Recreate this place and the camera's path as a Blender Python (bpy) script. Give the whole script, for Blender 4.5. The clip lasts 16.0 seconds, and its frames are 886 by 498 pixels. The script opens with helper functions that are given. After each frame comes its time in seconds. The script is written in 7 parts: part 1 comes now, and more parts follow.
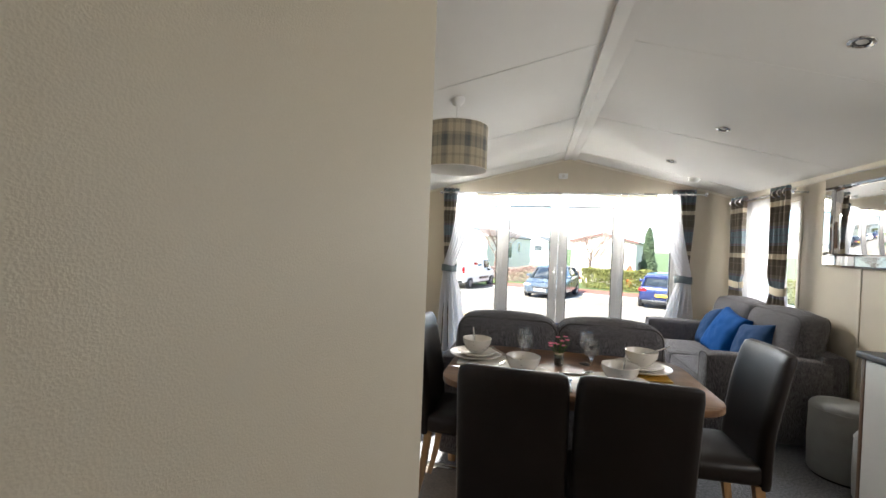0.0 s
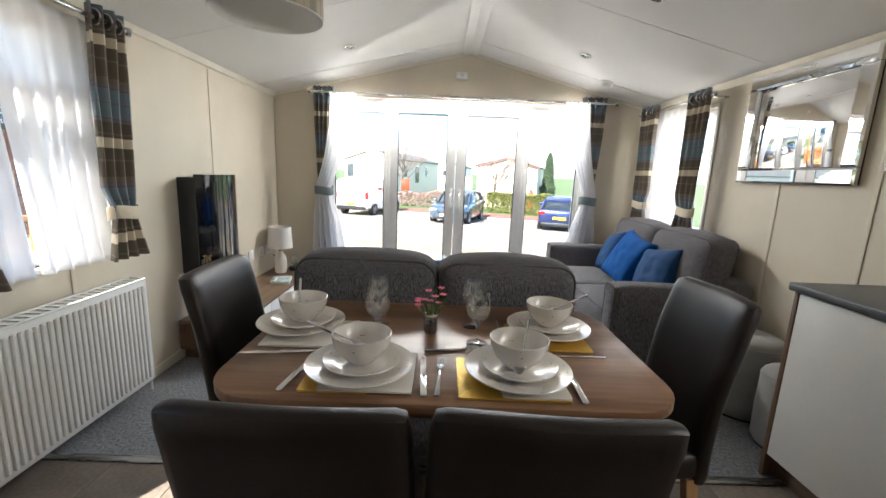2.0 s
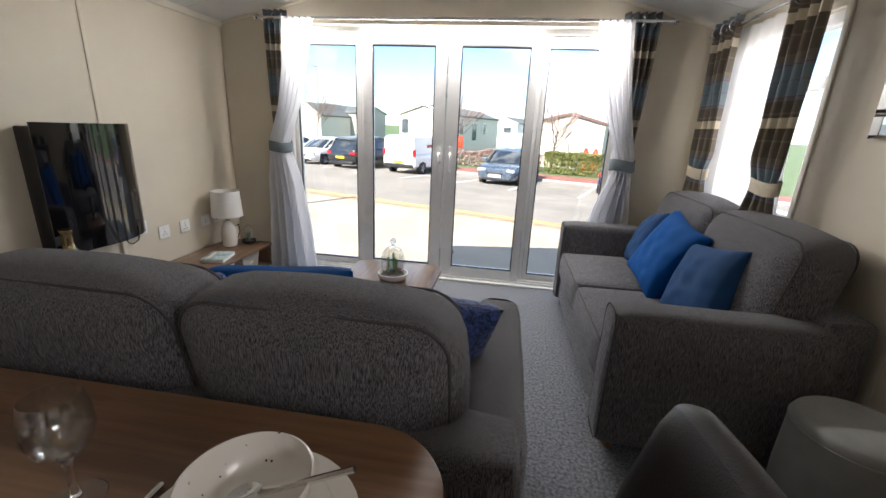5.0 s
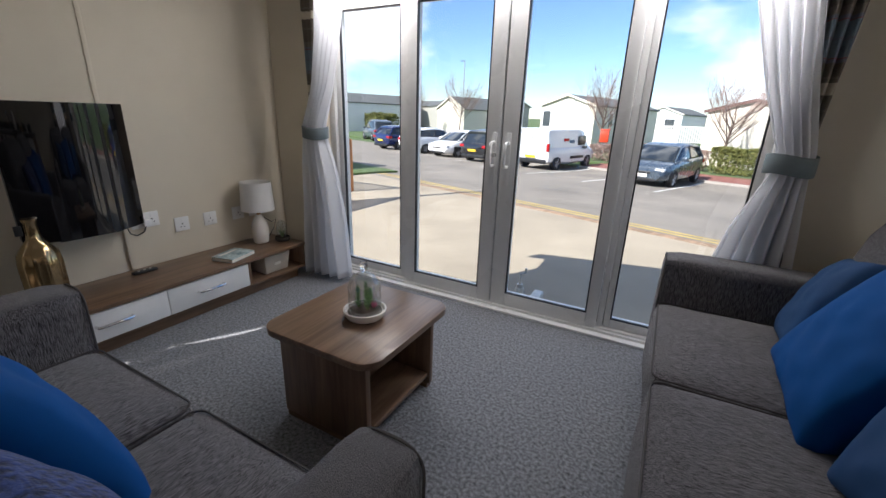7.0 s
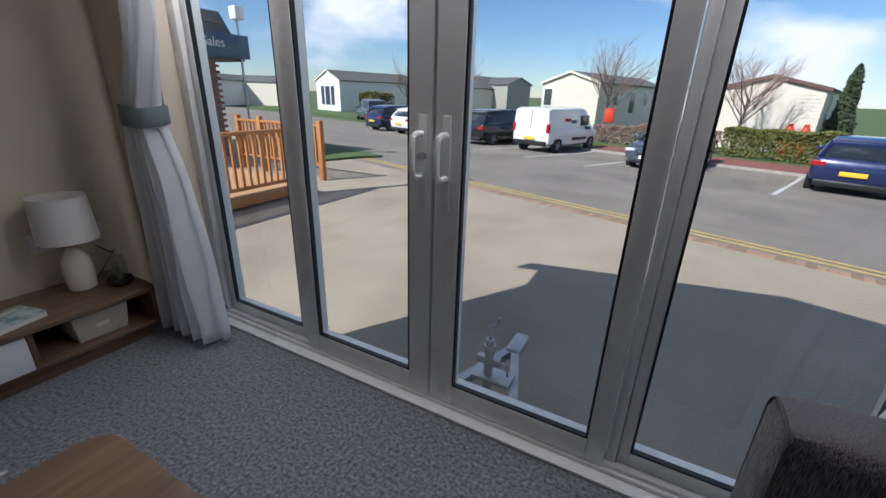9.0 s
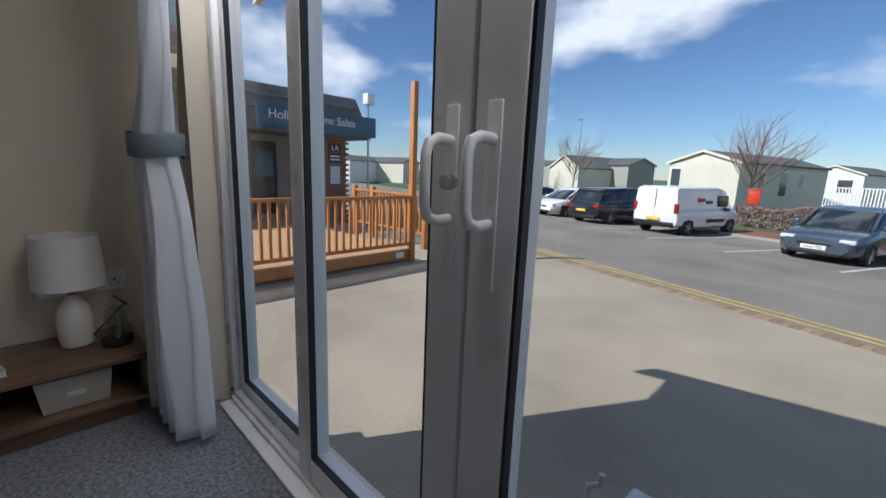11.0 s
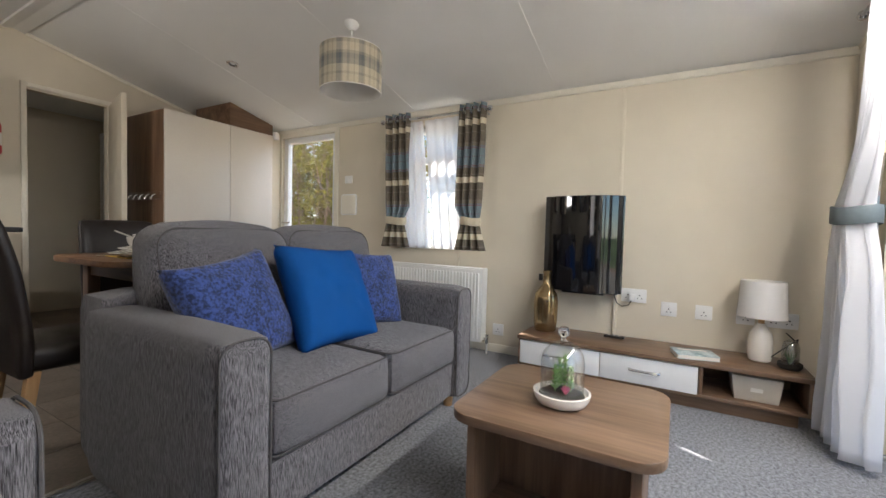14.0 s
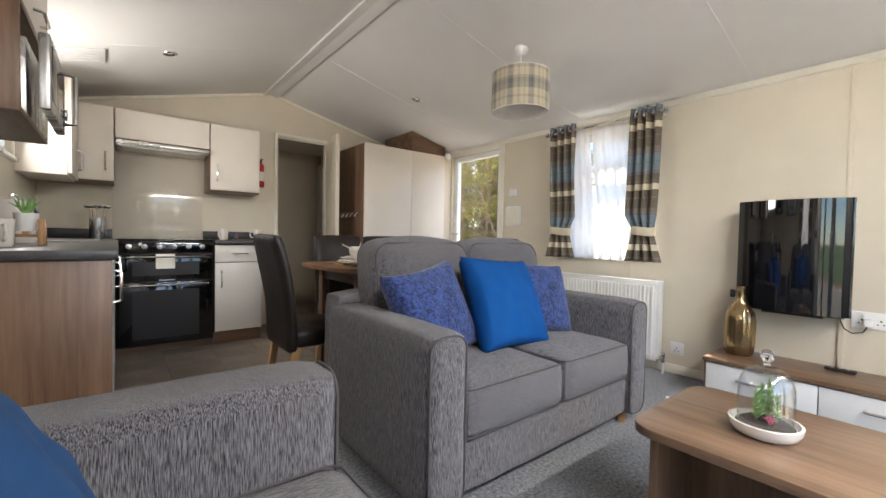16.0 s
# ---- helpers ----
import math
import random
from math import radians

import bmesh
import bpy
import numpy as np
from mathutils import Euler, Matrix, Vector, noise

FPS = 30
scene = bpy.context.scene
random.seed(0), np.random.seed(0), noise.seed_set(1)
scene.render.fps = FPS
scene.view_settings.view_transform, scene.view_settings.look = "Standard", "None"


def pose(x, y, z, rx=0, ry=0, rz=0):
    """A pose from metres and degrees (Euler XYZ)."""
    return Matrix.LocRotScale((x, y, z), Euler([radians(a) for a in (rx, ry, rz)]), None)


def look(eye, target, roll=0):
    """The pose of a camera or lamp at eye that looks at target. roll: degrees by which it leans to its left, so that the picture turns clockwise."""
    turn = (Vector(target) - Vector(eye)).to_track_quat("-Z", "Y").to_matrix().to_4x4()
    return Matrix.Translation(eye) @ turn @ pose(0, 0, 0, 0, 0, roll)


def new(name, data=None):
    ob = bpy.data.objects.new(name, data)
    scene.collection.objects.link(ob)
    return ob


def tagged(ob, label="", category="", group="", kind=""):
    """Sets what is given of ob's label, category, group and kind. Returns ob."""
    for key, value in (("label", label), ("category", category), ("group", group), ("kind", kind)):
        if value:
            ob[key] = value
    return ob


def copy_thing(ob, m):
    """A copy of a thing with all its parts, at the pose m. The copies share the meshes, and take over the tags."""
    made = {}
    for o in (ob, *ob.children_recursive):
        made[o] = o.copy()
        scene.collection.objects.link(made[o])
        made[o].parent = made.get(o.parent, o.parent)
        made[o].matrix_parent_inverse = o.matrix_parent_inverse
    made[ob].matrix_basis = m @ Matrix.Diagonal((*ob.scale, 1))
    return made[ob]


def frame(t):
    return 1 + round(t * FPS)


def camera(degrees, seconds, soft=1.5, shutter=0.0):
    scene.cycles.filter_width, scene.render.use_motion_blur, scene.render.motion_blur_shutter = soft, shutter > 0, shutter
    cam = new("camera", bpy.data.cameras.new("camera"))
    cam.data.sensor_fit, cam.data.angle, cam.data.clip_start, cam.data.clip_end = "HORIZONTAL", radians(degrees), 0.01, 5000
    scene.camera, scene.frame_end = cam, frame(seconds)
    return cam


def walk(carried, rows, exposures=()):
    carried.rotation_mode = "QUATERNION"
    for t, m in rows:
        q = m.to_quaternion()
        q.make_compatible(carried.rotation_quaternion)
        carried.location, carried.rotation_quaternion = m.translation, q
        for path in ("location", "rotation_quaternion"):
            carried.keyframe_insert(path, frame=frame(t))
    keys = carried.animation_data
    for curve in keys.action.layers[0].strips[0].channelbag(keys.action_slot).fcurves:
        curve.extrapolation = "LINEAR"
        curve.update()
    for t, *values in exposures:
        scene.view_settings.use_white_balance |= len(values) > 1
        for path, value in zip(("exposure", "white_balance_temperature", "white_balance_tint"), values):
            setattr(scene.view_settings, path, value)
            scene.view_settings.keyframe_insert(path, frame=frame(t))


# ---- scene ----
cam = camera(94.9, 16.0)
PATH = [
    (0, (0.317, 0.374, 1.291), (-0.12, 2.326, 1.265), 2.2),
    (0.5, (0.375, 0.578, 1.283), (0.188, 2.569, 1.237), 2.1),
    (1, (0.42, 0.789, 1.267), (0.372, 2.785, 1.157), 2.2),
    (1.5, (0.439, 0.964, 1.227), (0.44, 2.95, 0.997), 2.3),
    (2, (0.469, 1.177, 1.22), (0.483, 3.143, 0.852), 2.4),
    (2.5, (0.552, 1.346, 1.222), (0.563, 3.29, 0.752), 2.6),
    (3, (0.653, 1.489, 1.232), (0.634, 3.419, 0.71), 2.6),
    (3.5, (0.723, 1.621, 1.22), (0.644, 3.543, 0.67), 2.6),
    (4, (0.783, 1.778, 1.222), (0.624, 3.689, 0.655), 2.7),
    (5.25, (1.16, 2.18, 1.2), (0.81, 4.07, 0.62), 2.5),
    (6.5, (1.437, 2.791, 1.154), (0.57, 4.491, 0.554), 1.8),
    (7, (1.429, 3.01, 1.151), (0.535, 4.687, 0.526), 2.0),
    (7.5, (1.36, 3.267, 1.126), (0.454, 4.923, 0.465), 2.1),
    (8, (1.3, 3.529, 1.127), (0.403, 5.174, 0.428), 1.8),
    (8.5, (1.271, 3.838, 1.129), (0.392, 5.481, 0.402), 1.7),
    (11, (1.022, 4.734, 0.963), (-0.346, 6.144, 0.589), 2.2),
    (11.5, (1.083, 4.643, 0.884), (-0.585, 5.722, 0.653), 2.0),
    (12, (1.259, 4.535, 0.899), (-0.636, 5.156, 0.753), 1.7),
    (12.5, (1.409, 4.476, 0.877), (-0.586, 4.574, 0.767), 1.7),
    (13, (1.529, 4.437, 0.883), (-0.437, 4.08, 0.791), 1.8),
    (13.5, (1.635, 4.423, 0.888), (-0.229, 3.704, 0.804), 1.7),
    (14, (1.717, 4.402, 0.89), (-0.018, 3.411, 0.811), 1.6),
    (14.5, (1.787, 4.403, 0.898), (0.189, 3.201, 0.825), 1.4),
    (15, (1.833, 4.403, 0.903), (0.366, 3.045, 0.837), 1.3),
    (15.5, (1.856, 4.415, 0.906), (0.513, 2.934, 0.844), 1.1),
    (16, (1.87, 4.427, 0.911), (0.621, 2.866, 0.853), 1.1),
]
EXPOSURES = [
    (0.0, 2.45, 6400, 9), (1.0, 2.55, 6300, 9), (2.0, 2.4, 6350, 9), (4.0, 2.15, 6400, 10), (6.4, 1.35, 6300, 14), (7.0, 1.15, 6200, 14), (8.5, 0.5, 6000, 13),
    (11.0, 0.2, 5900, 13), (11.6, 0.4, 5950, 12), (12.0, 0.9, 6200, 12), (12.6, 1.5, 6450, 12), (13.5, 2.0, 6550, 12), (16.0, 2.62, 6550, 12),
]
walk(cam, [(t, look(eye, target, roll)) for t, eye, target, roll in PATH], EXPOSURES)

# ---- light ----
SUN_WAY = Vector((0.58, 1.0, -1.0))
world = bpy.data.worlds.new("sky")
scene.world = world
world.use_nodes = True
wn = world.node_tree
wn.nodes.clear()
out = wn.nodes.new("ShaderNodeOutputWorld")
bg = wn.nodes.new("ShaderNodeBackground")
sky = wn.nodes.new("ShaderNodeTexSky")
sky.sky_type, sky.sun_disc = "NISHITA", False
sky.sun_elevation = math.atan2(1.0, math.hypot(0.58, 1.0))
sky.sun_rotation = math.atan2(-0.58, -1.0)
sky.air_density, sky.dust_density, sky.ozone_density = 1.0, 0.1, 6.0
tc = wn.nodes.new("ShaderNodeTexCoord")
mp = wn.nodes.new("ShaderNodeMapping")
mp.inputs["Scale"].default_value = (1.0, 1.0, 2.0)
mp.inputs["Location"].default_value = (0.35, 0.1, 0.05)
cn = wn.nodes.new("ShaderNodeTexNoise")
cn.inputs["Scale"].default_value, cn.inputs["Detail"].default_value, cn.inputs["Roughness"].default_value = 2.3, 9.0, 0.5
cr = wn.nodes.new("ShaderNodeValToRGB")
cr.color_ramp.elements[0].position, cr.color_ramp.elements[1].position = 0.51, 0.63
mix = wn.nodes.new("ShaderNodeMixRGB")
mix.inputs[2].default_value = (9.0, 9.2, 9.6, 1)
wn.links.new(tc.outputs["Generated"], mp.inputs["Vector"])
wn.links.new(mp.outputs["Vector"], cn.inputs["Vector"])
wn.links.new(cn.outputs["Fac"], cr.inputs["Fac"])
wn.links.new(cr.outputs["Color"], mix.inputs["Fac"])
wn.links.new(sky.outputs["Color"], mix.inputs[1])
wn.links.new(mix.outputs["Color"], bg.inputs["Color"])
wn.links.new(bg.outputs["Background"], out.inputs["Surface"])
bg.inputs["Strength"].default_value = 0.095
sun_data = bpy.data.lights.new("sun", "SUN")
sun_data.energy, sun_data.angle, sun_data.color = 5.0, radians(0.5), (1.0, 0.95, 0.87)
sun = new("sun", sun_data)
sun.matrix_world = look((0, 0, 20), Vector((0, 0, 20)) + SUN_WAY)


def window_fill(name, at, way, w, h, watts):
    """An added area lamp in an opening, boosting the sky's light indoors."""
    d = bpy.data.lights.new(name, "AREA")
    d.shape, d.size, d.size_y, d.energy, d.color = "RECTANGLE", w, h, watts, (1.0, 0.96, 0.91)
    ob = new(name, d)
    ob.matrix_world = look(at, Vector(at) + Vector(way))
    return ob


# Thin fill strip along the door head, added to brighten the room.
window_fill("sky_fill_front", (0.585, 5.232, 1.858), (0, -0.45, -1), 2.4, 0.06, 12.5)
# Added fill in the kitchen opening, which is never in view.
window_fill("sky_fill_kitchen", (2.36, 1.50, 1.51), (-1, 0.12, -0.15), 0.80, 0.28, 2.8)
# Added fill behind the lounge voile, lifting the opposite wall.
window_fill("sky_fill_lounge", (2.36, 4.44, 1.29), (-1, 0, -0.1), 0.56, 0.78, 1.6)


# ---- materials ----
def mat(name, color, rough=0.6, metal=0.0, vary=0.12, scale=6.0, bump=0.0, bscale=60.0, stretch=(1, 1, 1), color2=None, spec=0.5, sheen=0.0, coat=0.0, island=0.0, crisp=0.18):
    """A surface with slow stains and fine grain, in object space."""
    m = bpy.data.materials.new(name)
    m.use_nodes = True
    nt = m.node_tree
    p = nt.nodes["Principled BSDF"]
    p.inputs["Metallic"].default_value = metal
    p.inputs["Specular IOR Level"].default_value = spec
    p.inputs["Sheen Weight"].default_value = sheen
    p.inputs["Coat Weight"].default_value = coat
    co = nt.nodes.new("ShaderNodeTexCoord")
    mpn = nt.nodes.new("ShaderNodeMapping")
    mpn.inputs["Scale"].default_value = stretch
    nt.links.new(co.outputs["Object"], mpn.inputs["Vector"])
    slow = nt.nodes.new("ShaderNodeTexNoise")
    slow.inputs["Scale"].default_value, slow.inputs["Detail"].default_value = scale, 4
    fine = nt.nodes.new("ShaderNodeTexNoise")
    fine.inputs["Scale"].default_value, fine.inputs["Detail"].default_value = bscale, 3
    for n in (slow, fine):
        nt.links.new(mpn.outputs["Vector"], n.inputs["Vector"])
    both = nt.nodes.new("ShaderNodeMath")
    both.operation = "MULTIPLY_ADD"
    both.inputs[1].default_value = 0.6
    nt.links.new(slow.outputs["Fac"], both.inputs[0])
    half = nt.nodes.new("ShaderNodeMath")
    half.operation = "MULTIPLY"
    half.inputs[1].default_value = 0.4
    nt.links.new(fine.outputs["Fac"], half.inputs[0])
    nt.links.new(half.outputs[0], both.inputs[2])
    ramp = nt.nodes.new("ShaderNodeValToRGB")
    a = tuple(max(0.0, c * (1 - vary)) for c in color)
    b = color2 or tuple(min(1.0, c * (1 + vary)) for c in color)
    ramp.color_ramp.elements[0].position, ramp.color_ramp.elements[1].position = 0.5 - crisp, 0.5 + crisp
    ramp.color_ramp.elements[0].color, ramp.color_ramp.elements[1].color = (*a, 1), (*b, 1)
    nt.links.new(both.outputs[0], ramp.inputs["Fac"])
    col = ramp.outputs["Color"]
    if island:
        info = nt.nodes.new("ShaderNodeObjectInfo")
        hsv = nt.nodes.new("ShaderNodeHueSaturation")
        sc = nt.nodes.new("ShaderNodeMapRange")
        sc.inputs["To Min"].default_value, sc.inputs["To Max"].default_value = 1 - island, 1 + island
        nt.links.new(info.outputs["Random"], sc.inputs["Value"])
        nt.links.new(sc.outputs["Result"], hsv.inputs["Value"])
        nt.links.new(col, hsv.inputs["Color"])
        col = hsv.outputs["Color"]
    nt.links.new(col, p.inputs["Base Color"])
    rr = nt.nodes.new("ShaderNodeMapRange")
    rr.inputs["To Min"].default_value, rr.inputs["To Max"].default_value = max(0.0, rough - 0.06), min(1.0, rough + 0.06)
    nt.links.new(slow.outputs["Fac"], rr.inputs["Value"])
    nt.links.new(rr.outputs["Result"], p.inputs["Roughness"])
    if bump:
        bn = nt.nodes.new("ShaderNodeBump")
        bn.inputs["Strength"].default_value, bn.inputs["Distance"].default_value = min(1.0, bump), 0.004
        nt.links.new(fine.outputs["Fac"], bn.inputs["Height"])
        nt.links.new(bn.outputs["Normal"], p.inputs["Normal"])
    return m


def wood(name, dark, light, axis, rough=0.42, scale=1.0):
    """Long-grained wood veneer; axis: the grain's direction."""
    m = bpy.data.materials.new(name)
    m.use_nodes = True
    nt = m.node_tree
    p = nt.nodes["Principled BSDF"]
    co = nt.nodes.new("ShaderNodeTexCoord")
    mpn = nt.nodes.new("ShaderNodeMapping")
    s = [14.0 * scale] * 3
    s["xyz".index(axis)] = 0.9 * scale
    mpn.inputs["Scale"].default_value = s
    nt.links.new(co.outputs["Object"], mpn.inputs["Vector"])
    n1 = nt.nodes.new("ShaderNodeTexNoise")
    n1.inputs["Scale"].default_value, n1.inputs["Detail"].default_value, n1.inputs["Distortion"].default_value = 1.0, 5, 0.8
    n2 = nt.nodes.new("ShaderNodeTexNoise")
    n2.inputs["Scale"].default_value, n2.inputs["Detail"].default_value = 7.0, 4
    for n in (n1, n2):
        nt.links.new(mpn.outputs["Vector"], n.inputs["Vector"])
    mx = nt.nodes.new("ShaderNodeMath")
    mx.operation = "MULTIPLY_ADD"
    mx.inputs[1].default_value = 0.35
    nt.links.new(n2.outputs["Fac"], mx.inputs[0])
    h = nt.nodes.new("ShaderNodeMath")
    h.operation = "MULTIPLY"
    h.inputs[1].default_value = 0.65
    nt.links.new(n1.outputs["Fac"], h.inputs[0])
    nt.links.new(h.outputs[0], mx.inputs[2])
    ramp = nt.nodes.new("ShaderNodeValToRGB")
    ramp.color_ramp.elements[0].position, ramp.color_ramp.elements[1].position = 0.36, 0.62
    ramp.color_ramp.elements[0].color, ramp.color_ramp.elements[1].color = (*dark, 1), (*light, 1)
    nt.links.new(mx.outputs[0], ramp.inputs["Fac"])
    nt.links.new(ramp.outputs["Color"], p.inputs["Base Color"])
    p.inputs["Roughness"].default_value = rough
    bn = nt.nodes.new("ShaderNodeBump")
    bn.inputs["Strength"].default_value, bn.inputs["Distance"].default_value = 0.12, 0.002
    nt.links.new(n2.outputs["Fac"], bn.inputs["Height"])
    nt.links.new(bn.outputs["Normal"], p.inputs["Normal"])
    return m


def bands(name, axis, period, stops, warp_axis=None, rough=0.85, thin=0.0):
    """Woven stripes across an axis; stops: (position, colour). A second, thin stripe runs along the other way."""
    m = bpy.data.materials.new(name)
    m.use_nodes = True
    nt = m.node_tree
    p = nt.nodes["Principled BSDF"]
    p.inputs["Roughness"].default_value = rough
    p.inputs["Sheen Weight"].default_value = 0.15
    co = nt.nodes.new("ShaderNodeTexCoord")
    sep = nt.nodes.new("ShaderNodeSeparateXYZ")
    nt.links.new(co.outputs["Object" if warp_axis is None else "UV"], sep.inputs[0])

    def striped(socket, per, sts):
        d = nt.nodes.new("ShaderNodeMath")
        d.operation = "DIVIDE"
        d.inputs[1].default_value = per
        nt.links.new(socket, d.inputs[0])
        f = nt.nodes.new("ShaderNodeMath")
        f.operation = "FRACT"
        nt.links.new(d.outputs[0], f.inputs[0])
        r = nt.nodes.new("ShaderNodeValToRGB")
        r.color_ramp.interpolation = "CONSTANT"
        e = r.color_ramp.elements
        e[0].position, e[0].color = sts[0][0], (*sts[0][1], 1)
        e[1].position, e[1].color = sts[1][0], (*sts[1][1], 1)
        for pos, c in sts[2:]:
            k = e.new(pos)
            k.color = (*c, 1)
        nt.links.new(f.outputs[0], r.inputs["Fac"])
        return r.outputs["Color"]

    col = striped(sep.outputs["XYZ".index(axis)], period, stops)
    if warp_axis:
        other = striped(sep.outputs["XYZ".index(warp_axis)], thin, stops)
        mx = nt.nodes.new("ShaderNodeMixRGB")
        mx.inputs[0].default_value = 0.5
        nt.links.new(col, mx.inputs[1])
        nt.links.new(other, mx.inputs[2])
        col = mx.outputs["Color"]
    n = nt.nodes.new("ShaderNodeTexNoise")
    n.inputs["Scale"].default_value = 400
    nt.links.new(co.outputs["Object"], n.inputs["Vector"])
    mr = nt.nodes.new("ShaderNodeMapRange")
    mr.inputs["To Min"].default_value, mr.inputs["To Max"].default_value = 0.75, 1.25
    nt.links.new(n.outputs["Fac"], mr.inputs["Value"])
    hv = nt.nodes.new("ShaderNodeHueSaturation")
    nt.links.new(mr.outputs["Result"], hv.inputs["Value"])
    nt.links.new(col, hv.inputs["Color"])
    nt.links.new(hv.outputs["Color"], p.inputs["Base Color"])
    return m


def glass(name, color=(1, 1, 1), rough=0.0, ior=1.45):
    m = bpy.data.materials.new(name)
    m.use_nodes = True
    p = m.node_tree.nodes["Principled BSDF"]
    p.inputs["Base Color"].default_value = (*color, 1)
    p.inputs["Transmission Weight"].default_value = 1.0
    p.inputs["Roughness"].default_value, p.inputs["IOR"].default_value = rough, ior
    return m


def pane_glass(name, tint=(0.97, 0.985, 0.98), gloss=0.08):
    """Thin clear glazing: see-through with a faint mirror."""
    m = bpy.data.materials.new(name)
    m.use_nodes = True
    nt = m.node_tree
    nt.nodes.clear()
    o = nt.nodes.new("ShaderNodeOutputMaterial")
    tr = nt.nodes.new("ShaderNodeBsdfTransparent")
    tr.inputs["Color"].default_value = (*tint, 1)
    gl = nt.nodes.new("ShaderNodeBsdfGlossy")
    gl.inputs["Roughness"].default_value = 0.0
    lw = nt.nodes.new("ShaderNodeLayerWeight")
    pw = nt.nodes.new("ShaderNodeMath")
    pw.operation = "POWER"
    pw.inputs[1].default_value = 5.0
    nt.links.new(lw.outputs["Facing"], pw.inputs[0])
    fr = nt.nodes.new("ShaderNodeMath")
    fr.operation = "MULTIPLY_ADD"
    fr.inputs[1].default_value, fr.inputs[2].default_value = 0.5, gloss * 0.4
    nt.links.new(pw.outputs[0], fr.inputs[0])
    mx = nt.nodes.new("ShaderNodeMixShader")
    nt.links.new(fr.outputs[0], mx.inputs[0])
    nt.links.new(tr.outputs[0], mx.inputs[1])
    nt.links.new(gl.outputs[0], mx.inputs[2])
    nt.links.new(mx.outputs[0], o.inputs["Surface"])
    return m


def sheer(name, color, see=0.35, back=0.5):
    """Thin voile: part see-through, part translucent."""
    m = bpy.data.materials.new(name)
    m.use_nodes = True
    nt = m.node_tree
    nt.nodes.clear()
    o = nt.nodes.new("ShaderNodeOutputMaterial")
    tr = nt.nodes.new("ShaderNodeBsdfTransparent")
    tl = nt.nodes.new("ShaderNodeBsdfTranslucent")
    df = nt.nodes.new("ShaderNodeBsdfDiffuse")
    tl.inputs["Color"].default_value = df.inputs["Color"].default_value = (*color, 1)
    a, b = nt.nodes.new("ShaderNodeMixShader"), nt.nodes.new("ShaderNodeMixShader")
    a.inputs[0].default_value, b.inputs[0].default_value = back, 1 - see
    nt.links.new(tl.outputs[0], a.inputs[1])
    nt.links.new(df.outputs[0], a.inputs[2])
    nt.links.new(tr.outputs[0], b.inputs[1])
    nt.links.new(a.outputs[0], b.inputs[2])
    nt.links.new(b.outputs[0], o.inputs["Surface"])
    return m


def emit(name, color, power):
    m = bpy.data.materials.new(name)
    m.use_nodes = True
    p = m.node_tree.nodes["Principled BSDF"]
    p.inputs["Emission Color"].default_value, p.inputs["Emission Strength"].default_value = (*color, 1), power
    return m


M_WALL = mat("cream vinyl wallboard", (0.66, 0.59, 0.47), 0.55, vary=0.05, scale=3, bump=0.12, bscale=900)
M_CEIL = mat("white ceiling board", (0.80, 0.79, 0.76), 0.6, vary=0.03, scale=2, bump=0.08, bscale=700)
M_TRIM = mat("cream trim", (0.78, 0.73, 0.62), 0.45, vary=0.04)
M_UPVC = mat("white plastic", (0.80, 0.80, 0.79), 0.28, vary=0.02, scale=3)
M_GASKET = mat("black rubber gasket", (0.015, 0.015, 0.017), 0.5)
M_CARPET = mat("grey flecked carpet", (0.115, 0.12, 0.13), 0.95, vary=0.62, scale=80, bump=1.0, bscale=300, color2=(0.36, 0.37, 0.40), spec=0.1, sheen=0.3, crisp=0.15)
M_TILE = mat("grey brown vinyl tile", (0.20, 0.165, 0.135), 0.45, vary=0.35, scale=5, bump=0.1, bscale=60, island=0.14)
M_GROUT = mat("dark vinyl joint", (0.10, 0.085, 0.075), 0.7)
M_SCREED = mat("underfloor board", (0.25, 0.22, 0.19), 0.8)
M_WOODX = wood("walnut veneer along x", (0.095, 0.048, 0.024), (0.215, 0.125, 0.070), "x")
M_WOODY = wood("walnut veneer along y", (0.105, 0.058, 0.032), (0.225, 0.142, 0.088), "y", 0.33)
M_WOODZ = wood("walnut veneer upright", (0.105, 0.055, 0.030), (0.205, 0.120, 0.070), "z")
M_TABLE = wood("walnut table top", (0.125, 0.058, 0.026), (0.275, 0.150, 0.078), "x", 0.33, 0.8)
M_OAK = wood("golden oak leg", (0.36, 0.19, 0.075), (0.52, 0.31, 0.14), "z", 0.4)
M_SOFA = mat("grey chenille", (0.030, 0.029, 0.031), 0.95, vary=0.5, scale=560, bump=0.9, bscale=760, stretch=(1, 1, 0.07), color2=(0.245, 0.232, 0.245), spec=0.12, sheen=0.25, crisp=0.105)
M_SOFA_H = mat("grey chenille crosswise", (0.030, 0.029, 0.031), 0.95, vary=0.5, scale=560, bump=0.9, bscale=760, stretch=(1, 0.07, 1), color2=(0.245, 0.232, 0.245), spec=0.12, sheen=0.25, crisp=0.105)
M_PIPING = mat("grey piping", (0.085, 0.080, 0.078), 0.9, vary=0.3, bscale=300)
M_LEATHER = mat("dark brown faux leather", (0.017, 0.012, 0.010), 0.40, vary=0.25, scale=10, bump=0.15, bscale=420, spec=0.32)
M_BLUE = mat("royal blue cotton", (0.001, 0.066, 0.25), 0.85, vary=0.10, scale=8, bump=0.25, bscale=700, spec=0.2)
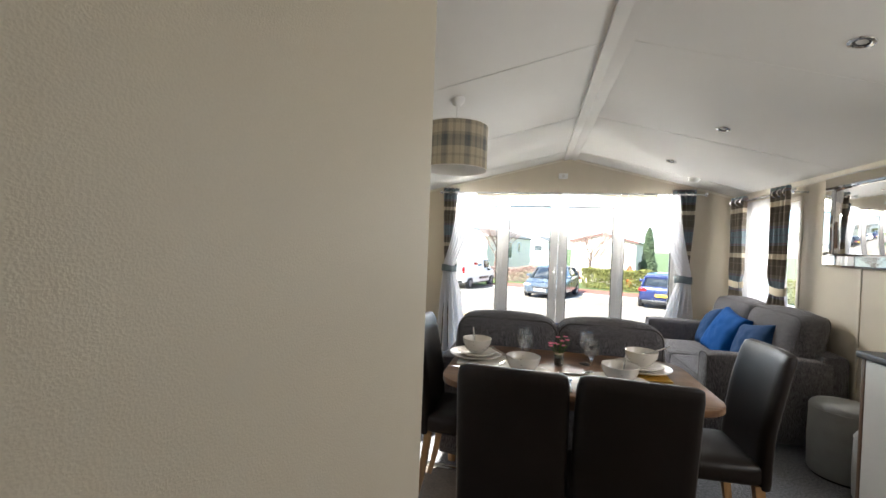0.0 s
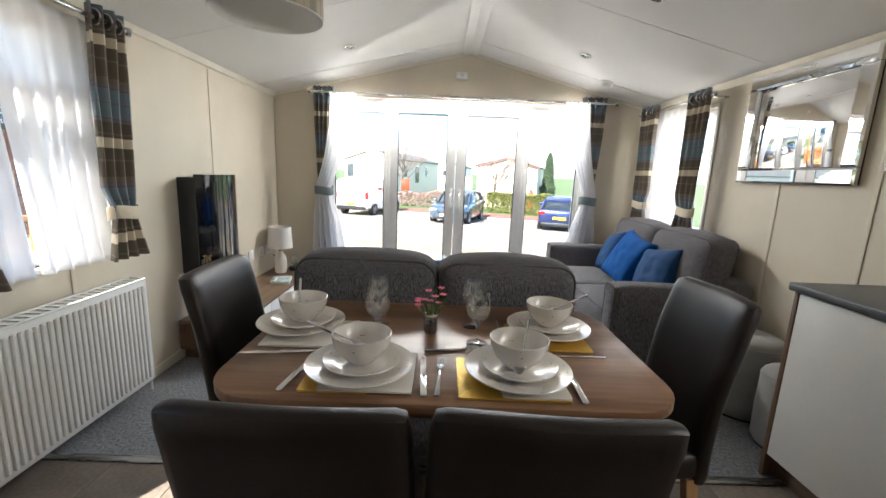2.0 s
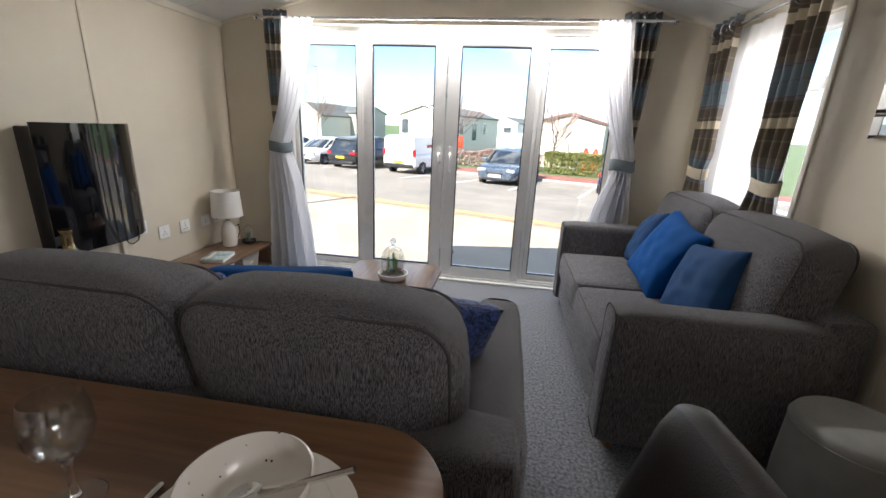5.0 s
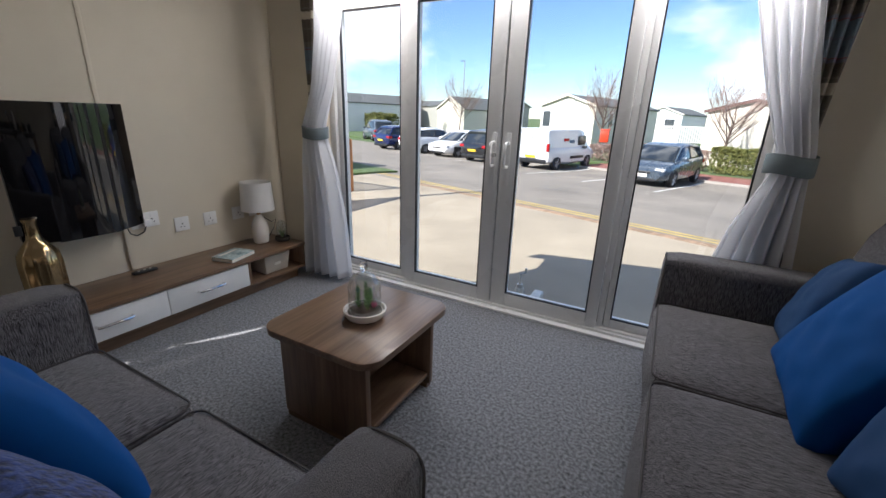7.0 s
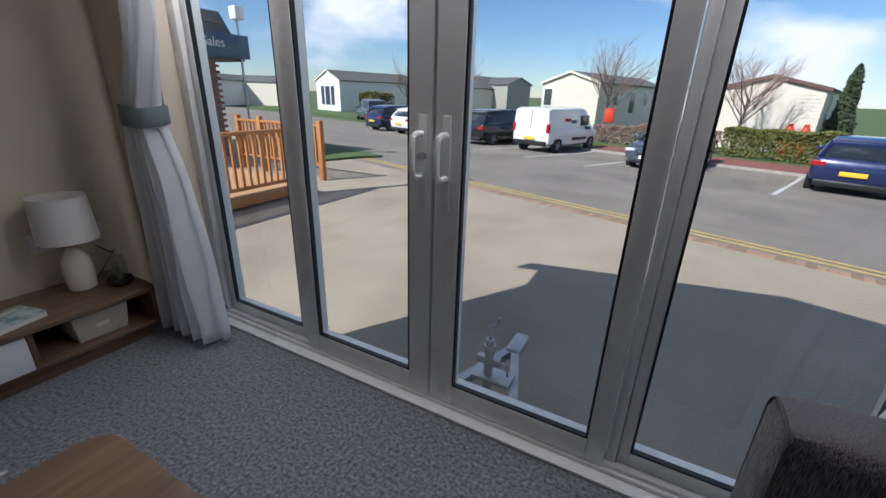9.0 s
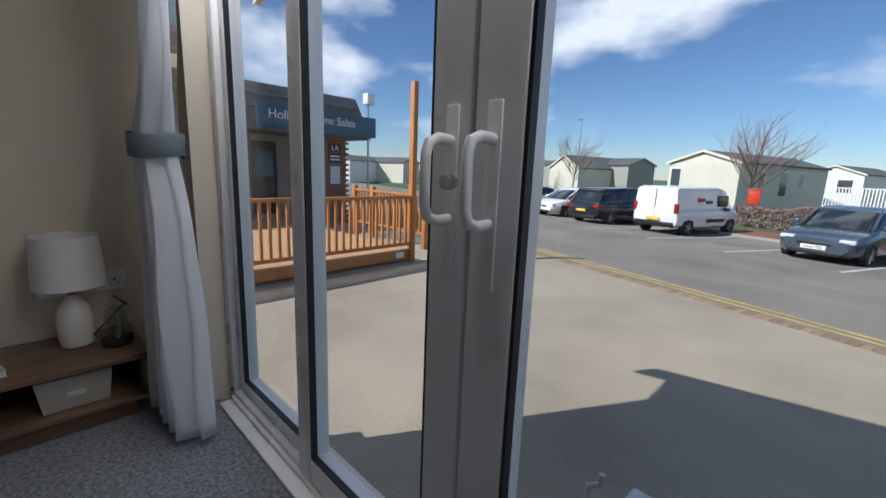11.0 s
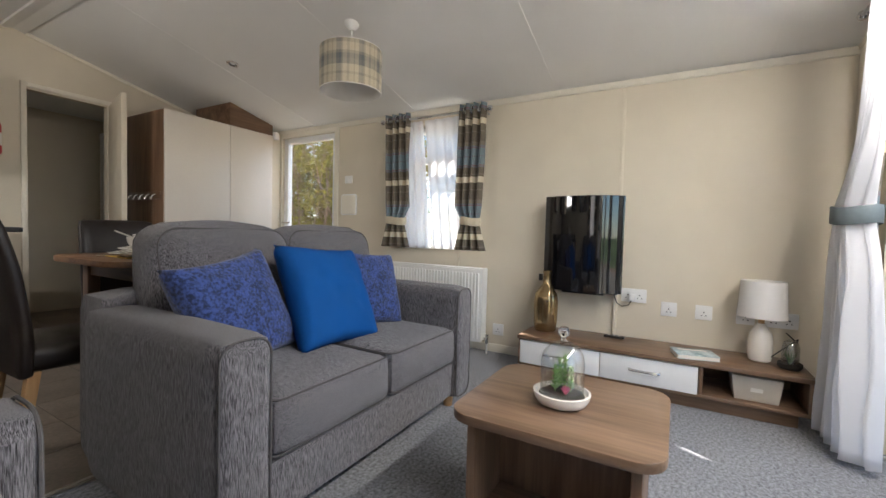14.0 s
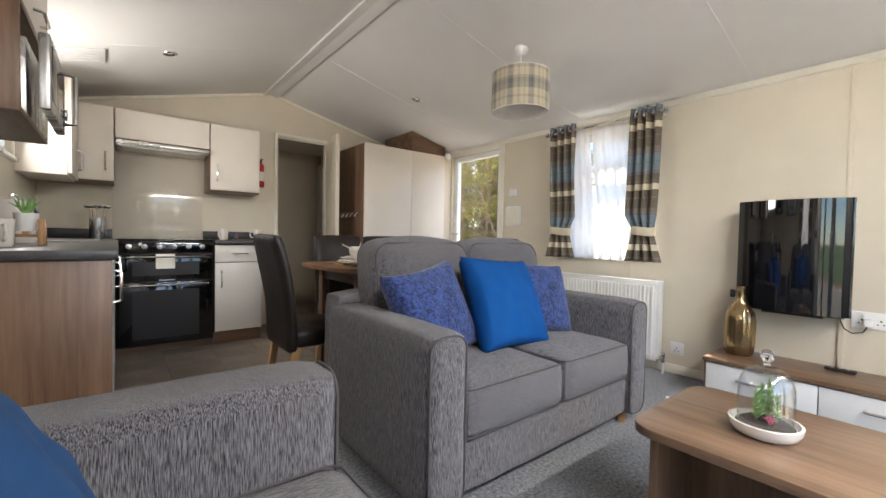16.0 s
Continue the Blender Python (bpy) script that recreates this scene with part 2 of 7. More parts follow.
M_DEEP = mat("deep blue cotton", (0.001, 0.042, 0.135), 0.85, vary=0.10, scale=8, bump=0.25, bscale=700)
M_FUR = mat("navy textured plush", (0.014, 0.034, 0.12), 0.9, vary=0.5, scale=55, bump=1.0, bscale=110, color2=(0.04, 0.075, 0.25), sheen=0.2, crisp=0.10)
M_CERAMIC = mat("cream speckled stoneware", (0.74, 0.70, 0.64), 0.22, vary=0.02)
M_CHROME = mat("chrome", (0.72, 0.72, 0.72), 0.12, 1.0, vary=0.03)
M_STEEL = mat("brushed steel", (0.55, 0.55, 0.54), 0.28, 1.0, vary=0.06, bscale=200, stretch=(1, 12, 1))
M_GLASS = glass("clear glass")
M_GOLDGLASS = mat("gold mirrored glass", (0.36, 0.255, 0.13), 0.14, 0.85, vary=0.1)
M_PANE = pane_glass("window glass")
M_THIN = pane_glass("thin clear glassware", (0.965, 0.975, 0.975), 0.32)
M_BLACKGLASS = mat("black glass", (0.004, 0.004, 0.005), 0.03, vary=0.1, spec=0.6, coat=0.6)
M_BLACK = mat("black plastic", (0.012, 0.012, 0.013), 0.4)
M_MIRROR = mat("mirror", (0.88, 0.88, 0.88), 0.0, 1.0, vary=0.0)
M_WHITE = mat("white paint", (0.80, 0.79, 0.77), 0.4, vary=0.02)
M_RAD = mat("white enamel", (0.82, 0.81, 0.77), 0.35, vary=0.02)
M_CREAMDOOR = mat("pale cream laminate", (0.72, 0.66, 0.58), 0.4, vary=0.03, scale=2)
M_GREYDOOR = mat("pale stone laminate", (0.66, 0.63, 0.58), 0.35, vary=0.03, scale=2)
M_WORKTOP = mat("charcoal slate worktop", (0.035, 0.035, 0.038), 0.4, vary=0.4, scale=30, bump=0.1, bscale=300)
M_SPLASH = mat("glossy cream splashback", (0.66, 0.60, 0.50), 0.05, vary=0.02, coat=0.6)
M_VOILE = sheer("white voile", (0.90, 0.90, 0.91), 0.24)
M_VOILE_F = sheer("gathered white voile", (0.95, 0.95, 0.96), 0.06, 0.3)
M_TIE = mat("grey satin band", (0.13, 0.16, 0.17), 0.6)
M_TIECREAM = mat("cream satin band", (0.60, 0.52, 0.38), 0.6)
BROWN, SLATE, CREAM, TAUPE, RED, LILAC = (0.135, 0.11, 0.08), (0.165, 0.215, 0.24), (0.60, 0.53, 0.40), (0.19, 0.16, 0.125), (0.25, 0.07, 0.07), (0.17, 0.17, 0.20)
CURTAIN_STOPS = [(0.0, CREAM), (0.10, BROWN), (0.13, TAUPE), (0.15, BROWN), (0.26, LILAC), (0.29, RED), (0.30, SLATE), (0.44, LILAC), (0.46, SLATE), (0.59, RED), (0.60, LILAC), (0.63, TAUPE), (0.70, BROWN), (0.86, TAUPE), (0.88, BROWN)]
M_CURTAIN = bands("striped curtain cloth", "Z", 0.4225, CURTAIN_STOPS)
TARTAN = [(0.0, (0.52, 0.46, 0.34)), (0.18, (0.36, 0.32, 0.25)), (0.24, (0.52, 0.46, 0.34)), (0.40, (0.20, 0.20, 0.19)), (0.52, (0.14, 0.15, 0.155)), (0.64, (0.30, 0.27, 0.22)), (0.70, (0.55, 0.48, 0.36)), (0.88, (0.34, 0.31, 0.25))]
M_TARTAN = bands("tartan shade cloth", "Y", 0.25, TARTAN, "X", 0.9, 1 / 9)
M_SHADEIN = mat("white shade lining", (0.82, 0.80, 0.76), 0.7, vary=0.02)
M_PINK = mat("pink petal", (0.72, 0.16, 0.28), 0.6, vary=0.3, scale=40)
M_STEM = mat("green stem", (0.10, 0.18, 0.05), 0.6, vary=0.3)
M_SUCC = mat("pale green succulent", (0.22, 0.40, 0.12), 0.5, vary=0.3, scale=60)
M_EARTH = mat("dark soil", (0.03, 0.025, 0.02), 0.95, vary=0.5, bump=1, bscale=200)
M_PAPER = mat("white card", (0.78, 0.75, 0.68), 0.6, vary=0.03)
M_GOLD = mat("gold foil card", (0.75, 0.50, 0.10), 0.28, 0.7, vary=0.08)
M_RED = mat("red enamel", (0.50, 0.015, 0.015), 0.3)
M_POUF = mat("pale grey velvet", (0.30, 0.31, 0.30), 0.85, vary=0.12, scale=12, bump=0.2, bscale=500, sheen=0.4)
M_LINEN = mat("pale linen box", (0.55, 0.50, 0.42), 0.8, vary=0.1, bscale=400, bump=0.3)
M_TEAL = mat("sea picture cover", (0.10, 0.33, 0.38), 0.35, vary=0.6, scale=14, color2=(0.65, 0.75, 0.75))


# ---- mesh helpers ----
def box_bm(x0, x1, y0, y1, z0, z1, bevel=0.0, seg=2, bm=None):
    b = bmesh.new()
    bmesh.ops.create_cube(b, size=1.0)
    for v in b.verts:
        v.co = Vector((x0 + (v.co.x + 0.5) * (x1 - x0), y0 + (v.co.y + 0.5) * (y1 - y0), z0 + (v.co.z + 0.5) * (z1 - z0)))
    if bevel:
        bmesh.ops.bevel(b, geom=b.edges[:], offset=min(bevel, 0.49 * min(x1 - x0, y1 - y0, z1 - z0)), segments=seg, profile=0.5, affect="EDGES")
    return join(bm, b)


def join(bm, b):
    if bm is None:
        return b
    me = bpy.data.meshes.new("tmp")
    b.to_mesh(me)
    b.free()
    bm.from_mesh(me)
    bpy.data.meshes.remove(me)
    return bm


def cyl_bm(c, r, h, axis="z", seg=24, r2=None, bevel=0.0, bm=None):
    """A cylinder or cone from c along an axis."""
    b = bmesh.new()
    bmesh.ops.create_cone(b, cap_ends=True, segments=seg, radius1=r, radius2=r if r2 is None else r2, depth=h)
    bmesh.ops.translate(b, verts=b.verts, vec=(0, 0, h / 2))
    if bevel:
        rim = [e for e in b.edges if abs(e.verts[0].co.z - e.verts[1].co.z) < 1e-5]
        bmesh.ops.bevel(b, geom=rim, offset=bevel, segments=2, profile=0.5, affect="EDGES")
    rot = {"z": Matrix.Identity(3), "x": Matrix.Rotation(radians(90), 3, "Y"), "y": Matrix.Rotation(radians(-90), 3, "X")}[axis]
    for v in b.verts:
        v.co = rot @ v.co + Vector(c)
    return join(bm, b)


def lathe_bm(profile, c=(0, 0, 0), seg=32, bm=None):
    """A turned shape from (radius, height) pairs."""
    b = bmesh.new()
    rings = []
    for r, z in profile:
        if r < 1e-5:
            rings.append([b.verts.new((c[0], c[1], c[2] + z))])
        else:
            rings.append([b.verts.new((c[0] + r * math.cos(2 * math.pi * i / seg), c[1] + r * math.sin(2 * math.pi * i / seg), c[2] + z)) for i in range(seg)])
    for a, d in zip(rings, rings[1:]):
        for i in range(seg):
            j = (i + 1) % seg
            if len(a) == 1 and len(d) == 1:
                continue
            if len(a) == 1:
                b.faces.new((a[0], d[j], d[i]))
            elif len(d) == 1:
                b.faces.new((a[i], a[j], d[0]))
            else:
                b.faces.new((a[i], a[j], d[j], d[i]))
    bmesh.ops.recalc_face_normals(b, faces=b.faces)
    return join(bm, b)


def tube_bm(points, r, seg=8, bm=None, r2=None):
    """A round bar along a line of points."""
    b = bmesh.new()
    pts = [Vector(p) for p in points]
    rings = []
    for k, p in enumerate(pts):
        d = (pts[min(k + 1, len(pts) - 1)] - pts[max(k - 1, 0)]).normalized()
        s = d.orthogonal().normalized() if k == 0 else (side - d * side.dot(d)).normalized()
        side = s
        t = d.cross(s)
        rad = r if r2 is None else r + (r2 - r) * k / (len(pts) - 1)
        rings.append([b.verts.new(p + rad * (math.cos(2 * math.pi * i / seg) * s + math.sin(2 * math.pi * i / seg) * t)) for i in range(seg)])
    for a, d in zip(rings, rings[1:]):
        for i in range(seg):
            b.faces.new((a[i], a[(i + 1) % seg], d[(i + 1) % seg], d[i]))
    b.faces.new(rings[0][::-1])
    b.faces.new(rings[-1])
    return join(bm, b)


def prism_bm(outline, lo, hi, axis="y", bevel=0.0, bm=None):
    """A flat outline pushed along an axis. Outline is in the other two axes, in order."""
    b = bmesh.new()
    put3 = {"x": lambda p, q, w: (w, p, q), "y": lambda p, q, w: (p, w, q), "z": lambda p, q, w: (p, q, w)}[axis]
    f = b.faces.new([b.verts.new(put3(p, q, lo)) for p, q in outline])
    ret = bmesh.ops.extrude_face_region(b, geom=[f])
    shift = Vector(put3(0, 0, hi - lo))
    for v in ret["geom"]:
        if isinstance(v, bmesh.types.BMVert):
            v.co += shift
    bmesh.ops.recalc_face_normals(b, faces=b.faces)
    if bevel:
        bmesh.ops.bevel(b, geom=b.edges[:], offset=bevel, segments=2, profile=0.5, affect="EDGES")
    return join(bm, b)


def rounded(x0, x1, y0, y1, r, n=8):
    """A rectangle's outline with round corners."""
    pts = []
    for cx, cy, a in ((x1 - r, y1 - r, 0), (x0 + r, y1 - r, 90), (x0 + r, y0 + r, 180), (x1 - r, y0 + r, 270)):
        pts += [(cx + r * math.cos(radians(a + 90 * i / n)), cy + r * math.sin(radians(a + 90 * i / n))) for i in range(n + 1)]
    return pts


def as_mesh(name, bm, material, smooth=True):
    me = bpy.data.meshes.new(name)
    bm.to_mesh(me)
    bm.free()
    me.materials.append(material)
    if smooth:
        me.polygons.foreach_set("use_smooth", [True] * len(me.polygons))
        me.set_sharp_from_angle(angle=radians(38))
    return me


def part(name, bm, material, parent, label="", smooth=True):
    ob = new(name, as_mesh(name, bm, material, smooth))
    ob.parent = parent
    if label:
        tagged(ob, label)
    return ob


def thing(name, label, category, at=(0, 0, 0), turn=0.0, group="", kind=""):
    ob = new(name)
    ob.empty_display_size = 0.1
    ob.matrix_basis = pose(*at, 0, 0, turn)
    return tagged(ob, label, category, group, kind)


def solid(name, bm, material, label, category="", kind="", smooth=True, group=""):
    ob = new(name, as_mesh(name, bm, material, smooth))
    return tagged(ob, label, category, group, kind)


def share(name, me, parent, at):
    ob = new(name, me)
    ob.parent = parent
    ob.matrix_basis = at
    return ob


def pillow_bm(w, h, d, n=14, pinch=0.35, seed=0, wrinkle=0.006):
    """A stuffed cushion, in x and z, thick in y."""
    b = bmesh.new()
    top, bot = {}, {}
    for i in range(n + 1):
        for j in range(n + 1):
            u, v = 2 * i / n - 1, 2 * j / n - 1
            bulge = (max(0.0, (1 - u * u)) * max(0.0, (1 - v * v))) ** 0.5
            sx = u * (1 - 0.10 * (1 - v * v) * abs(u)) * w / 2
            sz = v * (1 - 0.10 * (1 - u * u) * abs(v)) * h / 2
            wr = wrinkle * noise.noise(Vector((u * 3 + seed, v * 3, seed))) * (0.3 + bulge)
            y = d / 2 * bulge ** pinch if bulge > 0 else 0.0
            top[i, j] = b.verts.new((sx, y + wr, sz))
            edge = i in (0, n) or j in (0, n)
            bot[i, j] = top[i, j] if edge else b.verts.new((sx, -y + wr, sz))
    for i in range(n):
        for j in range(n):
            b.faces.new((top[i, j], top[i, j + 1], top[i + 1, j + 1], top[i + 1, j]))
            q = (bot[i, j], bot[i + 1, j], bot[i + 1, j + 1], bot[i, j + 1])
            if len(set(q)) == 4:
                try:
                    b.faces.new(q)
                except ValueError:
                    pass
    bmesh.ops.recalc_face_normals(b, faces=b.faces)
    return b


def soft_box_bm(x0, x1, y0, y1, z0, z1, r=0.05, puff=0.02, n=10, seed=0):
    """An upholstered block: round edges and slightly swollen sides."""
    b = box_bm(x0, x1, y0, y1, z0, z1)
    bmesh.ops.subdivide_edges(b, edges=b.edges[:], cuts=n, use_grid_fill=True)
    c, hx, hy, hz = Vector(((x0 + x1) / 2, (y0 + y1) / 2, (z0 + z1) / 2)), (x1 - x0) / 2, (y1 - y0) / 2, (z1 - z0) / 2
    for v in b.verts:
        p = v.co - c
        q = Vector((max(-hx + r, min(hx - r, p.x)), max(-hy + r, min(hy - r, p.y)), max(-hz + r, min(hz - r, p.z))))
        d = p - q
        if d.length > 1e-6:
            p = q + d.normalized() * r
        u = Vector((p.x / hx, p.y / hy, p.z / hz))
        f = Vector(((1 - u.y**2) * (1 - u.z**2) * u.x, (1 - u.x**2) * (1 - u.z**2) * u.y, (1 - u.x**2) * (1 - u.y**2) * u.z))
        v.co = c + p + puff * f + 0.003 * Vector(noise.noise_vector((c + p) * 6 + Vector((seed, 0, 0))))
    return b


# ---- the shell ----
XL, XR, YF, YB, EAVE, RIDGE, XM = -1.14, 2.345, 5.17, 0.13, 1.885, 2.315, 0.672


def wall_bm(u0, u1, z0, z1, d0, d1, holes, axis):
    """A wall slab with openings (u0, u1, z0, z1). axis: the wall's normal."""
    us = sorted({u0, u1, *(h[0] for h in holes), *(h[1] for h in holes)})
    bm = None
    for a, b in zip(us, us[1:]):
        cut = sorted((h[2], h[3]) for h in holes if h[0] <= a + 1e-6 and h[1] >= b - 1e-6)
        z = z0
        for lo, hi in cut + [(z1, z1)]:
            if lo > z + 1e-6:
                bm = box_bm(d0, d1, a, b, z, lo, bm=bm) if axis == "x" else box_bm(a, b, d0, d1, z, lo, bm=bm)
            z = max(z, hi)
    return bm


# Opening never in view, added to light the kitchen and hall door.
KWIN = (1.05, 1.95, 1.32, 1.70)
LWIN, LDOOR, RWIN = (2.36, 3.02, 0.78, 1.76), (0.83, 1.57, 0.02, 1.815), (4.10, 4.78, 0.84, 1.74)
FDOOR = (-0.70, 1.87, -0.1, 1.90)
solid("wall_west", wall_bm(-3.0, 5.35, -0.1, EAVE + 0.02, XL - 0.09, XL, [LWIN, LDOOR], "x"), M_WALL, "cream vinyl-faced caravan wall with a window and a glazed door", kind="structure", smooth=False)
solid("wall_east", wall_bm(-3.0, 5.35, -0.1, EAVE + 0.02, XR, XR + 0.09, [RWIN, KWIN], "x"), M_WALL, "cream vinyl-faced caravan wall with a curtained window", kind="structure", smooth=False)
fw = wall_bm(XL, XR, -0.1, EAVE, YF, 5.35, [FDOOR], "y")
gz = EAVE + 0.0
fw = box_bm(XL, XR, YF, 5.35, EAVE - 0.0005, EAVE + 0.015, bm=fw)
fw = prism_bm([(XL, EAVE + 0.015), (XR, EAVE + 0.015), (XM, RIDGE + 0.01)], YF, 5.35, "y", bm=fw)
solid("wall_front", fw, M_WALL, "cream gable wall above wide glazed doors", kind="structure", smooth=False)
HALL = (0.10, 0.60, 0.0, 1.898)
bw = wall_bm(XL, XR, -0.1, EAVE, YB - 0.06, YB, [HALL], "y")
bw = prism_bm([(XL, EAVE - 0.0005), (XR, EAVE - 0.0005), (XM, RIDGE + 0.01)], YB - 0.06, YB, "y", bm=bw)
solid("wall_back", bw, M_WALL, "cream gable partition with a doorway to the hall", kind="structure", smooth=False)
solid("ceiling", prism_bm([(XL - 0.09, EAVE - 0.02), (XM, RIDGE), (XR + 0.09, EAVE - 0.02), (XR + 0.3, EAVE - 0.02), (XR + 0.3, EAVE + 0.1), (XM, RIDGE + 0.2), (XL - 0.11, EAVE + 0.1), (XL - 0.11, EAVE - 0.02)], -3.05, 5.72, "y"), M_CEIL, "white boarded vaulted ceiling", kind="structure", smooth=False)
solid("hall_ceiling", box_bm(XL, XR, -3.0, YB - 0.06, 1.98, 2.02), M_CEIL, "low white hall ceiling", kind="structure", smooth=False)


def slope_z(x):
    return RIDGE - (RIDGE - EAVE + 0.02) * abs(x - XM) / ((XM - XL if x < XM else XR - XM) + 0.09)


beam = prism_bm([(XM - 0.068, slope_z(XM - 0.068) - 0.020), (XM, RIDGE - 0.020), (XM + 0.068, slope_z(XM + 0.068) - 0.020), (XM + 0.068, slope_z(XM + 0.068)), (XM, RIDGE), (XM - 0.068, slope_z(XM - 0.068))], YB, YF, "y", bevel=0.002)
solid("ridge_trim", beam, M_CEIL, "flat white ridge board along the ceiling", kind="structure")
for y in (1.31, 2.48, 3.645, 4.81):
    for xa, xb in ((XL, XM - 0.071), (XM + 0.071, XR)):
        st = prism_bm([(xa, slope_z(xa) - 0.002), (xb, slope_z(xb) - 0.002), (xb, slope_z(xb) + 0.001), (xa, slope_z(xa) + 0.001)], y - 0.005, y + 0.005, "y")
        solid("trim", st, M_CEIL, "thin white joint strip across the ceiling", kind="structure")
for x, s in ((XL, 1), (XR, -1)):
    solid("trim", prism_bm([(x, EAVE - 0.035), (x + s * 0.012, EAVE - 0.03), (x + s * 0.03, EAVE + 0.002), (x, EAVE + 0.004)], YB, YF, "y"), M_TRIM, "small cream coving under the ceiling", kind="structure")
    ys = [(YB, YF)] if s < 0 else [(YB, 0.80), (1.62, YF)]
    for a, b in ys:
        solid("baseboard", box_bm(min(x, x + s * 0.012), max(x, x + s * 0.012), a, b, 0.001, 0.062, 0.003), M_TRIM, "low cream skirting board", kind="structure")
    for y in ((2.91, 4.08) if s > 0 else (2.95, 3.47)):
        solid("trim", box_bm(min(x, x + s * 0.005), max(x, x + s * 0.005), y - 0.011, y + 0.011, 0.065, EAVE - 0.035, 0.002), M_WALL, "thin upright joint strip between wallboards", kind="structure")
for xa, xb in ((XL, XM), (XM, XR)):
    for y0, y1 in ((YF - 0.012, YF), (YB, YB + 0.012)):
        solid("trim", prism_bm([(xa, slope_z(xa) - 0.022), (xb, slope_z(xb) - 0.022), (xb, slope_z(xb)), (xa, slope_z(xa))], y0, y1, "y"), M_TRIM, "small cream coving along the gable", kind="structure")
for xa, xb in ((XL, FDOOR[0] - 0.03), (FDOOR[1] + 0.03, XR)):
    solid("baseboard", box_bm(xa + 0.013, xb, YF - 0.012, YF, 0.001, 0.062, 0.003), M_TRIM, "low cream skirting board", kind="structure")

# floors
solid("underfloor", box_bm(XL - 0.09, XR + 0.09, -3.0, 5.35, -0.16, -0.012), M_SCREED, "dark board deck under the floor", kind="structure", smooth=False)
solid("carpet", box_bm(XL, XR, 2.68, 5.22, -0.012, 0.0), M_CARPET, "speckled blue-grey cut-pile carpet", kind="structure", smooth=False)
solid("trim", box_bm(XL + 0.013, XR - 0.013, 2.655, 2.695, -0.001, 0.005, 0.002), M_STEEL, "flat metal strip between vinyl and carpet", kind="structure")

# ---- glazed front doors ----
front = thing("door_1", "wide white plastic glazed doors with fixed side panes", "door", kind="structure")
FY0, FY1 = 5.17, 5.35


def bars(xs, zs, y0, y1, w, name, parent, material=M_UPVC, bevel=0.006):
    """Four bars round an opening: xs, zs are the outer edges."""
    (x0, x1), (z0, z1) = xs, zs
    for a, b, c, d in ((x0, x0 + w[0], z0, z1), (x1 - w[1], x1, z0, z1)):
        part(name, box_bm(a, b, y0, y1, c, d, bevel), material, parent)
    for c, d in ((z0, z0 + w[2]), (z1 - w[3], z1)):
        part(name, box_bm(x0 + w[0], x1 - w[1], y0 + 0.001, y1 - 0.001, c, d, bevel), material, parent)


bars((-0.70, 1.87), (0.0, 1.90), 5.25, 5.35, (0.055, 0.055, 0.04, 0.05), "frame", front)
part("threshold", box_bm(-0.645, 1.815, 5.235, 5.25, 0.0, 0.028, 0.004), M_UPVC, front)
part("threshold", box_bm(-0.645, 1.815, 5.19, 5.234, 0.0, 0.014, 0.003), M_UPVC, front)
for x in (-0.085, 1.235):
    part("mullion", box_bm(x, x + 0.03, 5.262, 5.345, 0.04, 1.85, 0.004), M_UPVC, front)
panes = ((-0.603, -0.118, 0.09, 1.768, 0.015), (0.019, 0.496, 0.112, 1.765, -0.02), (0.683, 1.173, 0.112, 1.765, -0.02), (1.30, 1.78, 0.09, 1.768, 0.015))
outer = ((-0.645, -0.087, 0.04, 1.85), (-0.053, 0.583, 0.03, 1.85), (0.590, 1.233, 0.03, 1.85), (1.267, 1.815, 0.04, 1.85))
for (a, b, c, d, s), (e, f, g, h) in zip(panes, outer):
    y0 = 5.258 + s
    sash = part("sash", box_bm(e, a, y0, y0 + 0.065, g, h, 0.006), M_UPVC, front)
    part("stile", box_bm(b, f, y0, y0 + 0.065, g, h, 0.006), M_UPVC, sash)
    part("rail", box_bm(a - 0.001, b + 0.001, y0 + 0.001, y0 + 0.064, g, c, 0.006), M_UPVC, sash)
    part("rail", box_bm(a - 0.001, b + 0.001, y0 + 0.001, y0 + 0.064, d, h, 0.006), M_UPVC, sash)
    for p, q, r, t in ((a, a + 0.007, c, d), (b - 0.007, b, c, d), (a + 0.007, b - 0.007, c, c + 0.007), (a + 0.007, b - 0.007, d - 0.007, d)):
        part("gasket", box_bm(p, q, y0 + 0.004, y0 + 0.022, r, t), M_GASKET, sash)
    pn = part("pane", box_bm(a + 0.002, b - 0.002, y0 + 0.026, y0 + 0.032, c + 0.002, d - 0.002), M_PANE, sash)
    pn.visible_shadow = False
for x in (0.548, 0.634):
    for s in (-1, 1):
        y = 5.240 if s < 0 else 5.302
        d = 0.064 * s
        pts = [(x, y, h) if k in (0, 8) else (x, y + (0.6, 0.9, 1, 1, 1, 0.9, 0.6)[k - 1] * d, h) for k, h in enumerate((0.885, 0.883, 0.891, 0.91, 0.95, 0.988, 1.007, 1.015, 1.013))]
        part("pull_handle", tube_bm(pts, 0.009, 10), M_UPVC, front, "white D-shaped pull handle")
    part("handle_plate", box_bm(x - 0.014, x + 0.014, 5.232, 5.237, 0.78, 1.07, 0.003), M_UPVC, front)
part("lock", cyl_bm((0.552, 5.214, 0.946), 0.013, 0.022, "y", 16, bevel=0.002), M_STEEL, front, "metal lock cylinder")
for x in (-0.655, 1.825):
    part("drain_cap", cyl_bm((x, 5.24, 0.05), 0.008, 0.01, "y", 12), M_BLACK, front)


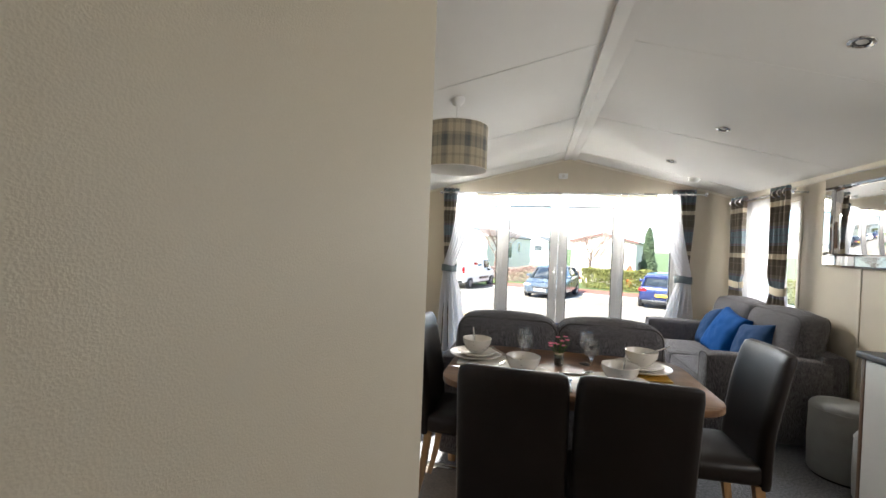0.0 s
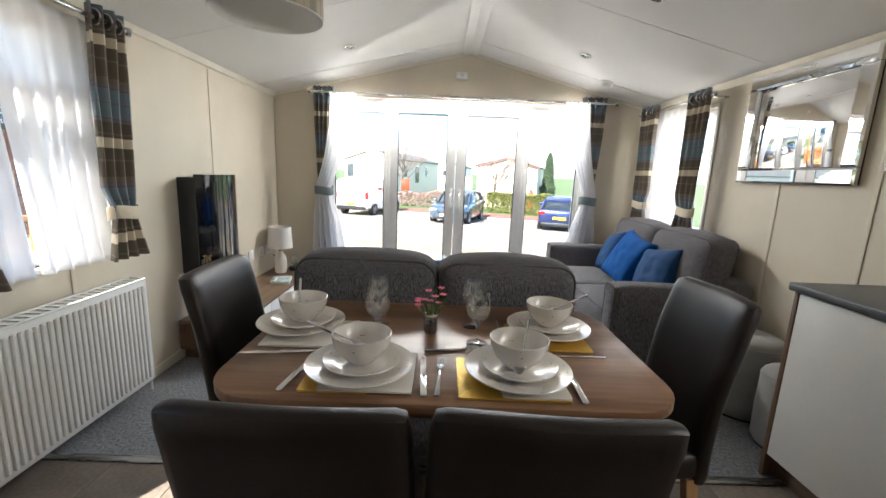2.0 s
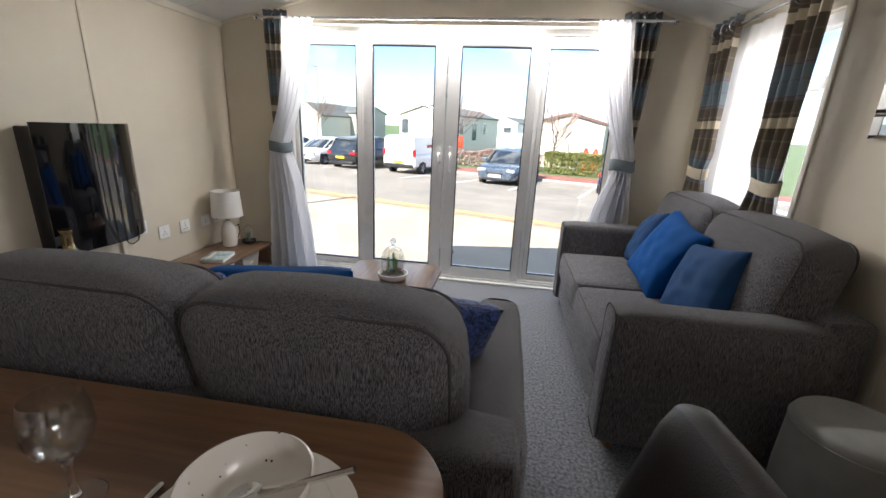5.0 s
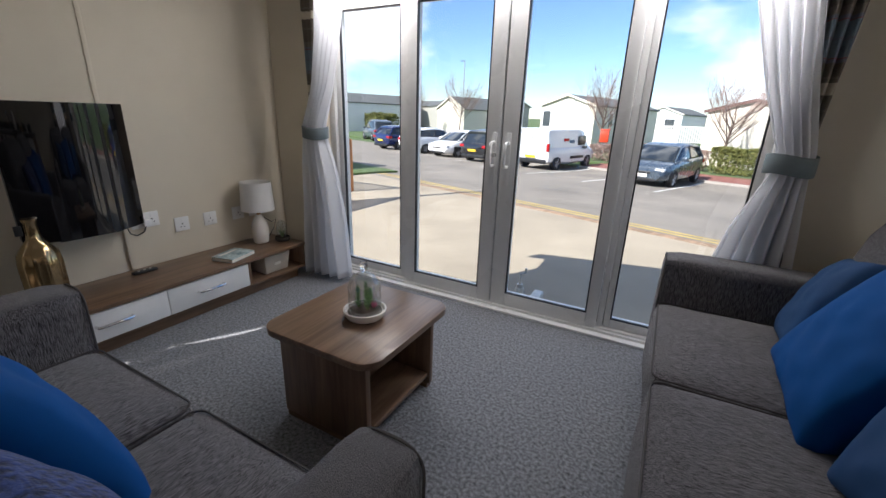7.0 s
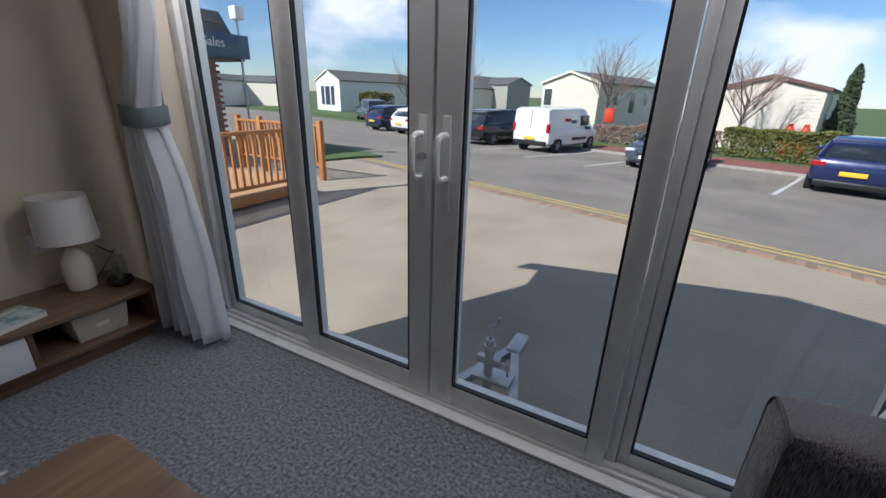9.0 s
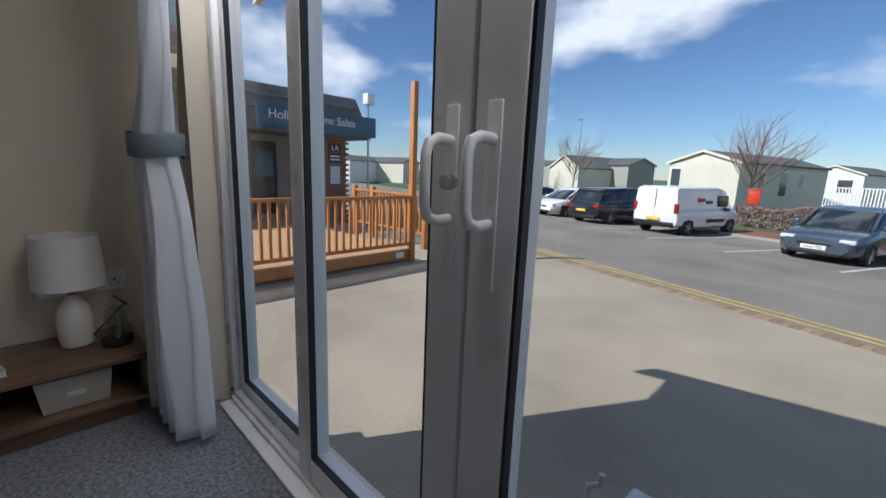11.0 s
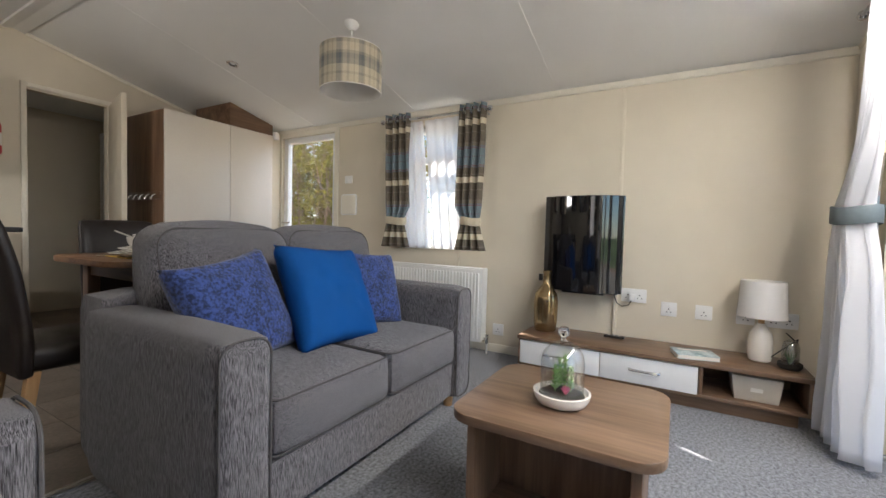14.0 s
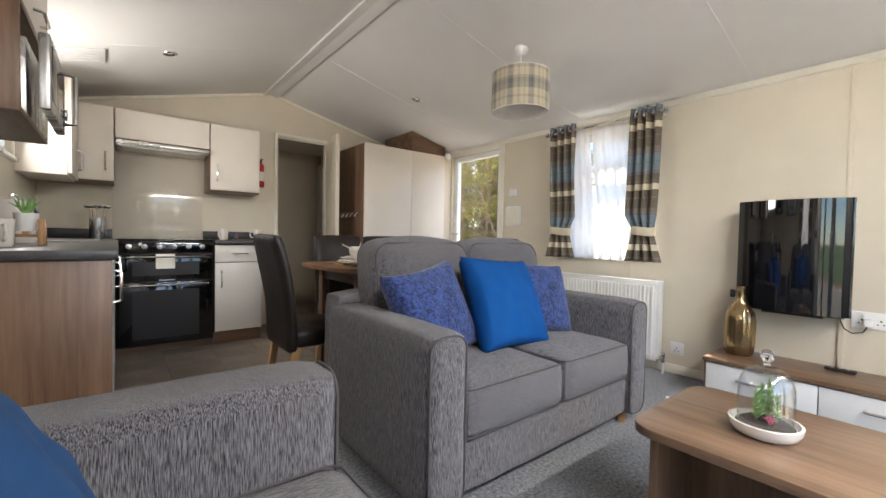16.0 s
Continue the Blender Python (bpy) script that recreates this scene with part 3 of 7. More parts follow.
# ---- side windows and entrance door ----
def side_window(name, x, s, hole, label, fan=0.25):
    """A white casement in a side wall; s: the way into the room."""
    y0, y1, z0, z1 = hole
    w = thing(name, label, "window", kind="structure")
    a, b = sorted((x - s * 0.02, x - s * 0.085))
    for p, q, r, t in ((y0, y0 + 0.05, z0, z1), (y1 - 0.05, y1, z0, z1), (y0 + 0.05, y1 - 0.05, z0, z0 + 0.05), (y0 + 0.05, y1 - 0.05, z1 - 0.05, z1), (y0 + 0.05, y1 - 0.05, z1 - fan - 0.05, z1 - fan)):
        part("window_frame", box_bm(a, b, p, q, r, t, 0.005), M_UPVC, w)
    for r, t in ((z0 + 0.05, z1 - fan - 0.05), (z1 - fan, z1 - 0.05)):
        pn = part("pane", box_bm((a + b) / 2 - 0.003, (a + b) / 2 + 0.003, y0 + 0.052, y1 - 0.052, r + 0.002, t - 0.002), M_PANE, w)
        pn.visible_shadow = False
    part("window_sill", box_bm(*sorted((x - s * 0.02, x + s * 0.025)), y0 - 0.02, y1 + 0.02, z0 - 0.022, z0, 0.004), M_UPVC, w)
    for p, q, r, t in ((y0 - 0.03, y0, z0, z1 + 0.03), (y1, y1 + 0.03, z0, z1 + 0.03), (y0, y1, z1, z1 + 0.03)):
        part("architrave", box_bm(*sorted((x, x + s * 0.01)), p, q, r, t, 0.002), M_TRIM, w)
    return w


side_window("window_1", XL, 1, LWIN, "white plastic casement behind a voile and striped curtains")
# Unseen window, supposed from the side light and kept out of sight.
side_window("window_3", XR, -1, KWIN, "unseen white casement over the kitchen sink, added for side light", 0.15)
side_window("window_2", XR, -1, RWIN, "white plastic casement behind a voile and striped curtains")

door = thing("door_2", "glazed white entrance door in a cream frame", "door", kind="structure")
y0, y1, z0, z1 = LDOOR
for p, q, r, t in ((y0 - 0.05, y0, 0.0, z1 + 0.05), (y1, y1 + 0.05, 0.0, z1 + 0.05), (y0, y1, z1, z1 + 0.05)):
    part("architrave", box_bm(XL, XL + 0.014, p, q, r, t, 0.003), M_TRIM, door)
for p, q, r, t in ((y0, y0 + 0.06, 0.02, z1), (y1 - 0.05, y1, 0.02, z1), (y0 + 0.06, y1 - 0.05, z1 - 0.055, z1), (y0 + 0.06, y1 - 0.05, 0.02, 0.30), (y0 + 0.06, y1 - 0.05, 0.80, 0.87)):
    part("door_frame", box_bm(XL - 0.07, XL - 0.015, p, q, r, t, 0.006), M_UPVC, door)
part("door_panel", box_bm(XL - 0.05, XL - 0.03, y0 + 0.06, y1 - 0.05, 0.30, 0.80, 0.004), M_UPVC, door)
pn = part("pane", box_bm(XL - 0.045, XL - 0.039, y0 + 0.062, y1 - 0.052, 0.872, z1 - 0.057), M_PANE, door)
pn.visible_shadow = False
part("door_handle", tube_bm([(XL - 0.012, y0 + 0.03, 0.95), (XL + 0.03, y0 + 0.03, 0.95), (XL + 0.035, y0 + 0.04, 0.95), (XL + 0.035, y0 + 0.14, 0.95)], 0.009), M_CHROME, door)

# ---- hall ----
door = thing("door_3", "cream hall door standing wide open", "door", at=(0.075, YB + 0.005, 0), turn=-13.5, kind="structure")
part("door_leaf", box_bm(-0.018, 0.018, 0.0, 0.592, 0.012, 1.89, 0.003), M_WALL, door)
frame3 = thing("door_frame", "narrow cream frame round the hall doorway", "door frame", kind="structure")
for p, q, r, t in ((HALL[0] - 0.035, HALL[0], 0.0, 1.933), (HALL[1], HALL[1] + 0.035, 0.0, 1.933), (HALL[0], HALL[1], 1.898, 1.933)):
    part("architrave", box_bm(p, q, YB, YB + 0.012, r, t, 0.003), M_TRIM, frame3)
solid("wall_hall_west", box_bm(-0.34, -0.30, -2.6, YB - 0.06, 0.0, 1.98), M_WALL, "cream hall wall", kind="structure", smooth=False)
solid("wall_hall_east", box_bm(0.72, 0.76, -2.6, YB - 0.06, 0.0, 1.98), M_WALL, "cream hall wall", kind="structure", smooth=False)
solid("wall_hall_end", box_bm(-0.30, 0.72, -1.05, -1.01, 0.0, 1.98), M_WALL, "cream wall at the end of the hall", kind="structure", smooth=False)
door = thing("door_4", "white door and frame inside the hall", "door", kind="structure")
part("door_leaf", box_bm(-0.30, -0.27, -0.95, -0.35, 0.01, 1.80, 0.003), M_WHITE, door)
for p, q, r, t in ((-1.0, -0.95, 0.0, 1.85), (-0.35, -0.30, 0.0, 1.85), (-0.95, -0.35, 1.80, 1.85)):
    part("architrave", box_bm(-0.30, -0.26, p, q, r, t, 0.003), M_WHITE, door)


# ---- curtains ----
def sheet_bm(rows, pleats, cols=64, lines=40, seed=0.0):
    """A hanging cloth: rows of (z, left, right, pleat depth) from the top down, in x, z; pleats in y."""
    b = bmesh.new()
    zs = [r[0] for r in rows][::-1]
    grid = []
    for k in range(lines + 1):
        z = rows[0][0] + (rows[-1][0] - rows[0][0]) * k / lines
        xl, xr, dp = (float(np.interp(z, zs, [r[j] for r in rows][::-1])) for j in (1, 2, 3))
        row = []
        for i in range(cols + 1):
            u = i / cols
            wob = 0.12 * noise.noise(Vector((u * 4, z * 2.2, seed)))
            y = dp * math.sin(2 * math.pi * pleats * u + wob * 6 + seed) + 0.4 * dp * noise.noise(Vector((u * 9, z * 3, seed + 5)))
            row.append(b.verts.new((xl + (xr - xl) * (u + 0.05 * wob / pleats), y, z)))
        grid.append(row)
    for r0, r1 in zip(grid, grid[1:]):
        for i in range(cols):
            b.faces.new((r0[i], r0[i + 1], r1[i + 1], r1[i]))
    return b


def cloth(name, bm, material, parent, thick=0.003):
    ob = part(name, bm, material, parent)
    md = ob.modifiers.new("thickness", "SOLIDIFY")
    md.thickness = thick
    return ob


def band_bm(xl, xr, z0, z1, d):
    """A tie band round gathered cloth."""
    b = bmesh.new()
    n, cx, a = 28, (xl + xr) / 2, (xr - xl) / 2
    loops = []
    for z, k in ((z0, 1.0), (z0 + 0.004, 1.03), (z1 - 0.004, 1.03), (z1, 1.0)):
        loops.append([b.verts.new((cx + a * k * math.cos(2 * math.pi * i / n), d * k * math.sin(2 * math.pi * i / n), z + 0.006 * math.sin(4 * math.pi * i / n))) for i in range(n)])
    for p, q in zip(loops, loops[1:]):
        for i in range(n):
            b.faces.new((p[i], p[(i + 1) % n], q[(i + 1) % n], q[i]))
    return b


def eyelets(parent, xs, z, y=0.0):
    for x in xs:
        pts = [(x, y + 0.030 * math.cos(a), z + 0.030 * math.sin(a)) for a in [2 * math.pi * i / 20 for i in range(21)]]
        part("eyelet_ring", tube_bm(pts, 0.006, 6), M_CHROME, parent)


def pole(x0, x1, z, at, turn, label, reach=0.09):
    p = thing("curtain_pole", label, "curtain pole", at=at, turn=turn)
    part("pole", cyl_bm((x0, 0, z), 0.0095, x1 - x0, "x", 14), M_STEEL, p)
    for x, s in ((x0, -1), (x1, 1)):
        part("finial", lathe_bm([(0.0, -0.022), (0.014, -0.018), (0.021, 0.0), (0.014, 0.018), (0.0, 0.022)], (x + s * 0.012, 0, z), 16), M_CHROME, p)
    for x in (x0 + 0.05, x1 - 0.05):
        part("bracket", tube_bm([(x, 0, z), (x, 0.5 * reach, z), (x, reach, z - 0.002)], 0.006), M_STEEL, p)
    return p


pole(-0.77, 2.02, 1.90, (0, 5.075, 0), 0, "long thin steel curtain pole over the glazed doors")
LAB = "striped brown, slate and cream curtain tied back beside the doors"
c = thing("curtain", LAB, "curtain", at=(0, 5.115, 0), group="front curtains")
cloth("drape", sheet_bm([(1.955, -0.765, -0.565, 0.028), (1.6, -0.755, -0.59, 0.026), (1.2, -0.735, -0.625, 0.020), (1.04, -0.715, -0.635, 0.012), (0.8, -0.73, -0.62, 0.012), (0.06, -0.74, -0.60, 0.014)], 4.5, seed=1), M_CURTAIN, c)
eyelets(c, (-0.735, -0.665, -0.595), 1.90, -0.01)
c = thing("curtain", LAB, "curtain", at=(0, 5.115, 0), group="front curtains")
cloth("drape", sheet_bm([(1.955, 1.735, 1.945, 0.028), (1.6, 1.77, 1.935, 0.026), (1.2, 1.81, 1.91, 0.020), (1.04, 1.825, 1.90, 0.012), (0.8, 1.82, 1.92, 0.012), (0.06, 1.80, 1.93, 0.014)], 4.5, seed=2), M_CURTAIN, c)
eyelets(c, (1.77, 1.84, 1.91), 1.90, -0.01)
LAB = "white voile gathered in a grey tie beside the doors"
c = thing("voile_curtain", LAB, "curtain", at=(0, 5.06, 0), group="front voiles")
cloth("voile", sheet_bm([(1.90, -0.58, -0.345, 0.014), (1.6, -0.60, -0.41, 0.020), (1.3, -0.65, -0.49, 0.026), (1.06, -0.715, -0.585, 0.050), (0.98, -0.715, -0.58, 0.050), (0.75, -0.74, -0.51, 0.050), (0.4, -0.76, -0.45, 0.058), (0.03, -0.77, -0.41, 0.066)], 5, 100, seed=3), M_VOILE_F, c, 0.002)
part("tie_band", band_bm(-0.735, -0.565, 0.975, 1.05, 0.08), M_TIE, c, "grey satin tie band")
c = thing("voile_curtain", LAB, "curtain", at=(0, 5.06, 0), group="front voiles")
cloth("voile", sheet_bm([(1.90, 1.565, 1.78, 0.014), (1.6, 1.61, 1.81, 0.020), (1.3, 1.70, 1.86, 0.026), (1.06, 1.785, 1.905, 0.050), (0.98, 1.785, 1.905, 0.050), (0.75, 1.70, 1.93, 0.050), (0.4, 1.62, 1.95, 0.058), (0.03, 1.58, 1.96, 0.066)], 5, 100, seed=4), M_VOILE_F, c, 0.002)
part("tie_band", band_bm(1.765, 1.925, 0.975, 1.05, 0.08), M_TIE, c, "grey satin tie band")


def short_curtains(x, s, ya, yb, ztop, zbot, tag, wide, part_at=0.0):
    """A pole, two short tied curtains and a voile on a side wall. s: the way into the room."""
    turn = 90 if s > 0 else -90
    lx = (ya, yb) if s > 0 else (-yb, -ya)
    px = x + s * 0.13
    pole(lx[0] - 0.02, lx[1] + 0.02, ztop - 0.05, (px, 0, 0), turn, "thin steel curtain pole over a side window", 0.13)
    for k, (a, b) in enumerate(((lx[0], lx[0] + wide), (lx[1] - wide * 0.85, lx[1]))):
        c = thing("curtain", "short striped brown, slate and cream curtain with a cream tie", "curtain", at=(px, 0, 0), turn=turn, group=tag)
        sh = 0.02 if k == 0 else -0.02
        rows = [(ztop, a, b, 0.026), (ztop - 0.3, a + 0.5 * sh, b + 0.2 * sh, 0.026), (zbot + 0.33, a + sh, b + sh, 0.022), (zbot + 0.24, a + 0.03, b - 0.03, 0.018), (zbot + 0.19, a + 0.03, b - 0.03, 0.018), (zbot, a - 0.012, b + 0.02, 0.03)]
        cloth("drape", sheet_bm(rows, 3.5, 48, 36, seed=7 + k + lx[0]), M_CURTAIN, c)
        part("tie_band", band_bm(a + 0.018, b - 0.018, zbot + 0.185, zbot + 0.245, 0.036), M_TIECREAM, c, "cream tie band")
        eyelets(c, (a + 0.04, (a + b) / 2, b - 0.04), ztop - 0.05, -0.005)
    c = thing("voile_curtain", "white voile panels hanging across a side window", "curtain", at=(x + s * 0.075, 0, 0), turn=turn)
    rows = [(ztop - 0.06, lx[0] + 0.12, lx[1] - 0.12, 0.008), (zbot + 0.3, lx[0] + 0.10, lx[1] - 0.10, 0.014), (zbot, lx[0] + 0.10, lx[1] - 0.06, 0.016)]
    if not part_at:
        cloth("voile", sheet_bm(rows, 7, 90, seed=11 + lx[0]), M_VOILE, c, 0.002)
        return
    # Slit added to the cloth to let a sun streak onto the carpet.
    slit = [part_at - 0.10 * (z - 1.2) for z, _, _, _ in rows]
    cloth("voile", sheet_bm([(z, a, p - 0.011, d) for (z, a, b, d), p in zip(rows, slit)], 4, 60, seed=11 + lx[0]), M_VOILE, c, 0.002)
    cloth("voile", sheet_bm([(z, p + 0.011, b, d) for (z, a, b, d), p in zip(rows, slit)], 5, 60, seed=13 + lx[0]), M_VOILE, c, 0.002)


short_curtains(XL, 1, 2.265, 3.17, 1.845, 0.765, "curtains at the dining window", 0.24, 2.66)
short_curtains(XR, -1, 3.99, 4.93, 1.845, 0.80, "curtains at the lounge window", 0.27)


# ---- sofas ----
def sofa(name, label, at, turn, length, depth, backs):
    """A two-seat sofa; local x along it, front towards -y, back at +y, from the middle of its floor. backs: where the back cushions begin, meet and end."""
    s = thing(name, label, "sofa", at=at, turn=turn, group="lounge sofas")
    h, d, arm = length / 2, depth / 2, 0.155
    part("base", soft_box_bm(-h + arm, h - arm, -d + 0.02, d - 0.04, 0.075, 0.25, 0.02, 0.004, 8), M_SOFA, s)
    part("back_frame", soft_box_bm(-h + 0.02, h - 0.02, d - 0.17, d, 0.075, 0.66, 0.04, 0.004, 10), M_SOFA, s)
    for k in (-1, 1):
        x0, x1 = sorted((k * (h - arm), k * h))
        am = part("arm", soft_box_bm(x0, x1, -d, d - 0.10, 0.06, 0.615, 0.034, 0.006, 12, seed=k), M_SOFA, s)
        loop = [(p, -d + 0.006, q) for p, q in rounded(x0 + 0.006, x1 - 0.006, 0.066, 0.609, 0.05, 6)]
        part("piping", tube_bm(loop + loop[:1], 0.0035, 6), M_PIPING, am, "grey seam piping")
        x0, x1 = sorted((0.004 * k, k * (h - arm - 0.003)))
        cs = part("seat_cushion", soft_box_bm(x0, x1, -d + 0.005, d - 0.20, 0.252, 0.425, 0.035, 0.02, 12, seed=3 * k), M_SOFA_H, s)
        for z in (0.262, 0.418):
            ol = [(p, q, z) for p, q in rounded(x0 + 0.004, x1 - 0.004, -d + 0.01, d - 0.21, 0.035, 5)]
            part("piping", tube_bm(ol + ol[:1], 0.003, 6), M_PIPING, cs, "grey seam piping")
        x0, x1 = (backs[0], backs[1] - 0.003) if k < 0 else (backs[1] + 0.003, backs[2])
        bc = soft_box_bm(x0, x1, d - 0.34, d - 0.11, 0.43, 0.885, 0.075, 0.03, 12, seed=5 * k)
        for v in bc.verts:
            v.co.y += 0.20 * (v.co.z - 0.43)
        bp = part("back_cushion", bc, M_SOFA, s)
        for f in (0.03, 0.20):
            loop = [(p, d - 0.34 + f + 0.20 * (q - 0.43), q) for p, q in rounded(x0 + 0.004, x1 - 0.004, 0.436, 0.881, 0.075, 5)]
            part("piping", tube_bm(loop + loop[:1], 0.0035, 6), M_PIPING, bp, "grey seam piping")
    for x in (-h + 0.09, h - 0.09):
        for y in (-d + 0.08, d - 0.12):
            part("foot", cyl_bm((x, y, 0.0), 0.022, 0.078, "z", 14, 0.028), M_OAK, s, "turned golden wood foot")
    return s


sofa("sofa", "two-seat grey chenille sofa with its back to the dining table", (0.478, 3.065, 0), 180, 1.365, 0.85, (-0.525, 0.015, 0.57))
sofa("sofa", "two-seat grey chenille sofa along the wall under the mirror", (1.91, 4.24, 0), -90, 1.58, 0.84, (-0.66, 0.0, 0.66))


def cushion(label, material, at, turn, tilt, size, group, seed, lean=0):
    c = solid("cushion", pillow_bm(size, size, 0.17, 30, 0.55, seed, 0.007), material, label, "cushion", group=group)
    c.data.set_sharp_from_angle(angle=radians(179))
    c.matrix_basis = pose(*at, 0, 0, turn) @ pose(0, 0, 0, tilt, lean, 0)
    return c


G1, G2 = "cushions on the dining-side sofa", "cushions on the window-side sofa"
cushion("navy plush cushion leaning in the sofa's corner", M_FUR, (0.86, 3.10, 0.60), 12, 22, 0.40, G1, 1, 8)
cushion("royal blue cotton cushion in the middle of the sofa", M_BLUE, (0.475, 3.15, 0.615), 2, 26, 0.44, G1, 2, -4)
cushion("navy plush cushion leaning in the sofa's corner", M_FUR, (0.17, 3.09, 0.605), -10, 20, 0.38, G1, 3, -5)
cushion("deep blue cotton cushion in the sofa's corner", M_DEEP, (1.97, 4.66, 0.60), 82, 24, 0.37, G2, 4, 12)
cushion("royal blue cotton cushion in the middle of the sofa", M_BLUE, (1.93, 4.27, 0.62), 90, 28, 0.42, G2, 5, -8)
cushion("deep blue cotton cushion beside the sofa's arm", M_DEEP, (1.97, 3.90, 0.60), 100, 24, 0.37, G2, 6, 10)


# ---- dining set ----
def chair(at, turn):
    """A tall-backed dining chair; local front is +y."""
    c = thing("dining_chair", "dark brown faux-leather high-back dining chair with oak legs", "chair", at=at, turn=turn, group="chairs round the dining table")
    part("seat", soft_box_bm(-0.175, 0.175, -0.185, 0.205, 0.375, 0.465, 0.028, 0.012, 10), M_LEATHER, c)
    b = soft_box_bm(-0.175, 0.175, -0.215, -0.165, 0.36, 0.905, 0.022, 0.006, 14)
    for v in b.verts:
        t = max(0.0, v.co.z - 0.45)
        v.co.y -= 0.28 * t * t + 0.035 * t + 0.015 * (1 - (v.co.x / 0.175) ** 2) * min(1.0, t * 4)
    part("backrest", b, M_LEATHER, c)
    for x in (-0.15, 0.15):
        part("leg", tube_bm([(x, 0.175, 0.38), (x, 0.18, 0.0)], 0.024, 4, r2=0.017), M_OAK, c)
        part("leg", tube_bm([(x, -0.17, 0.38), (x, -0.20, 0.15), (x, -0.235, 0.0)], 0.024, 4, r2=0.017), M_OAK, c)
    return c


first = chair((0.266, 1.937, 0), 0)
copy_thing(first, pose(0.646, 1.937, 0, 0, 0, -1.5))
copy_thing(first, pose(0.025, 2.435, 0, 0, 0, -91))
copy_thing(first, pose(1.05, 2.37, 0, 0, 0, 91))

tb = thing("dining_table", "walnut dining table with rounded corners laid for four", "table")
part("tabletop", prism_bm(rounded(-0.04, 1.025, 1.945, 2.607, 0.13, 10), 0.721, 0.746, "z", 0.004), M_TABLE, tb)
for x, y in ((0.09, 2.052), (0.89, 2.052), (0.09, 2.522), (0.89, 2.522)):
    part("leg", box_bm(x - 0.025, x + 0.025, y - 0.025, y + 0.025, 0.0, 0.721, 0.004), M_WOODZ, tb)
for y in (2.052, 2.522):
    part("rail", box_bm(0.115, 0.865, y - 0.012, y + 0.012, 0.653, 0.721, 0.002), M_WOODX, tb)
for x in (0.09, 0.89):
    part("rail", box_bm(x - 0.012, x + 0.012, 2.077, 2.497, 0.653, 0.721, 0.002), M_WOODY, tb)

# ---- coffee table ----
ct = thing("coffee_table", "low walnut coffee table with an open shelf", "table")
part("tabletop", prism_bm(rounded(0.215, 0.735, 3.86, 4.41, 0.075, 8), 0.368, 0.395, "z", 0.004), M_WOODY, ct)
part("side_panel", box_bm(0.272, 0.678, 3.905, 3.93, 0.02, 0.368, 0.003), M_WOODZ, ct)
part("side_panel", box_bm(0.272, 0.678, 4.335, 4.36, 0.02, 0.368, 0.003), M_WOODZ, ct)
part("back_panel", box_bm(0.452, 0.472, 3.93, 4.335, 0.075, 0.368, 0.002), M_WOODZ, ct)
part("shelf", box_bm(0.282, 0.668, 3.93, 4.335, 0.055, 0.075, 0.002), M_WOODY, ct)
for y in (3.905, 4.33):
    part("plinth", box_bm(0.282, 0.668, y, y + 0.03, 0.0, 0.02), M_WOODX, ct)

# ---- media bench ----
tv = thing("tv_bench", "low walnut media bench with two white drawers and an open end", "tv bench")
part("top", box_bm(XL + 0.014, -0.748, 3.555, 5.0, 0.236, 0.258, 0.003), M_WOODY, tv)
part("bottom", box_bm(XL + 0.014, -0.763, 3.56, 4.995, 0.07, 0.088, 0.002), M_WOODY, tv)
part("end_panel", box_bm(XL + 0.014, -0.763, 3.56, 3.578, 0.088, 0.236, 0.002), M_WOODZ, tv)
part("end_panel", box_bm(XL + 0.014, -0.763, 4.975, 4.993, 0.088, 0.236, 0.002), M_WOODZ, tv)
part("divider", box_bm(XL + 0.014, -0.765, 4.537, 4.555, 0.088, 0.236, 0.002), M_WOODZ, tv)
part("back_panel", box_bm(XL + 0.014, XL + 0.022, 3.578, 4.975, 0.088, 0.236), M_WOODY, tv)
part("plinth", box_bm(XL + 0.014, -0.80, 3.60, 4.95, 0.0, 0.07, 0.002), M_WOODY, tv)
for a, b in ((3.572, 4.048), (4.052, 4.533)):
    dr = part("drawer", box_bm(-0.783, -0.76, a, b, 0.084, 0.228, 0.002), M_WHITE, tv, "glossy white drawer front")
    m = (a + b) / 2 - 0.01
    part("handle", tube_bm([(-0.76, m - 0.075, 0.162), (-0.74, m - 0.072, 0.162), (-0.736, m - 0.06, 0.162), (-0.736, m + 0.06, 0.162), (-0.74, m + 0.072, 0.162), (-0.76, m + 0.075, 0.162)], 0.007, 6), M_CHROME, dr, "chrome bow handle")

# ---- radiator ----
rd = thing("radiator", "long white ribbed panel radiator under the window", "radiator")
RY0, RY1, RZ0, RZ1 = 1.94, 3.18, 0.085, 0.635
part("panel", box_bm(-1.035, -1.02, RY0, RY1, RZ0, RZ1 - 0.01, 0.004), M_RAD, rd)
part("back_panel", box_bm(-1.115, -1.105, RY0, RY1, RZ0, RZ1 - 0.01, 0.003), M_RAD, rd)
for i in range(44):
    y = RY0 + 0.02 + (RY1 - RY0 - 0.04) * (i + 0.5) / 44
    part("rib", box_bm(-1.022, -1.008, y - 0.009, y + 0.009, RZ0 + 0.025, RZ1 - 0.035, 0.004, 1), M_RAD, rd)
for y in (RY0, RY1 - 0.003):
    part("side_cover", box_bm(-1.112, -1.022, y, y + 0.003, RZ0 + 0.01, RZ1, 0.001), M_RAD, rd)
for i in range(30):
    y = RY0 + 0.02 + (RY1 - RY0 - 0.04) * (i + 0.5) / 30
    part("grille_bar", box_bm(-1.099, -1.029, y - 0.009, y + 0.009, RZ1 - 0.008, RZ1 - 0.003), M_RAD, rd)
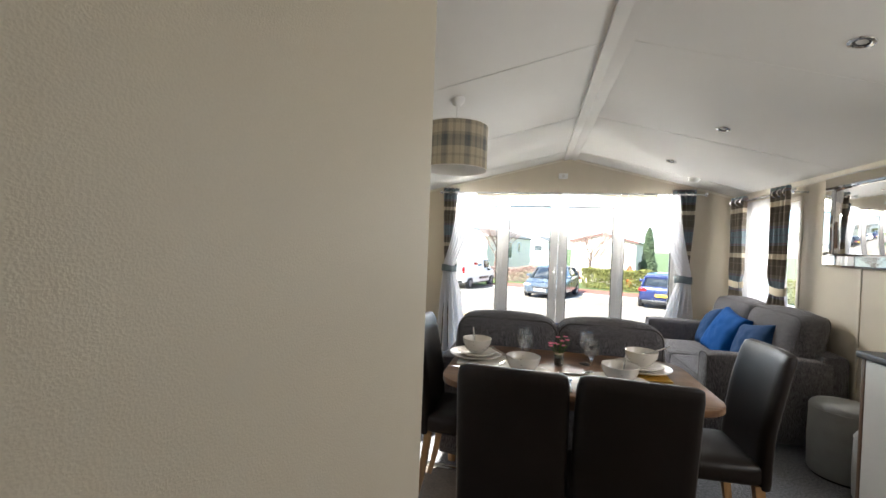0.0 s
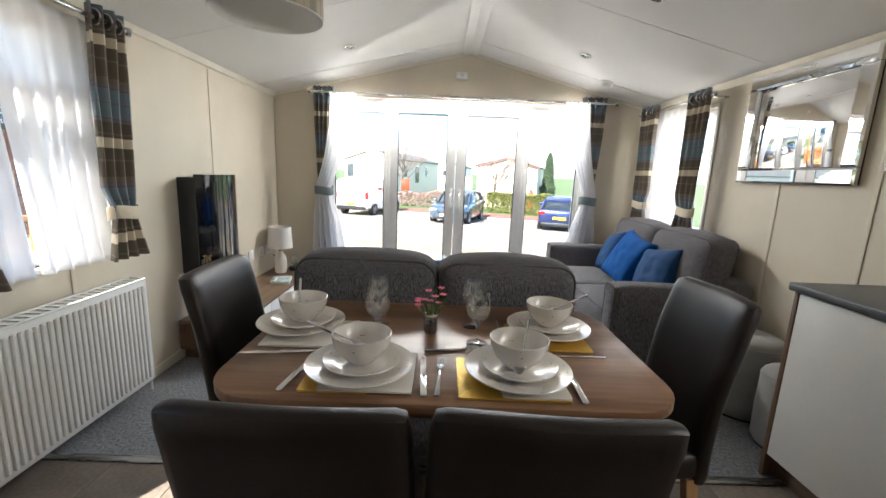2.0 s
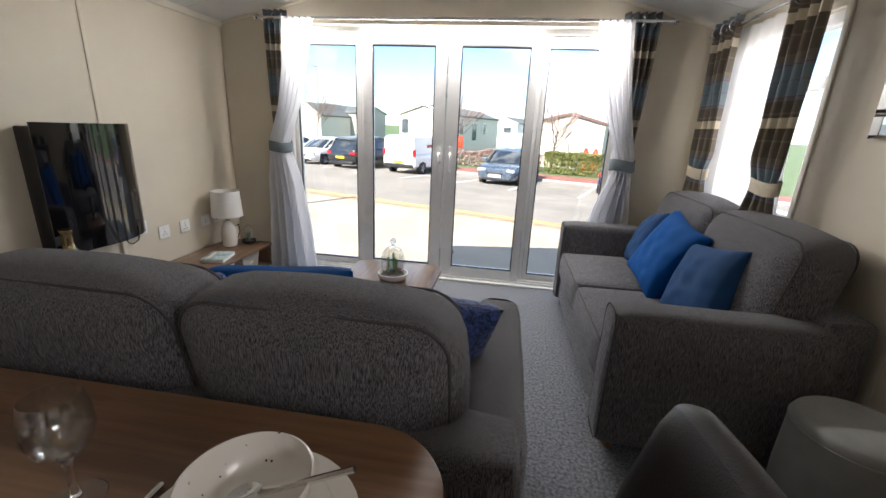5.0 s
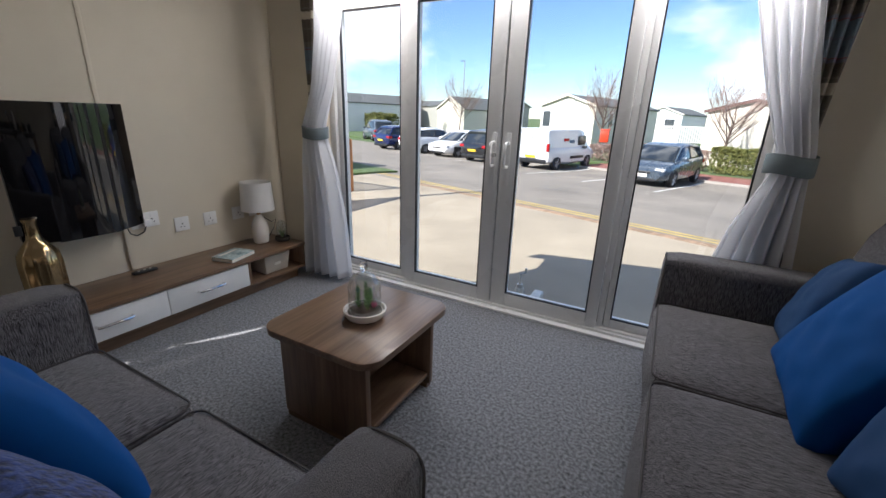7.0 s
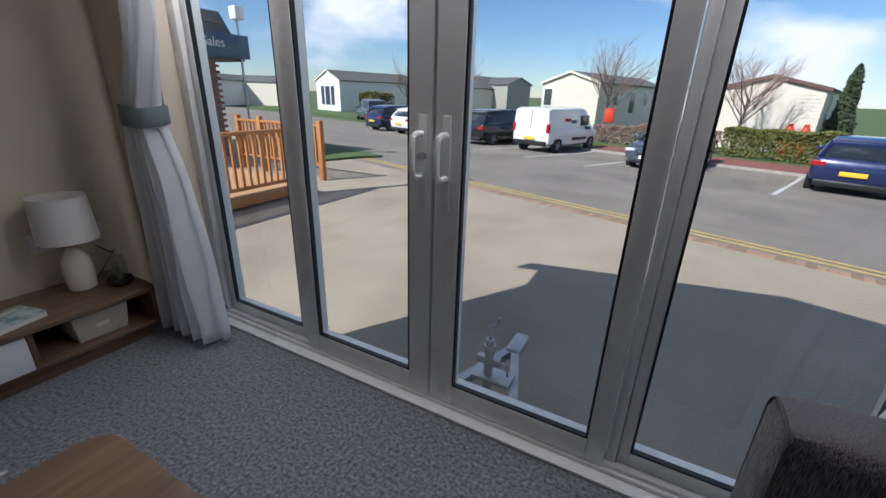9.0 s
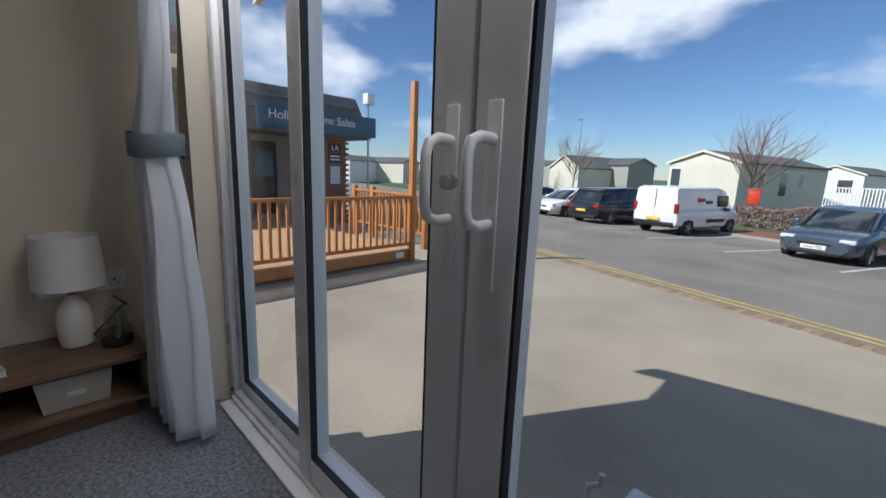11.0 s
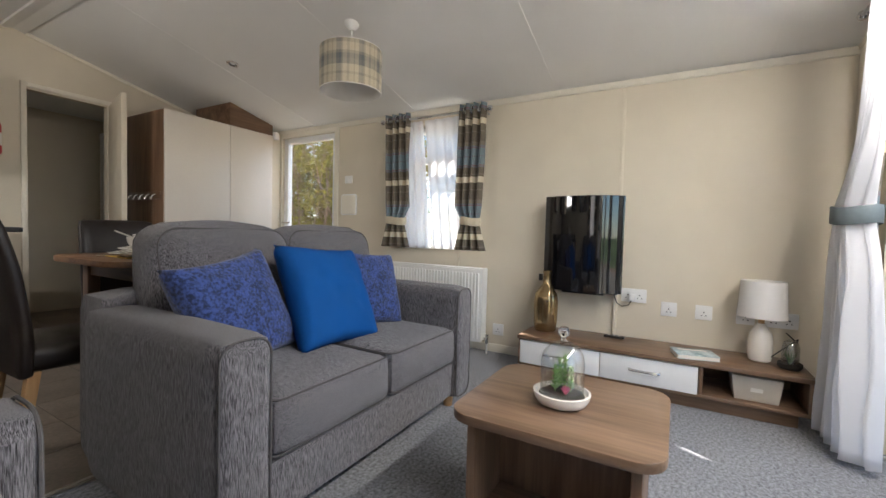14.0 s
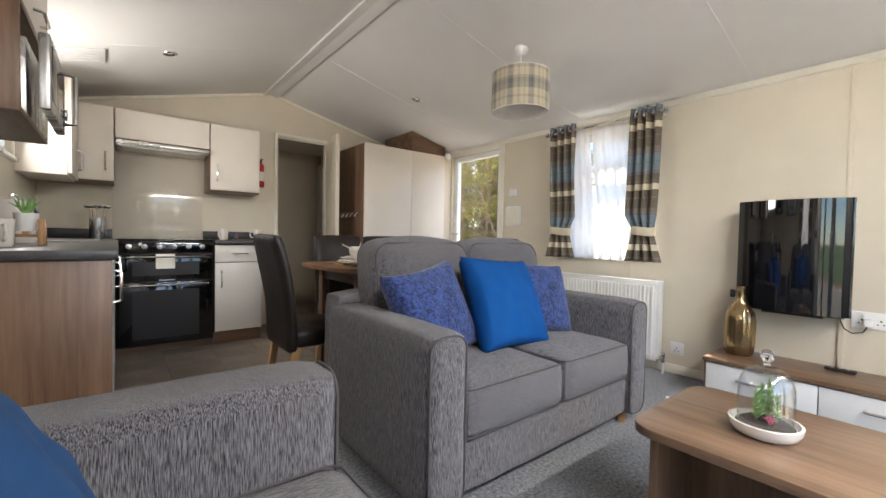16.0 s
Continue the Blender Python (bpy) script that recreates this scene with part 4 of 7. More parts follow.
for x in (-1.112, -1.028):
    part("grille_bar", box_bm(x, x + 0.012, RY0 + 0.004, RY1 - 0.004, RZ1 - 0.009, RZ1, 0.001), M_RAD, rd)
part("valve", cyl_bm((-1.065, RY1 + 0.03, 0.075), 0.014, 0.07, "z", 14, bevel=0.003), M_CHROME, rd)
part("valve", cyl_bm((-1.065, RY1 - 0.002, 0.11), 0.008, 0.032, "y", 10), M_CHROME, rd)
part("pipe", cyl_bm((-1.065, RY1 + 0.03, 0.0), 0.0075, 0.08, "z", 10), M_WHITE, rd)


# ---- pendant and ceiling fittings ----
def shade_bm(r, h, r_top=None):
    """A drum shade's cloth with its own run of coordinates round and up."""
    b = bmesh.new()
    uv = b.loops.layers.uv.new("UVMap")
    n, rt = 64, r if r_top is None else r_top
    lo = [b.verts.new((r * math.cos(2 * math.pi * i / n), r * math.sin(2 * math.pi * i / n), 0)) for i in range(n)]
    hi = [b.verts.new((rt * math.cos(2 * math.pi * i / n), rt * math.sin(2 * math.pi * i / n), h)) for i in range(n)]
    for i in range(n):
        j = (i + 1) % n
        f = b.faces.new((lo[i], lo[j], hi[j], hi[i]))
        for lp, (u, v) in zip(f.loops, ((i / n, 0), ((i + 1) / n, 0), ((i + 1) / n, h), (i / n, h))):
            lp[uv].uv = (u, v)
    return b


PX, PY = -0.145, 2.67
pd = thing("pendant_lamp", "tartan drum pendant shade on a white cord", "lamp", at=(PX, PY, 0))
part("shade", shade_bm(0.182, 0.245), M_TARTAN, pd, "grey and cream tartan drum shade").location = (0, 0, 1.715)
part("lining", shade_bm(0.178, 0.241), M_SHADEIN, pd, "white shade lining").location = (0, 0, 1.717)
for z in (1.716, 1.959):
    pts = [(0.18 * math.cos(a), 0.18 * math.sin(a), z) for a in [2 * math.pi * i / 48 for i in range(49)]]
    part("rim", tube_bm(pts, 0.0028, 6), M_SHADEIN, pd)
for k in range(3):
    a = 2 * math.pi * k / 3
    part("spoke", tube_bm([(0, 0, 1.93), (0.18 * math.cos(a), 0.18 * math.sin(a), 1.955)], 0.002, 5), M_WHITE, pd)
part("cord", cyl_bm((0, 0, 1.90), 0.003, slope_z(PX) - 1.90, "z", 8), M_WHITE, pd)
part("rose", lathe_bm([(0.0, 0.0), (0.018, 0.0), (0.03, 0.014), (0.042, 0.03), (0.042, 0.05), (0.0, 0.05)], (0, 0, slope_z(PX) - 0.042)), M_WHITE, pd, "white plastic ceiling rose")
part("lamp_holder", cyl_bm((0, 0, 1.86), 0.02, 0.06, "z", 16, bevel=0.004), M_WHITE, pd)
part("bulb", lathe_bm([(0.0, 0.0), (0.018, 0.006), (0.028, 0.03), (0.024, 0.055), (0.013, 0.075), (0.0, 0.078)], (0, 0, 1.785), 20), M_SHADEIN, pd)


def tilt_at(x):
    return -math.degrees(math.atan2(0.433, 1.81)) if x < XM else math.degrees(math.atan2(0.433, 1.81))


for x, y in ((1.48, 4.37), (-0.25, 4.37), (1.485, 3.36), (1.485, 2.21), (1.60, 1.19), (-0.175, 1.46)):
    dl = thing("downlight", "small round chrome downlight set in the ceiling, switched off", "downlight", group="ceiling downlights")
    dl.matrix_basis = Matrix.Translation((x, y, slope_z(x))) @ Matrix.Rotation(radians(tilt_at(x)), 4, "Y")
    part("bezel", lathe_bm([(0.026, -0.004), (0.032, -0.008), (0.042, -0.005), (0.044, 0.0), (0.026, 0.0), (0.026, -0.004)], seg=28), M_CHROME, dl)
    # No hollow here: a black disc paints in the recess's shade.
    part("lens", lathe_bm([(0.0, 0.002), (0.015, 0.001), (0.027, -0.002), (0.027, 0.004), (0.0, 0.004)], seg=24), M_GASKET, dl, "black disc standing for the shaded lamp recess")
sm = thing("smoke_alarm", "round white smoke alarm on the ceiling", "smoke alarm")
sm.matrix_basis = Matrix.Translation((1.815, 4.79, slope_z(1.815))) @ Matrix.Rotation(radians(tilt_at(1.8)), 4, "Y")
part("base", lathe_bm([(0.0, -0.012), (0.055, -0.012), (0.055, 0.0), (0.0, 0.0)], seg=32), M_WHITE, sm)
part("cover", lathe_bm([(0.0, -0.042), (0.025, -0.042), (0.036, -0.038), (0.046, -0.024), (0.048, -0.012), (0.0, -0.012)], seg=32), M_WHITE, sm)
al = thing("gas_alarm", "small white alarm box on the gable wall", "alarm")
part("case", box_bm(0.555, 0.655, YF - 0.034, YF, 2.075, 2.135, 0.006), M_WHITE, al)
part("grille", box_bm(0.59, 0.62, YF - 0.037, YF - 0.034, 2.09, 2.12, 0.001), M_GREYDOOR, al)
vt = thing("ceiling_vent", "flat white slatted vent in the ceiling", "vent")
vt.matrix_basis = Matrix.Translation((2.045, 1.13, slope_z(2.045))) @ Matrix.Rotation(radians(tilt_at(2.0)), 4, "Y")
part("frame", box_bm(-0.12, 0.12, -0.12, 0.12, -0.014, 0.0, 0.005), M_WHITE, vt)
for k in range(5):
    part("slat", box_bm(-0.09, 0.09, -0.08 + 0.036 * k, -0.06 + 0.036 * k, -0.019, -0.014, 0.002), M_WHITE, vt)


# ---- wall fittings ----
def socket(y, z, gangs=1, at_wall=XL, name="wall_socket"):
    """A white switched socket on the long wall."""
    s = thing(name, "white plastic switched wall socket", "socket", group="wall sockets")
    w = 0.043 if gangs == 1 else 0.073
    part("plate", box_bm(at_wall, at_wall + 0.009, y - w, y + w, z - 0.043, z + 0.043, 0.003), M_WHITE, s)
    for c in ((y,) if gangs == 1 else (y - 0.034, y + 0.034)):
        part("switch", box_bm(at_wall + 0.009, at_wall + 0.012, c - 0.007, c + 0.007, z + 0.012, z + 0.032, 0.001), M_WHITE, s)
        for dy, dz, h in ((0, 0.004, 0.004), (-0.011, -0.014, 0.0025), (0.011, -0.014, 0.0025)):
            part("slot", box_bm(at_wall + 0.0085, at_wall + 0.0095, c + dy - 0.0035, c + dy + 0.0035, z + dz - h - 0.002, z + dz + h - 0.002), M_BLACK, s)
    return s


for y, z, g in ((4.185, 0.525, 2), (4.383, 0.46, 1), (4.564, 0.46, 1), (4.765, 0.46, 1), (4.925, 0.46, 2), (3.27, 0.175, 1)):
    socket(y, z, g)
pl = thing("power_plug", "white plug with a short black lead under the fire", "plug")
part("plug", box_bm(XL + 0.012, XL + 0.045, 4.16, 4.20, 0.495, 0.535, 0.006), M_WHITE, pl)
part("cable", tube_bm([(XL + 0.03, 4.175, 0.50), (XL + 0.03, 4.16, 0.465), (XL + 0.03, 4.12, 0.452), (XL + 0.03, 4.09, 0.47), (XL + 0.04, 4.075, 0.51), (XL + 0.05, 4.075, 0.56)], 0.0035, 6), M_BLACK, pl)
tr = thing("cable_trunking", "thin white cable trunking down the wall", "trunking")
part("cover", box_bm(XL + 0.006, XL + 0.018, 4.066, 4.088, 0.262, 0.545, 0.003), M_WALL, tr)
sw = thing("light_switch", "white double light switch beside the entrance door", "switch")
part("plate", box_bm(XL, XL + 0.009, 1.70, 1.79, 1.325, 1.395, 0.003), M_WHITE, sw)
for y in (1.725, 1.765):
    part("rocker", box_bm(XL + 0.009, XL + 0.013, y - 0.008, y + 0.008, 1.348, 1.374, 0.002), M_WHITE, sw)
cp = thing("control_panel", "white rounded control panel on the wall by the door", "control panel")
part("frame", prism_bm(rounded(1.66, 1.85, 1.03, 1.225, 0.025, 5), XL, XL + 0.012, "x", 0.003), M_WHITE, cp)
part("cover", prism_bm(rounded(1.672, 1.838, 1.042, 1.213, 0.018, 5), XL + 0.012, XL + 0.016, "x", 0.002), M_TRIM, cp)
sn = thing("alarm_sensor", "small white corner sensor by the ceiling", "sensor")
part("case", box_bm(-1.03, -0.975, 0.87, 0.915, 1.77, 1.845, 0.012, 3), M_WHITE, sn)

# ---- curved electric fire ----
fire = thing("electric_fire", "wall-hung electric fire with a curved black glass front", "electric fire")
arc = []
for k in range(21):
    u = k / 20
    arc.append((3.634 + 0.49 * u, -1.012 + 0.075 * (1 - (2 * u - 1) ** 2)))
outline = [(x, y) for y, x in arc]
b = bmesh.new()
lo = [b.verts.new((x, y, 0.54)) for x, y in outline]
hi = [b.verts.new((x, y, 1.15)) for x, y in outline]
lob = [b.verts.new((x - 0.006, y, 0.54)) for x, y in outline]
hib = [b.verts.new((x - 0.006, y, 1.15)) for x, y in outline]
for i in range(20):
    b.faces.new((lo[i], lo[i + 1], hi[i + 1], hi[i]))
    b.faces.new((lob[i + 1], lob[i], hib[i], hib[i + 1]))
    b.faces.new((hi[i], hi[i + 1], hib[i + 1], hib[i]))
    b.faces.new((lob[i], lob[i + 1], lo[i + 1], lo[i]))
for i in (0, 20):
    b.faces.new((lo[i], hi[i], hib[i], lob[i]))
bmesh.ops.recalc_face_normals(b, faces=b.faces)
part("glass_front", b, M_BLACKGLASS, fire, "curved black glass front")
part("housing", box_bm(XL, -1.02, 3.66, 4.10, 0.53, 1.13, 0.008), M_BLACK, fire)
part("heater_grille", box_bm(XL + 0.02, -1.0, 3.76, 4.02, 0.522, 0.536, 0.003), M_BLACK, fire)
rm = thing("remote_control", "small black remote control on the bench", "remote")
part("body", box_bm(-1.06, -1.02, 4.03, 4.15, 0.2585, 0.272, 0.005), M_BLACK, rm)
for k in range(3):
    part("button", cyl_bm((-1.04, 4.06 + 0.03 * k, 0.272), 0.006, 0.002, "z", 10), M_GREYDOOR, rm)

# ---- wall mirror ----
mr = thing("wall_mirror", "wide rectangular wall mirror with a silver border", "mirror")
MY0, MY1, MZ0, MZ1 = 3.03, 3.78, 1.237, 1.855
part("backing", box_bm(XR - 0.012, XR - 0.001, MY0 + 0.004, MY1 - 0.004, MZ0 + 0.004, MZ1 - 0.004), M_BLACK, mr)
part("mirror_glass", box_bm(XR - 0.018, XR - 0.012, MY0 + 0.085, MY1 - 0.085, MZ0 + 0.085, MZ1 - 0.085, 0.002), M_MIRROR, mr)


def strip(ya, yb, za, zb):
    b = box_bm(XR - 0.030, XR - 0.012, ya, yb, za, zb)
    front_f = min(b.faces, key=lambda f: f.calc_center_median().x)
    bmesh.ops.inset_region(b, faces=[front_f], thickness=0.016, depth=0.008)
    part("frame_strip", b, M_MIRROR, mr, smooth=False)


strip(MY0, MY1, MZ0, MZ0 + 0.083)
strip(MY0, MY1, MZ1 - 0.083, MZ1)
strip(MY0, MY0 + 0.083, MZ0 + 0.085, MZ1 - 0.085)
strip(MY1 - 0.083, MY1, MZ0 + 0.085, MZ1 - 0.085)


# ---- pouffes ----
def pouffe(x, y, r, h, label):
    p = thing("pouffe", label, "pouffe", at=(x, y, 0), group="pouffes beside the kitchen unit")
    part("body", lathe_bm([(0.0, 0.012), (r - 0.01, 0.012), (r, 0.03), (r + 0.004, h * 0.5), (r, h - 0.03), (r - 0.006, h - 0.012), (r - 0.02, h), (r * 0.5, h + 0.006), (0.0, h + 0.008)], seg=40), M_POUF, p)
    part("base", lathe_bm([(0.0, 0.0), (r - 0.015, 0.0), (r - 0.015, 0.013), (0.0, 0.013)], seg=40), M_BLACK, p)
    pts = [((r + 0.001) * math.cos(a), (r + 0.001) * math.sin(a), h - 0.03) for a in [2 * math.pi * i / 40 for i in range(41)]]
    part("seam", tube_bm(pts, 0.0025, 5), M_POUF, p)


pouffe(2.155, 3.245, 0.163, 0.43, "tall round pale grey velvet pouffe")
pouffe(2.165, 2.915, 0.150, 0.37, "smaller round pale grey velvet pouffe")


# ---- kitchen ----
def bow_handle(a, b, out, parent, r=0.006):
    """A bow handle between two points, standing out."""
    a, b, o = Vector(a), Vector(b), Vector(out)
    part("handle", tube_bm([a, a + 0.8 * o + 0.03 * (b - a), a + o + 0.1 * (b - a), b + o - 0.1 * (b - a), b + 0.8 * o - 0.03 * (b - a), b], r, 6), M_CHROME, parent, "chrome bow handle")


WT = 0.85
un = thing("base_unit", "kitchen base unit with pale doors and a walnut end panel", "kitchen unit", group="kitchen base units")
part("body", box_bm(1.905, 2.325, 0.75, 2.715, 0.10, WT - 0.032), M_WOODY, un)
part("end_panel", box_bm(1.885, 2.327, 2.715, 2.735, 0.002, WT - 0.032, 0.002), M_WOODZ, un, "walnut end panel")
part("plinth", box_bm(1.945, 1.96, 0.75, 2.715, 0.0, 0.10), M_WOODY, un)
for a, b in ((2.105, 2.712), (1.50, 2.10), (0.80, 1.495)):
    d = part("door", box_bm(1.886, 1.905, a, b, 0.11, WT - 0.038, 0.002), M_GREYDOOR, un)
    bow_handle((1.886, a + 0.05, 0.60), (1.886, a + 0.05, 0.74), (-0.028, 0, 0), d)
un = thing("base_unit", "narrow pale kitchen base unit with a drawer beside the cooker", "kitchen unit", group="kitchen base units")
part("body", box_bm(0.90, 1.262, YB + 0.01, 0.715, 0.10, WT - 0.032), M_WOODZ, un)
part("plinth", box_bm(0.90, 1.262, 0.66, 0.675, 0.0, 0.10), M_WOODX, un)
d = part("drawer", box_bm(0.905, 1.258, 0.715, 0.733, 0.675, WT - 0.038, 0.002), M_GREYDOOR, un)
bow_handle((1.02, 0.733, 0.745), (1.14, 0.733, 0.745), (0, 0.026, 0), d)
d = part("door", box_bm(0.905, 1.258, 0.715, 0.733, 0.11, 0.668, 0.002), M_GREYDOOR, un)
bow_handle((1.215, 0.733, 0.47), (1.215, 0.733, 0.61), (0, 0.028, 0), d)
wt = thing("worktop", "dark slate-effect L-shaped kitchen worktop", "worktop", kind="structure")
part("slab", box_bm(1.868, XR - 0.001, 0.74, 2.752, WT - 0.032, WT, 0.006), M_WORKTOP, wt)
part("slab", box_bm(1.892, XR - 0.001, YB + 0.001, 0.7395, WT - 0.032, WT, 0.003), M_WORKTOP, wt)
part("slab", box_bm(0.785, 1.264, YB + 0.001, 0.755, WT - 0.032, WT, 0.006), M_WORKTOP, wt)
part("upstand", box_bm(0.79, 1.262, YB + 0.001, YB + 0.014, WT, WT + 0.075, 0.002), M_WORKTOP, wt)
part("upstand", box_bm(1.905, XR - 0.016, YB + 0.001, YB + 0.014, WT, WT + 0.075, 0.002), M_WORKTOP, wt)
part("upstand", box_bm(XR - 0.015, XR - 0.001, YB + 0.015, 2.60, WT, WT + 0.075, 0.002), M_WORKTOP, wt)
solid("splashback", box_bm(1.268, 1.905, YB + 0.001, YB + 0.007, WT - 0.05, 1.55, 0.001), M_SPLASH, "glossy cream glass splashback behind the hob", "splashback")
sk = thing("sink", "steel inset sink with a tall tap", "sink")
part("rim", prism_bm(rounded(1.96, 2.27, 0.85, 1.55, 0.04, 5), WT, WT + 0.006, "z", 0.002), M_STEEL, sk)
part("tap", tube_bm([(2.285, 1.50, WT + 0.005), (2.285, 1.50, WT + 0.14), (2.275, 1.49, WT + 0.17), (2.24, 1.46, WT + 0.18), (2.21, 1.43, WT + 0.17), (2.20, 1.42, WT + 0.14)], 0.011, 10), M_CHROME, sk)

ck = thing("cooker", "black built-in double oven with steel handles", "cooker")
part("body", box_bm(1.272, 1.888, YB + 0.03, 0.715, 0.06, WT - 0.006, 0.003), M_BLACK, ck)
part("plinth", box_bm(1.265, 1.90, 0.655, 0.67, 0.0, 0.10), M_WOODX, ck, "walnut plinth")
part("hob", box_bm(1.275, 1.885, YB + 0.02, 0.73, WT - 0.005, WT + 0.006, 0.003), M_BLACKGLASS, ck, "black glass hob")
part("control_panel", box_bm(1.276, 1.884, 0.715, 0.742, 0.755, WT - 0.008, 0.003), M_BLACKGLASS, ck)
for k in range(6):
    x = 1.35 + 0.092 * k
    kb = part("knob", cyl_bm((x, 0.742, 0.80), 0.019, 0.010, "y", 20, bevel=0.003), M_STEEL, ck)
    part("grip", box_bm(x - 0.005, x + 0.005, 0.752, 0.772, 0.784, 0.816, 0.003), M_STEEL, kb)
for za, zb in ((0.545, 0.745), (0.075, 0.535)):
    dd = part("oven_door", box_bm(1.278, 1.882, 0.715, 0.738, za, zb, 0.004), M_BLACKGLASS, ck, "black glass oven door")
    part("window", box_bm(1.37, 1.79, 0.738, 0.7395, za + 0.04, zb - 0.06), M_GASKET, dd)
    bow_handle((1.30, 0.738, zb - 0.022), (1.86, 0.738, zb - 0.022), (0, 0.032, 0), dd, 0.0065)
part("label_card", box_bm(1.53, 1.65, 0.742, 0.7435, 0.635, 0.745), M_PAPER, ck, "cream paper label")
part("badge", box_bm(1.53, 1.63, 0.739, 0.7405, 0.545, 0.553), M_STEEL, ck)

for x0, x1, z0, z1, hx in ((1.89, 2.28, 1.275, 1.842, 1.94), (0.852, 1.250, 1.27, 1.842, 1.20)):
    u = thing("wall_unit", "pale cream wall cupboard on a walnut carcass", "kitchen unit", group="kitchen wall units")
    part("body", box_bm(x0, x1, YB + 0.001, 0.430, z0, z1, 0.002), M_WOODZ, u)
    d = part("door", box_bm(x0 + 0.002, x1 - 0.002, 0.430, 0.449, z0 + 0.014, z1, 0.002), M_CREAMDOOR, u)
    bow_handle((hx, 0.449, z0 + 0.09), (hx, 0.449, z0 + 0.23), (0, 0.026, 0), d)
u = thing("wall_unit", "pale cream bridging cupboard over the hood", "kitchen unit", group="kitchen wall units")
part("body", box_bm(1.254, 1.886, YB + 0.001, 0.430, 1.612, 1.842, 0.002), M_WOODZ, u)
part("door", box_bm(1.256, 1.884, 0.430, 0.449, 1.622, 1.842, 0.002), M_CREAMDOOR, u)
hd = thing("cooker_hood", "slim steel cooker hood under the cupboard", "cooker hood")
part("body", box_bm(1.26, 1.88, YB + 0.01, 0.44, 1.569, 1.611, 0.004), M_STEEL, hd)
part("visor", box_bm(1.26, 1.88, 0.44, 0.485, 1.577, 1.607, 0.006), M_STEEL, hd, "brushed steel pull-out visor")
part("filter", box_bm(1.33, 1.84, YB + 0.06, 0.42, 1.565, 1.569), M_GREYDOOR, hd)

u = thing("wall_unit", "wall cupboard with an open walnut microwave niche below", "kitchen unit", group="kitchen wall units")
Y0, Y1 = 2.07, 2.69
part("side_panel", box_bm(2.095, XR - 0.001, Y1 - 0.018, Y1, 1.262, 1.609, 0.002), M_WOODZ, u)
part("side_panel", box_bm(2.095, XR - 0.001, Y0, Y0 + 0.018, 1.262, 1.609, 0.002), M_WOODZ, u)
part("shelf", box_bm(2.095, XR - 0.001, Y0 + 0.018, Y1 - 0.018, 1.262, 1.280, 0.002), M_WOODY, u)
part("shelf", box_bm(2.095, XR - 0.001, Y0 + 0.018, Y1 - 0.018, 1.588, 1.609, 0.002), M_WOODY, u)
part("back_panel", box_bm(XR - 0.012, XR - 0.002, Y0 + 0.018, Y1 - 0.018, 1.280, 1.588), M_WOODY, u)
part("cupboard", box_bm(2.113, XR - 0.001, Y0, Y1, 1.610, 1.862, 0.002), M_CREAMDOOR, u)
d = part("door", box_bm(2.093, 2.112, Y0 + 0.002, Y1 - 0.002, 1.608, 1.862, 0.002), M_CREAMDOOR, u)
bow_handle((2.093, 2.29, 1.66), (2.093, 2.45, 1.66), (-0.026, 0, 0), d)
u = thing("wall_unit", "pale cream wall cupboard on a walnut carcass", "kitchen unit", group="kitchen wall units")
part("body", box_bm(2.113, XR - 0.001, 0.46, 0.968, 1.255, 1.862, 0.002), M_CREAMDOOR, u)
for a, b in ((0.465, 0.965),):
    d = part("door", box_bm(2.093, 2.112, a, b, 1.268, 1.862, 0.002), M_CREAMDOOR, u)
    bow_handle((2.093, a + 0.04, 1.34), (2.093, a + 0.04, 1.48), (-0.026, 0, 0), d)
mw = thing("microwave", "steel and black microwave oven in the niche", "microwave")
part("body", box_bm(2.095, XR - 0.03, 2.10, 2.565, 1.2805, 1.525, 0.006), M_STEEL, mw)
dr = part("door", box_bm(2.032, 2.06, 2.29, 2.653, 1.288, 1.522, 0.006), M_STEEL, mw, "steel framed door")
part("window", box_bm(2.0295, 2.032, 2.315, 2.62, 1.325, 1.495, 0.001), M_BLACKGLASS, dr)
part("handle", tube_bm([(2.032, 2.305, 1.31), (1.995, 2.305, 1.315), (1.995, 2.305, 1.495), (2.032, 2.305, 1.50)], 0.008, 8), M_CHROME, dr)
part("control_panel", box_bm(2.034, 2.06, 2.192, 2.288, 1.288, 1.522, 0.004), M_BLACK, mw)
part("dial", cyl_bm((2.022, 2.24, 1.36), 0.022, 0.012, "x", 20, bevel=0.003), M_STEEL, mw)
part("brand_bar", box_bm(2.0285, 2.0295, 2.53, 2.605, 1.478, 1.486), M_PAPER, mw)
part("foot", box_bm(2.10, 2.28, 2.23, 2.62, 1.280, 1.2805), M_BLACK, mw)

ex = thing("fire_extinguisher", "small red fire extinguisher on the wall", "fire extinguisher")
part("cylinder", lathe_bm([(0.0, 0.0), (0.028, 0.002), (0.031, 0.012), (0.031, 0.20), (0.024, 0.225), (0.012, 0.235), (0.0, 0.236)], (0.773, YB + 0.045, 1.365), 24), M_RED, ex)
part("valve", cyl_bm((0.773, YB + 0.045, 1.598), 0.010, 0.03, "z", 12), M_BLACK, ex)
part("lever", box_bm(0.764, 0.782, YB + 0.03, YB + 0.09, 1.625, 1.635, 0.002), M_BLACK, ex)
part("label", lathe_bm([(0.0318, 0.06), (0.0318, 0.15)], (0.773, YB + 0.045, 1.365), 24), M_PAPER, ex)


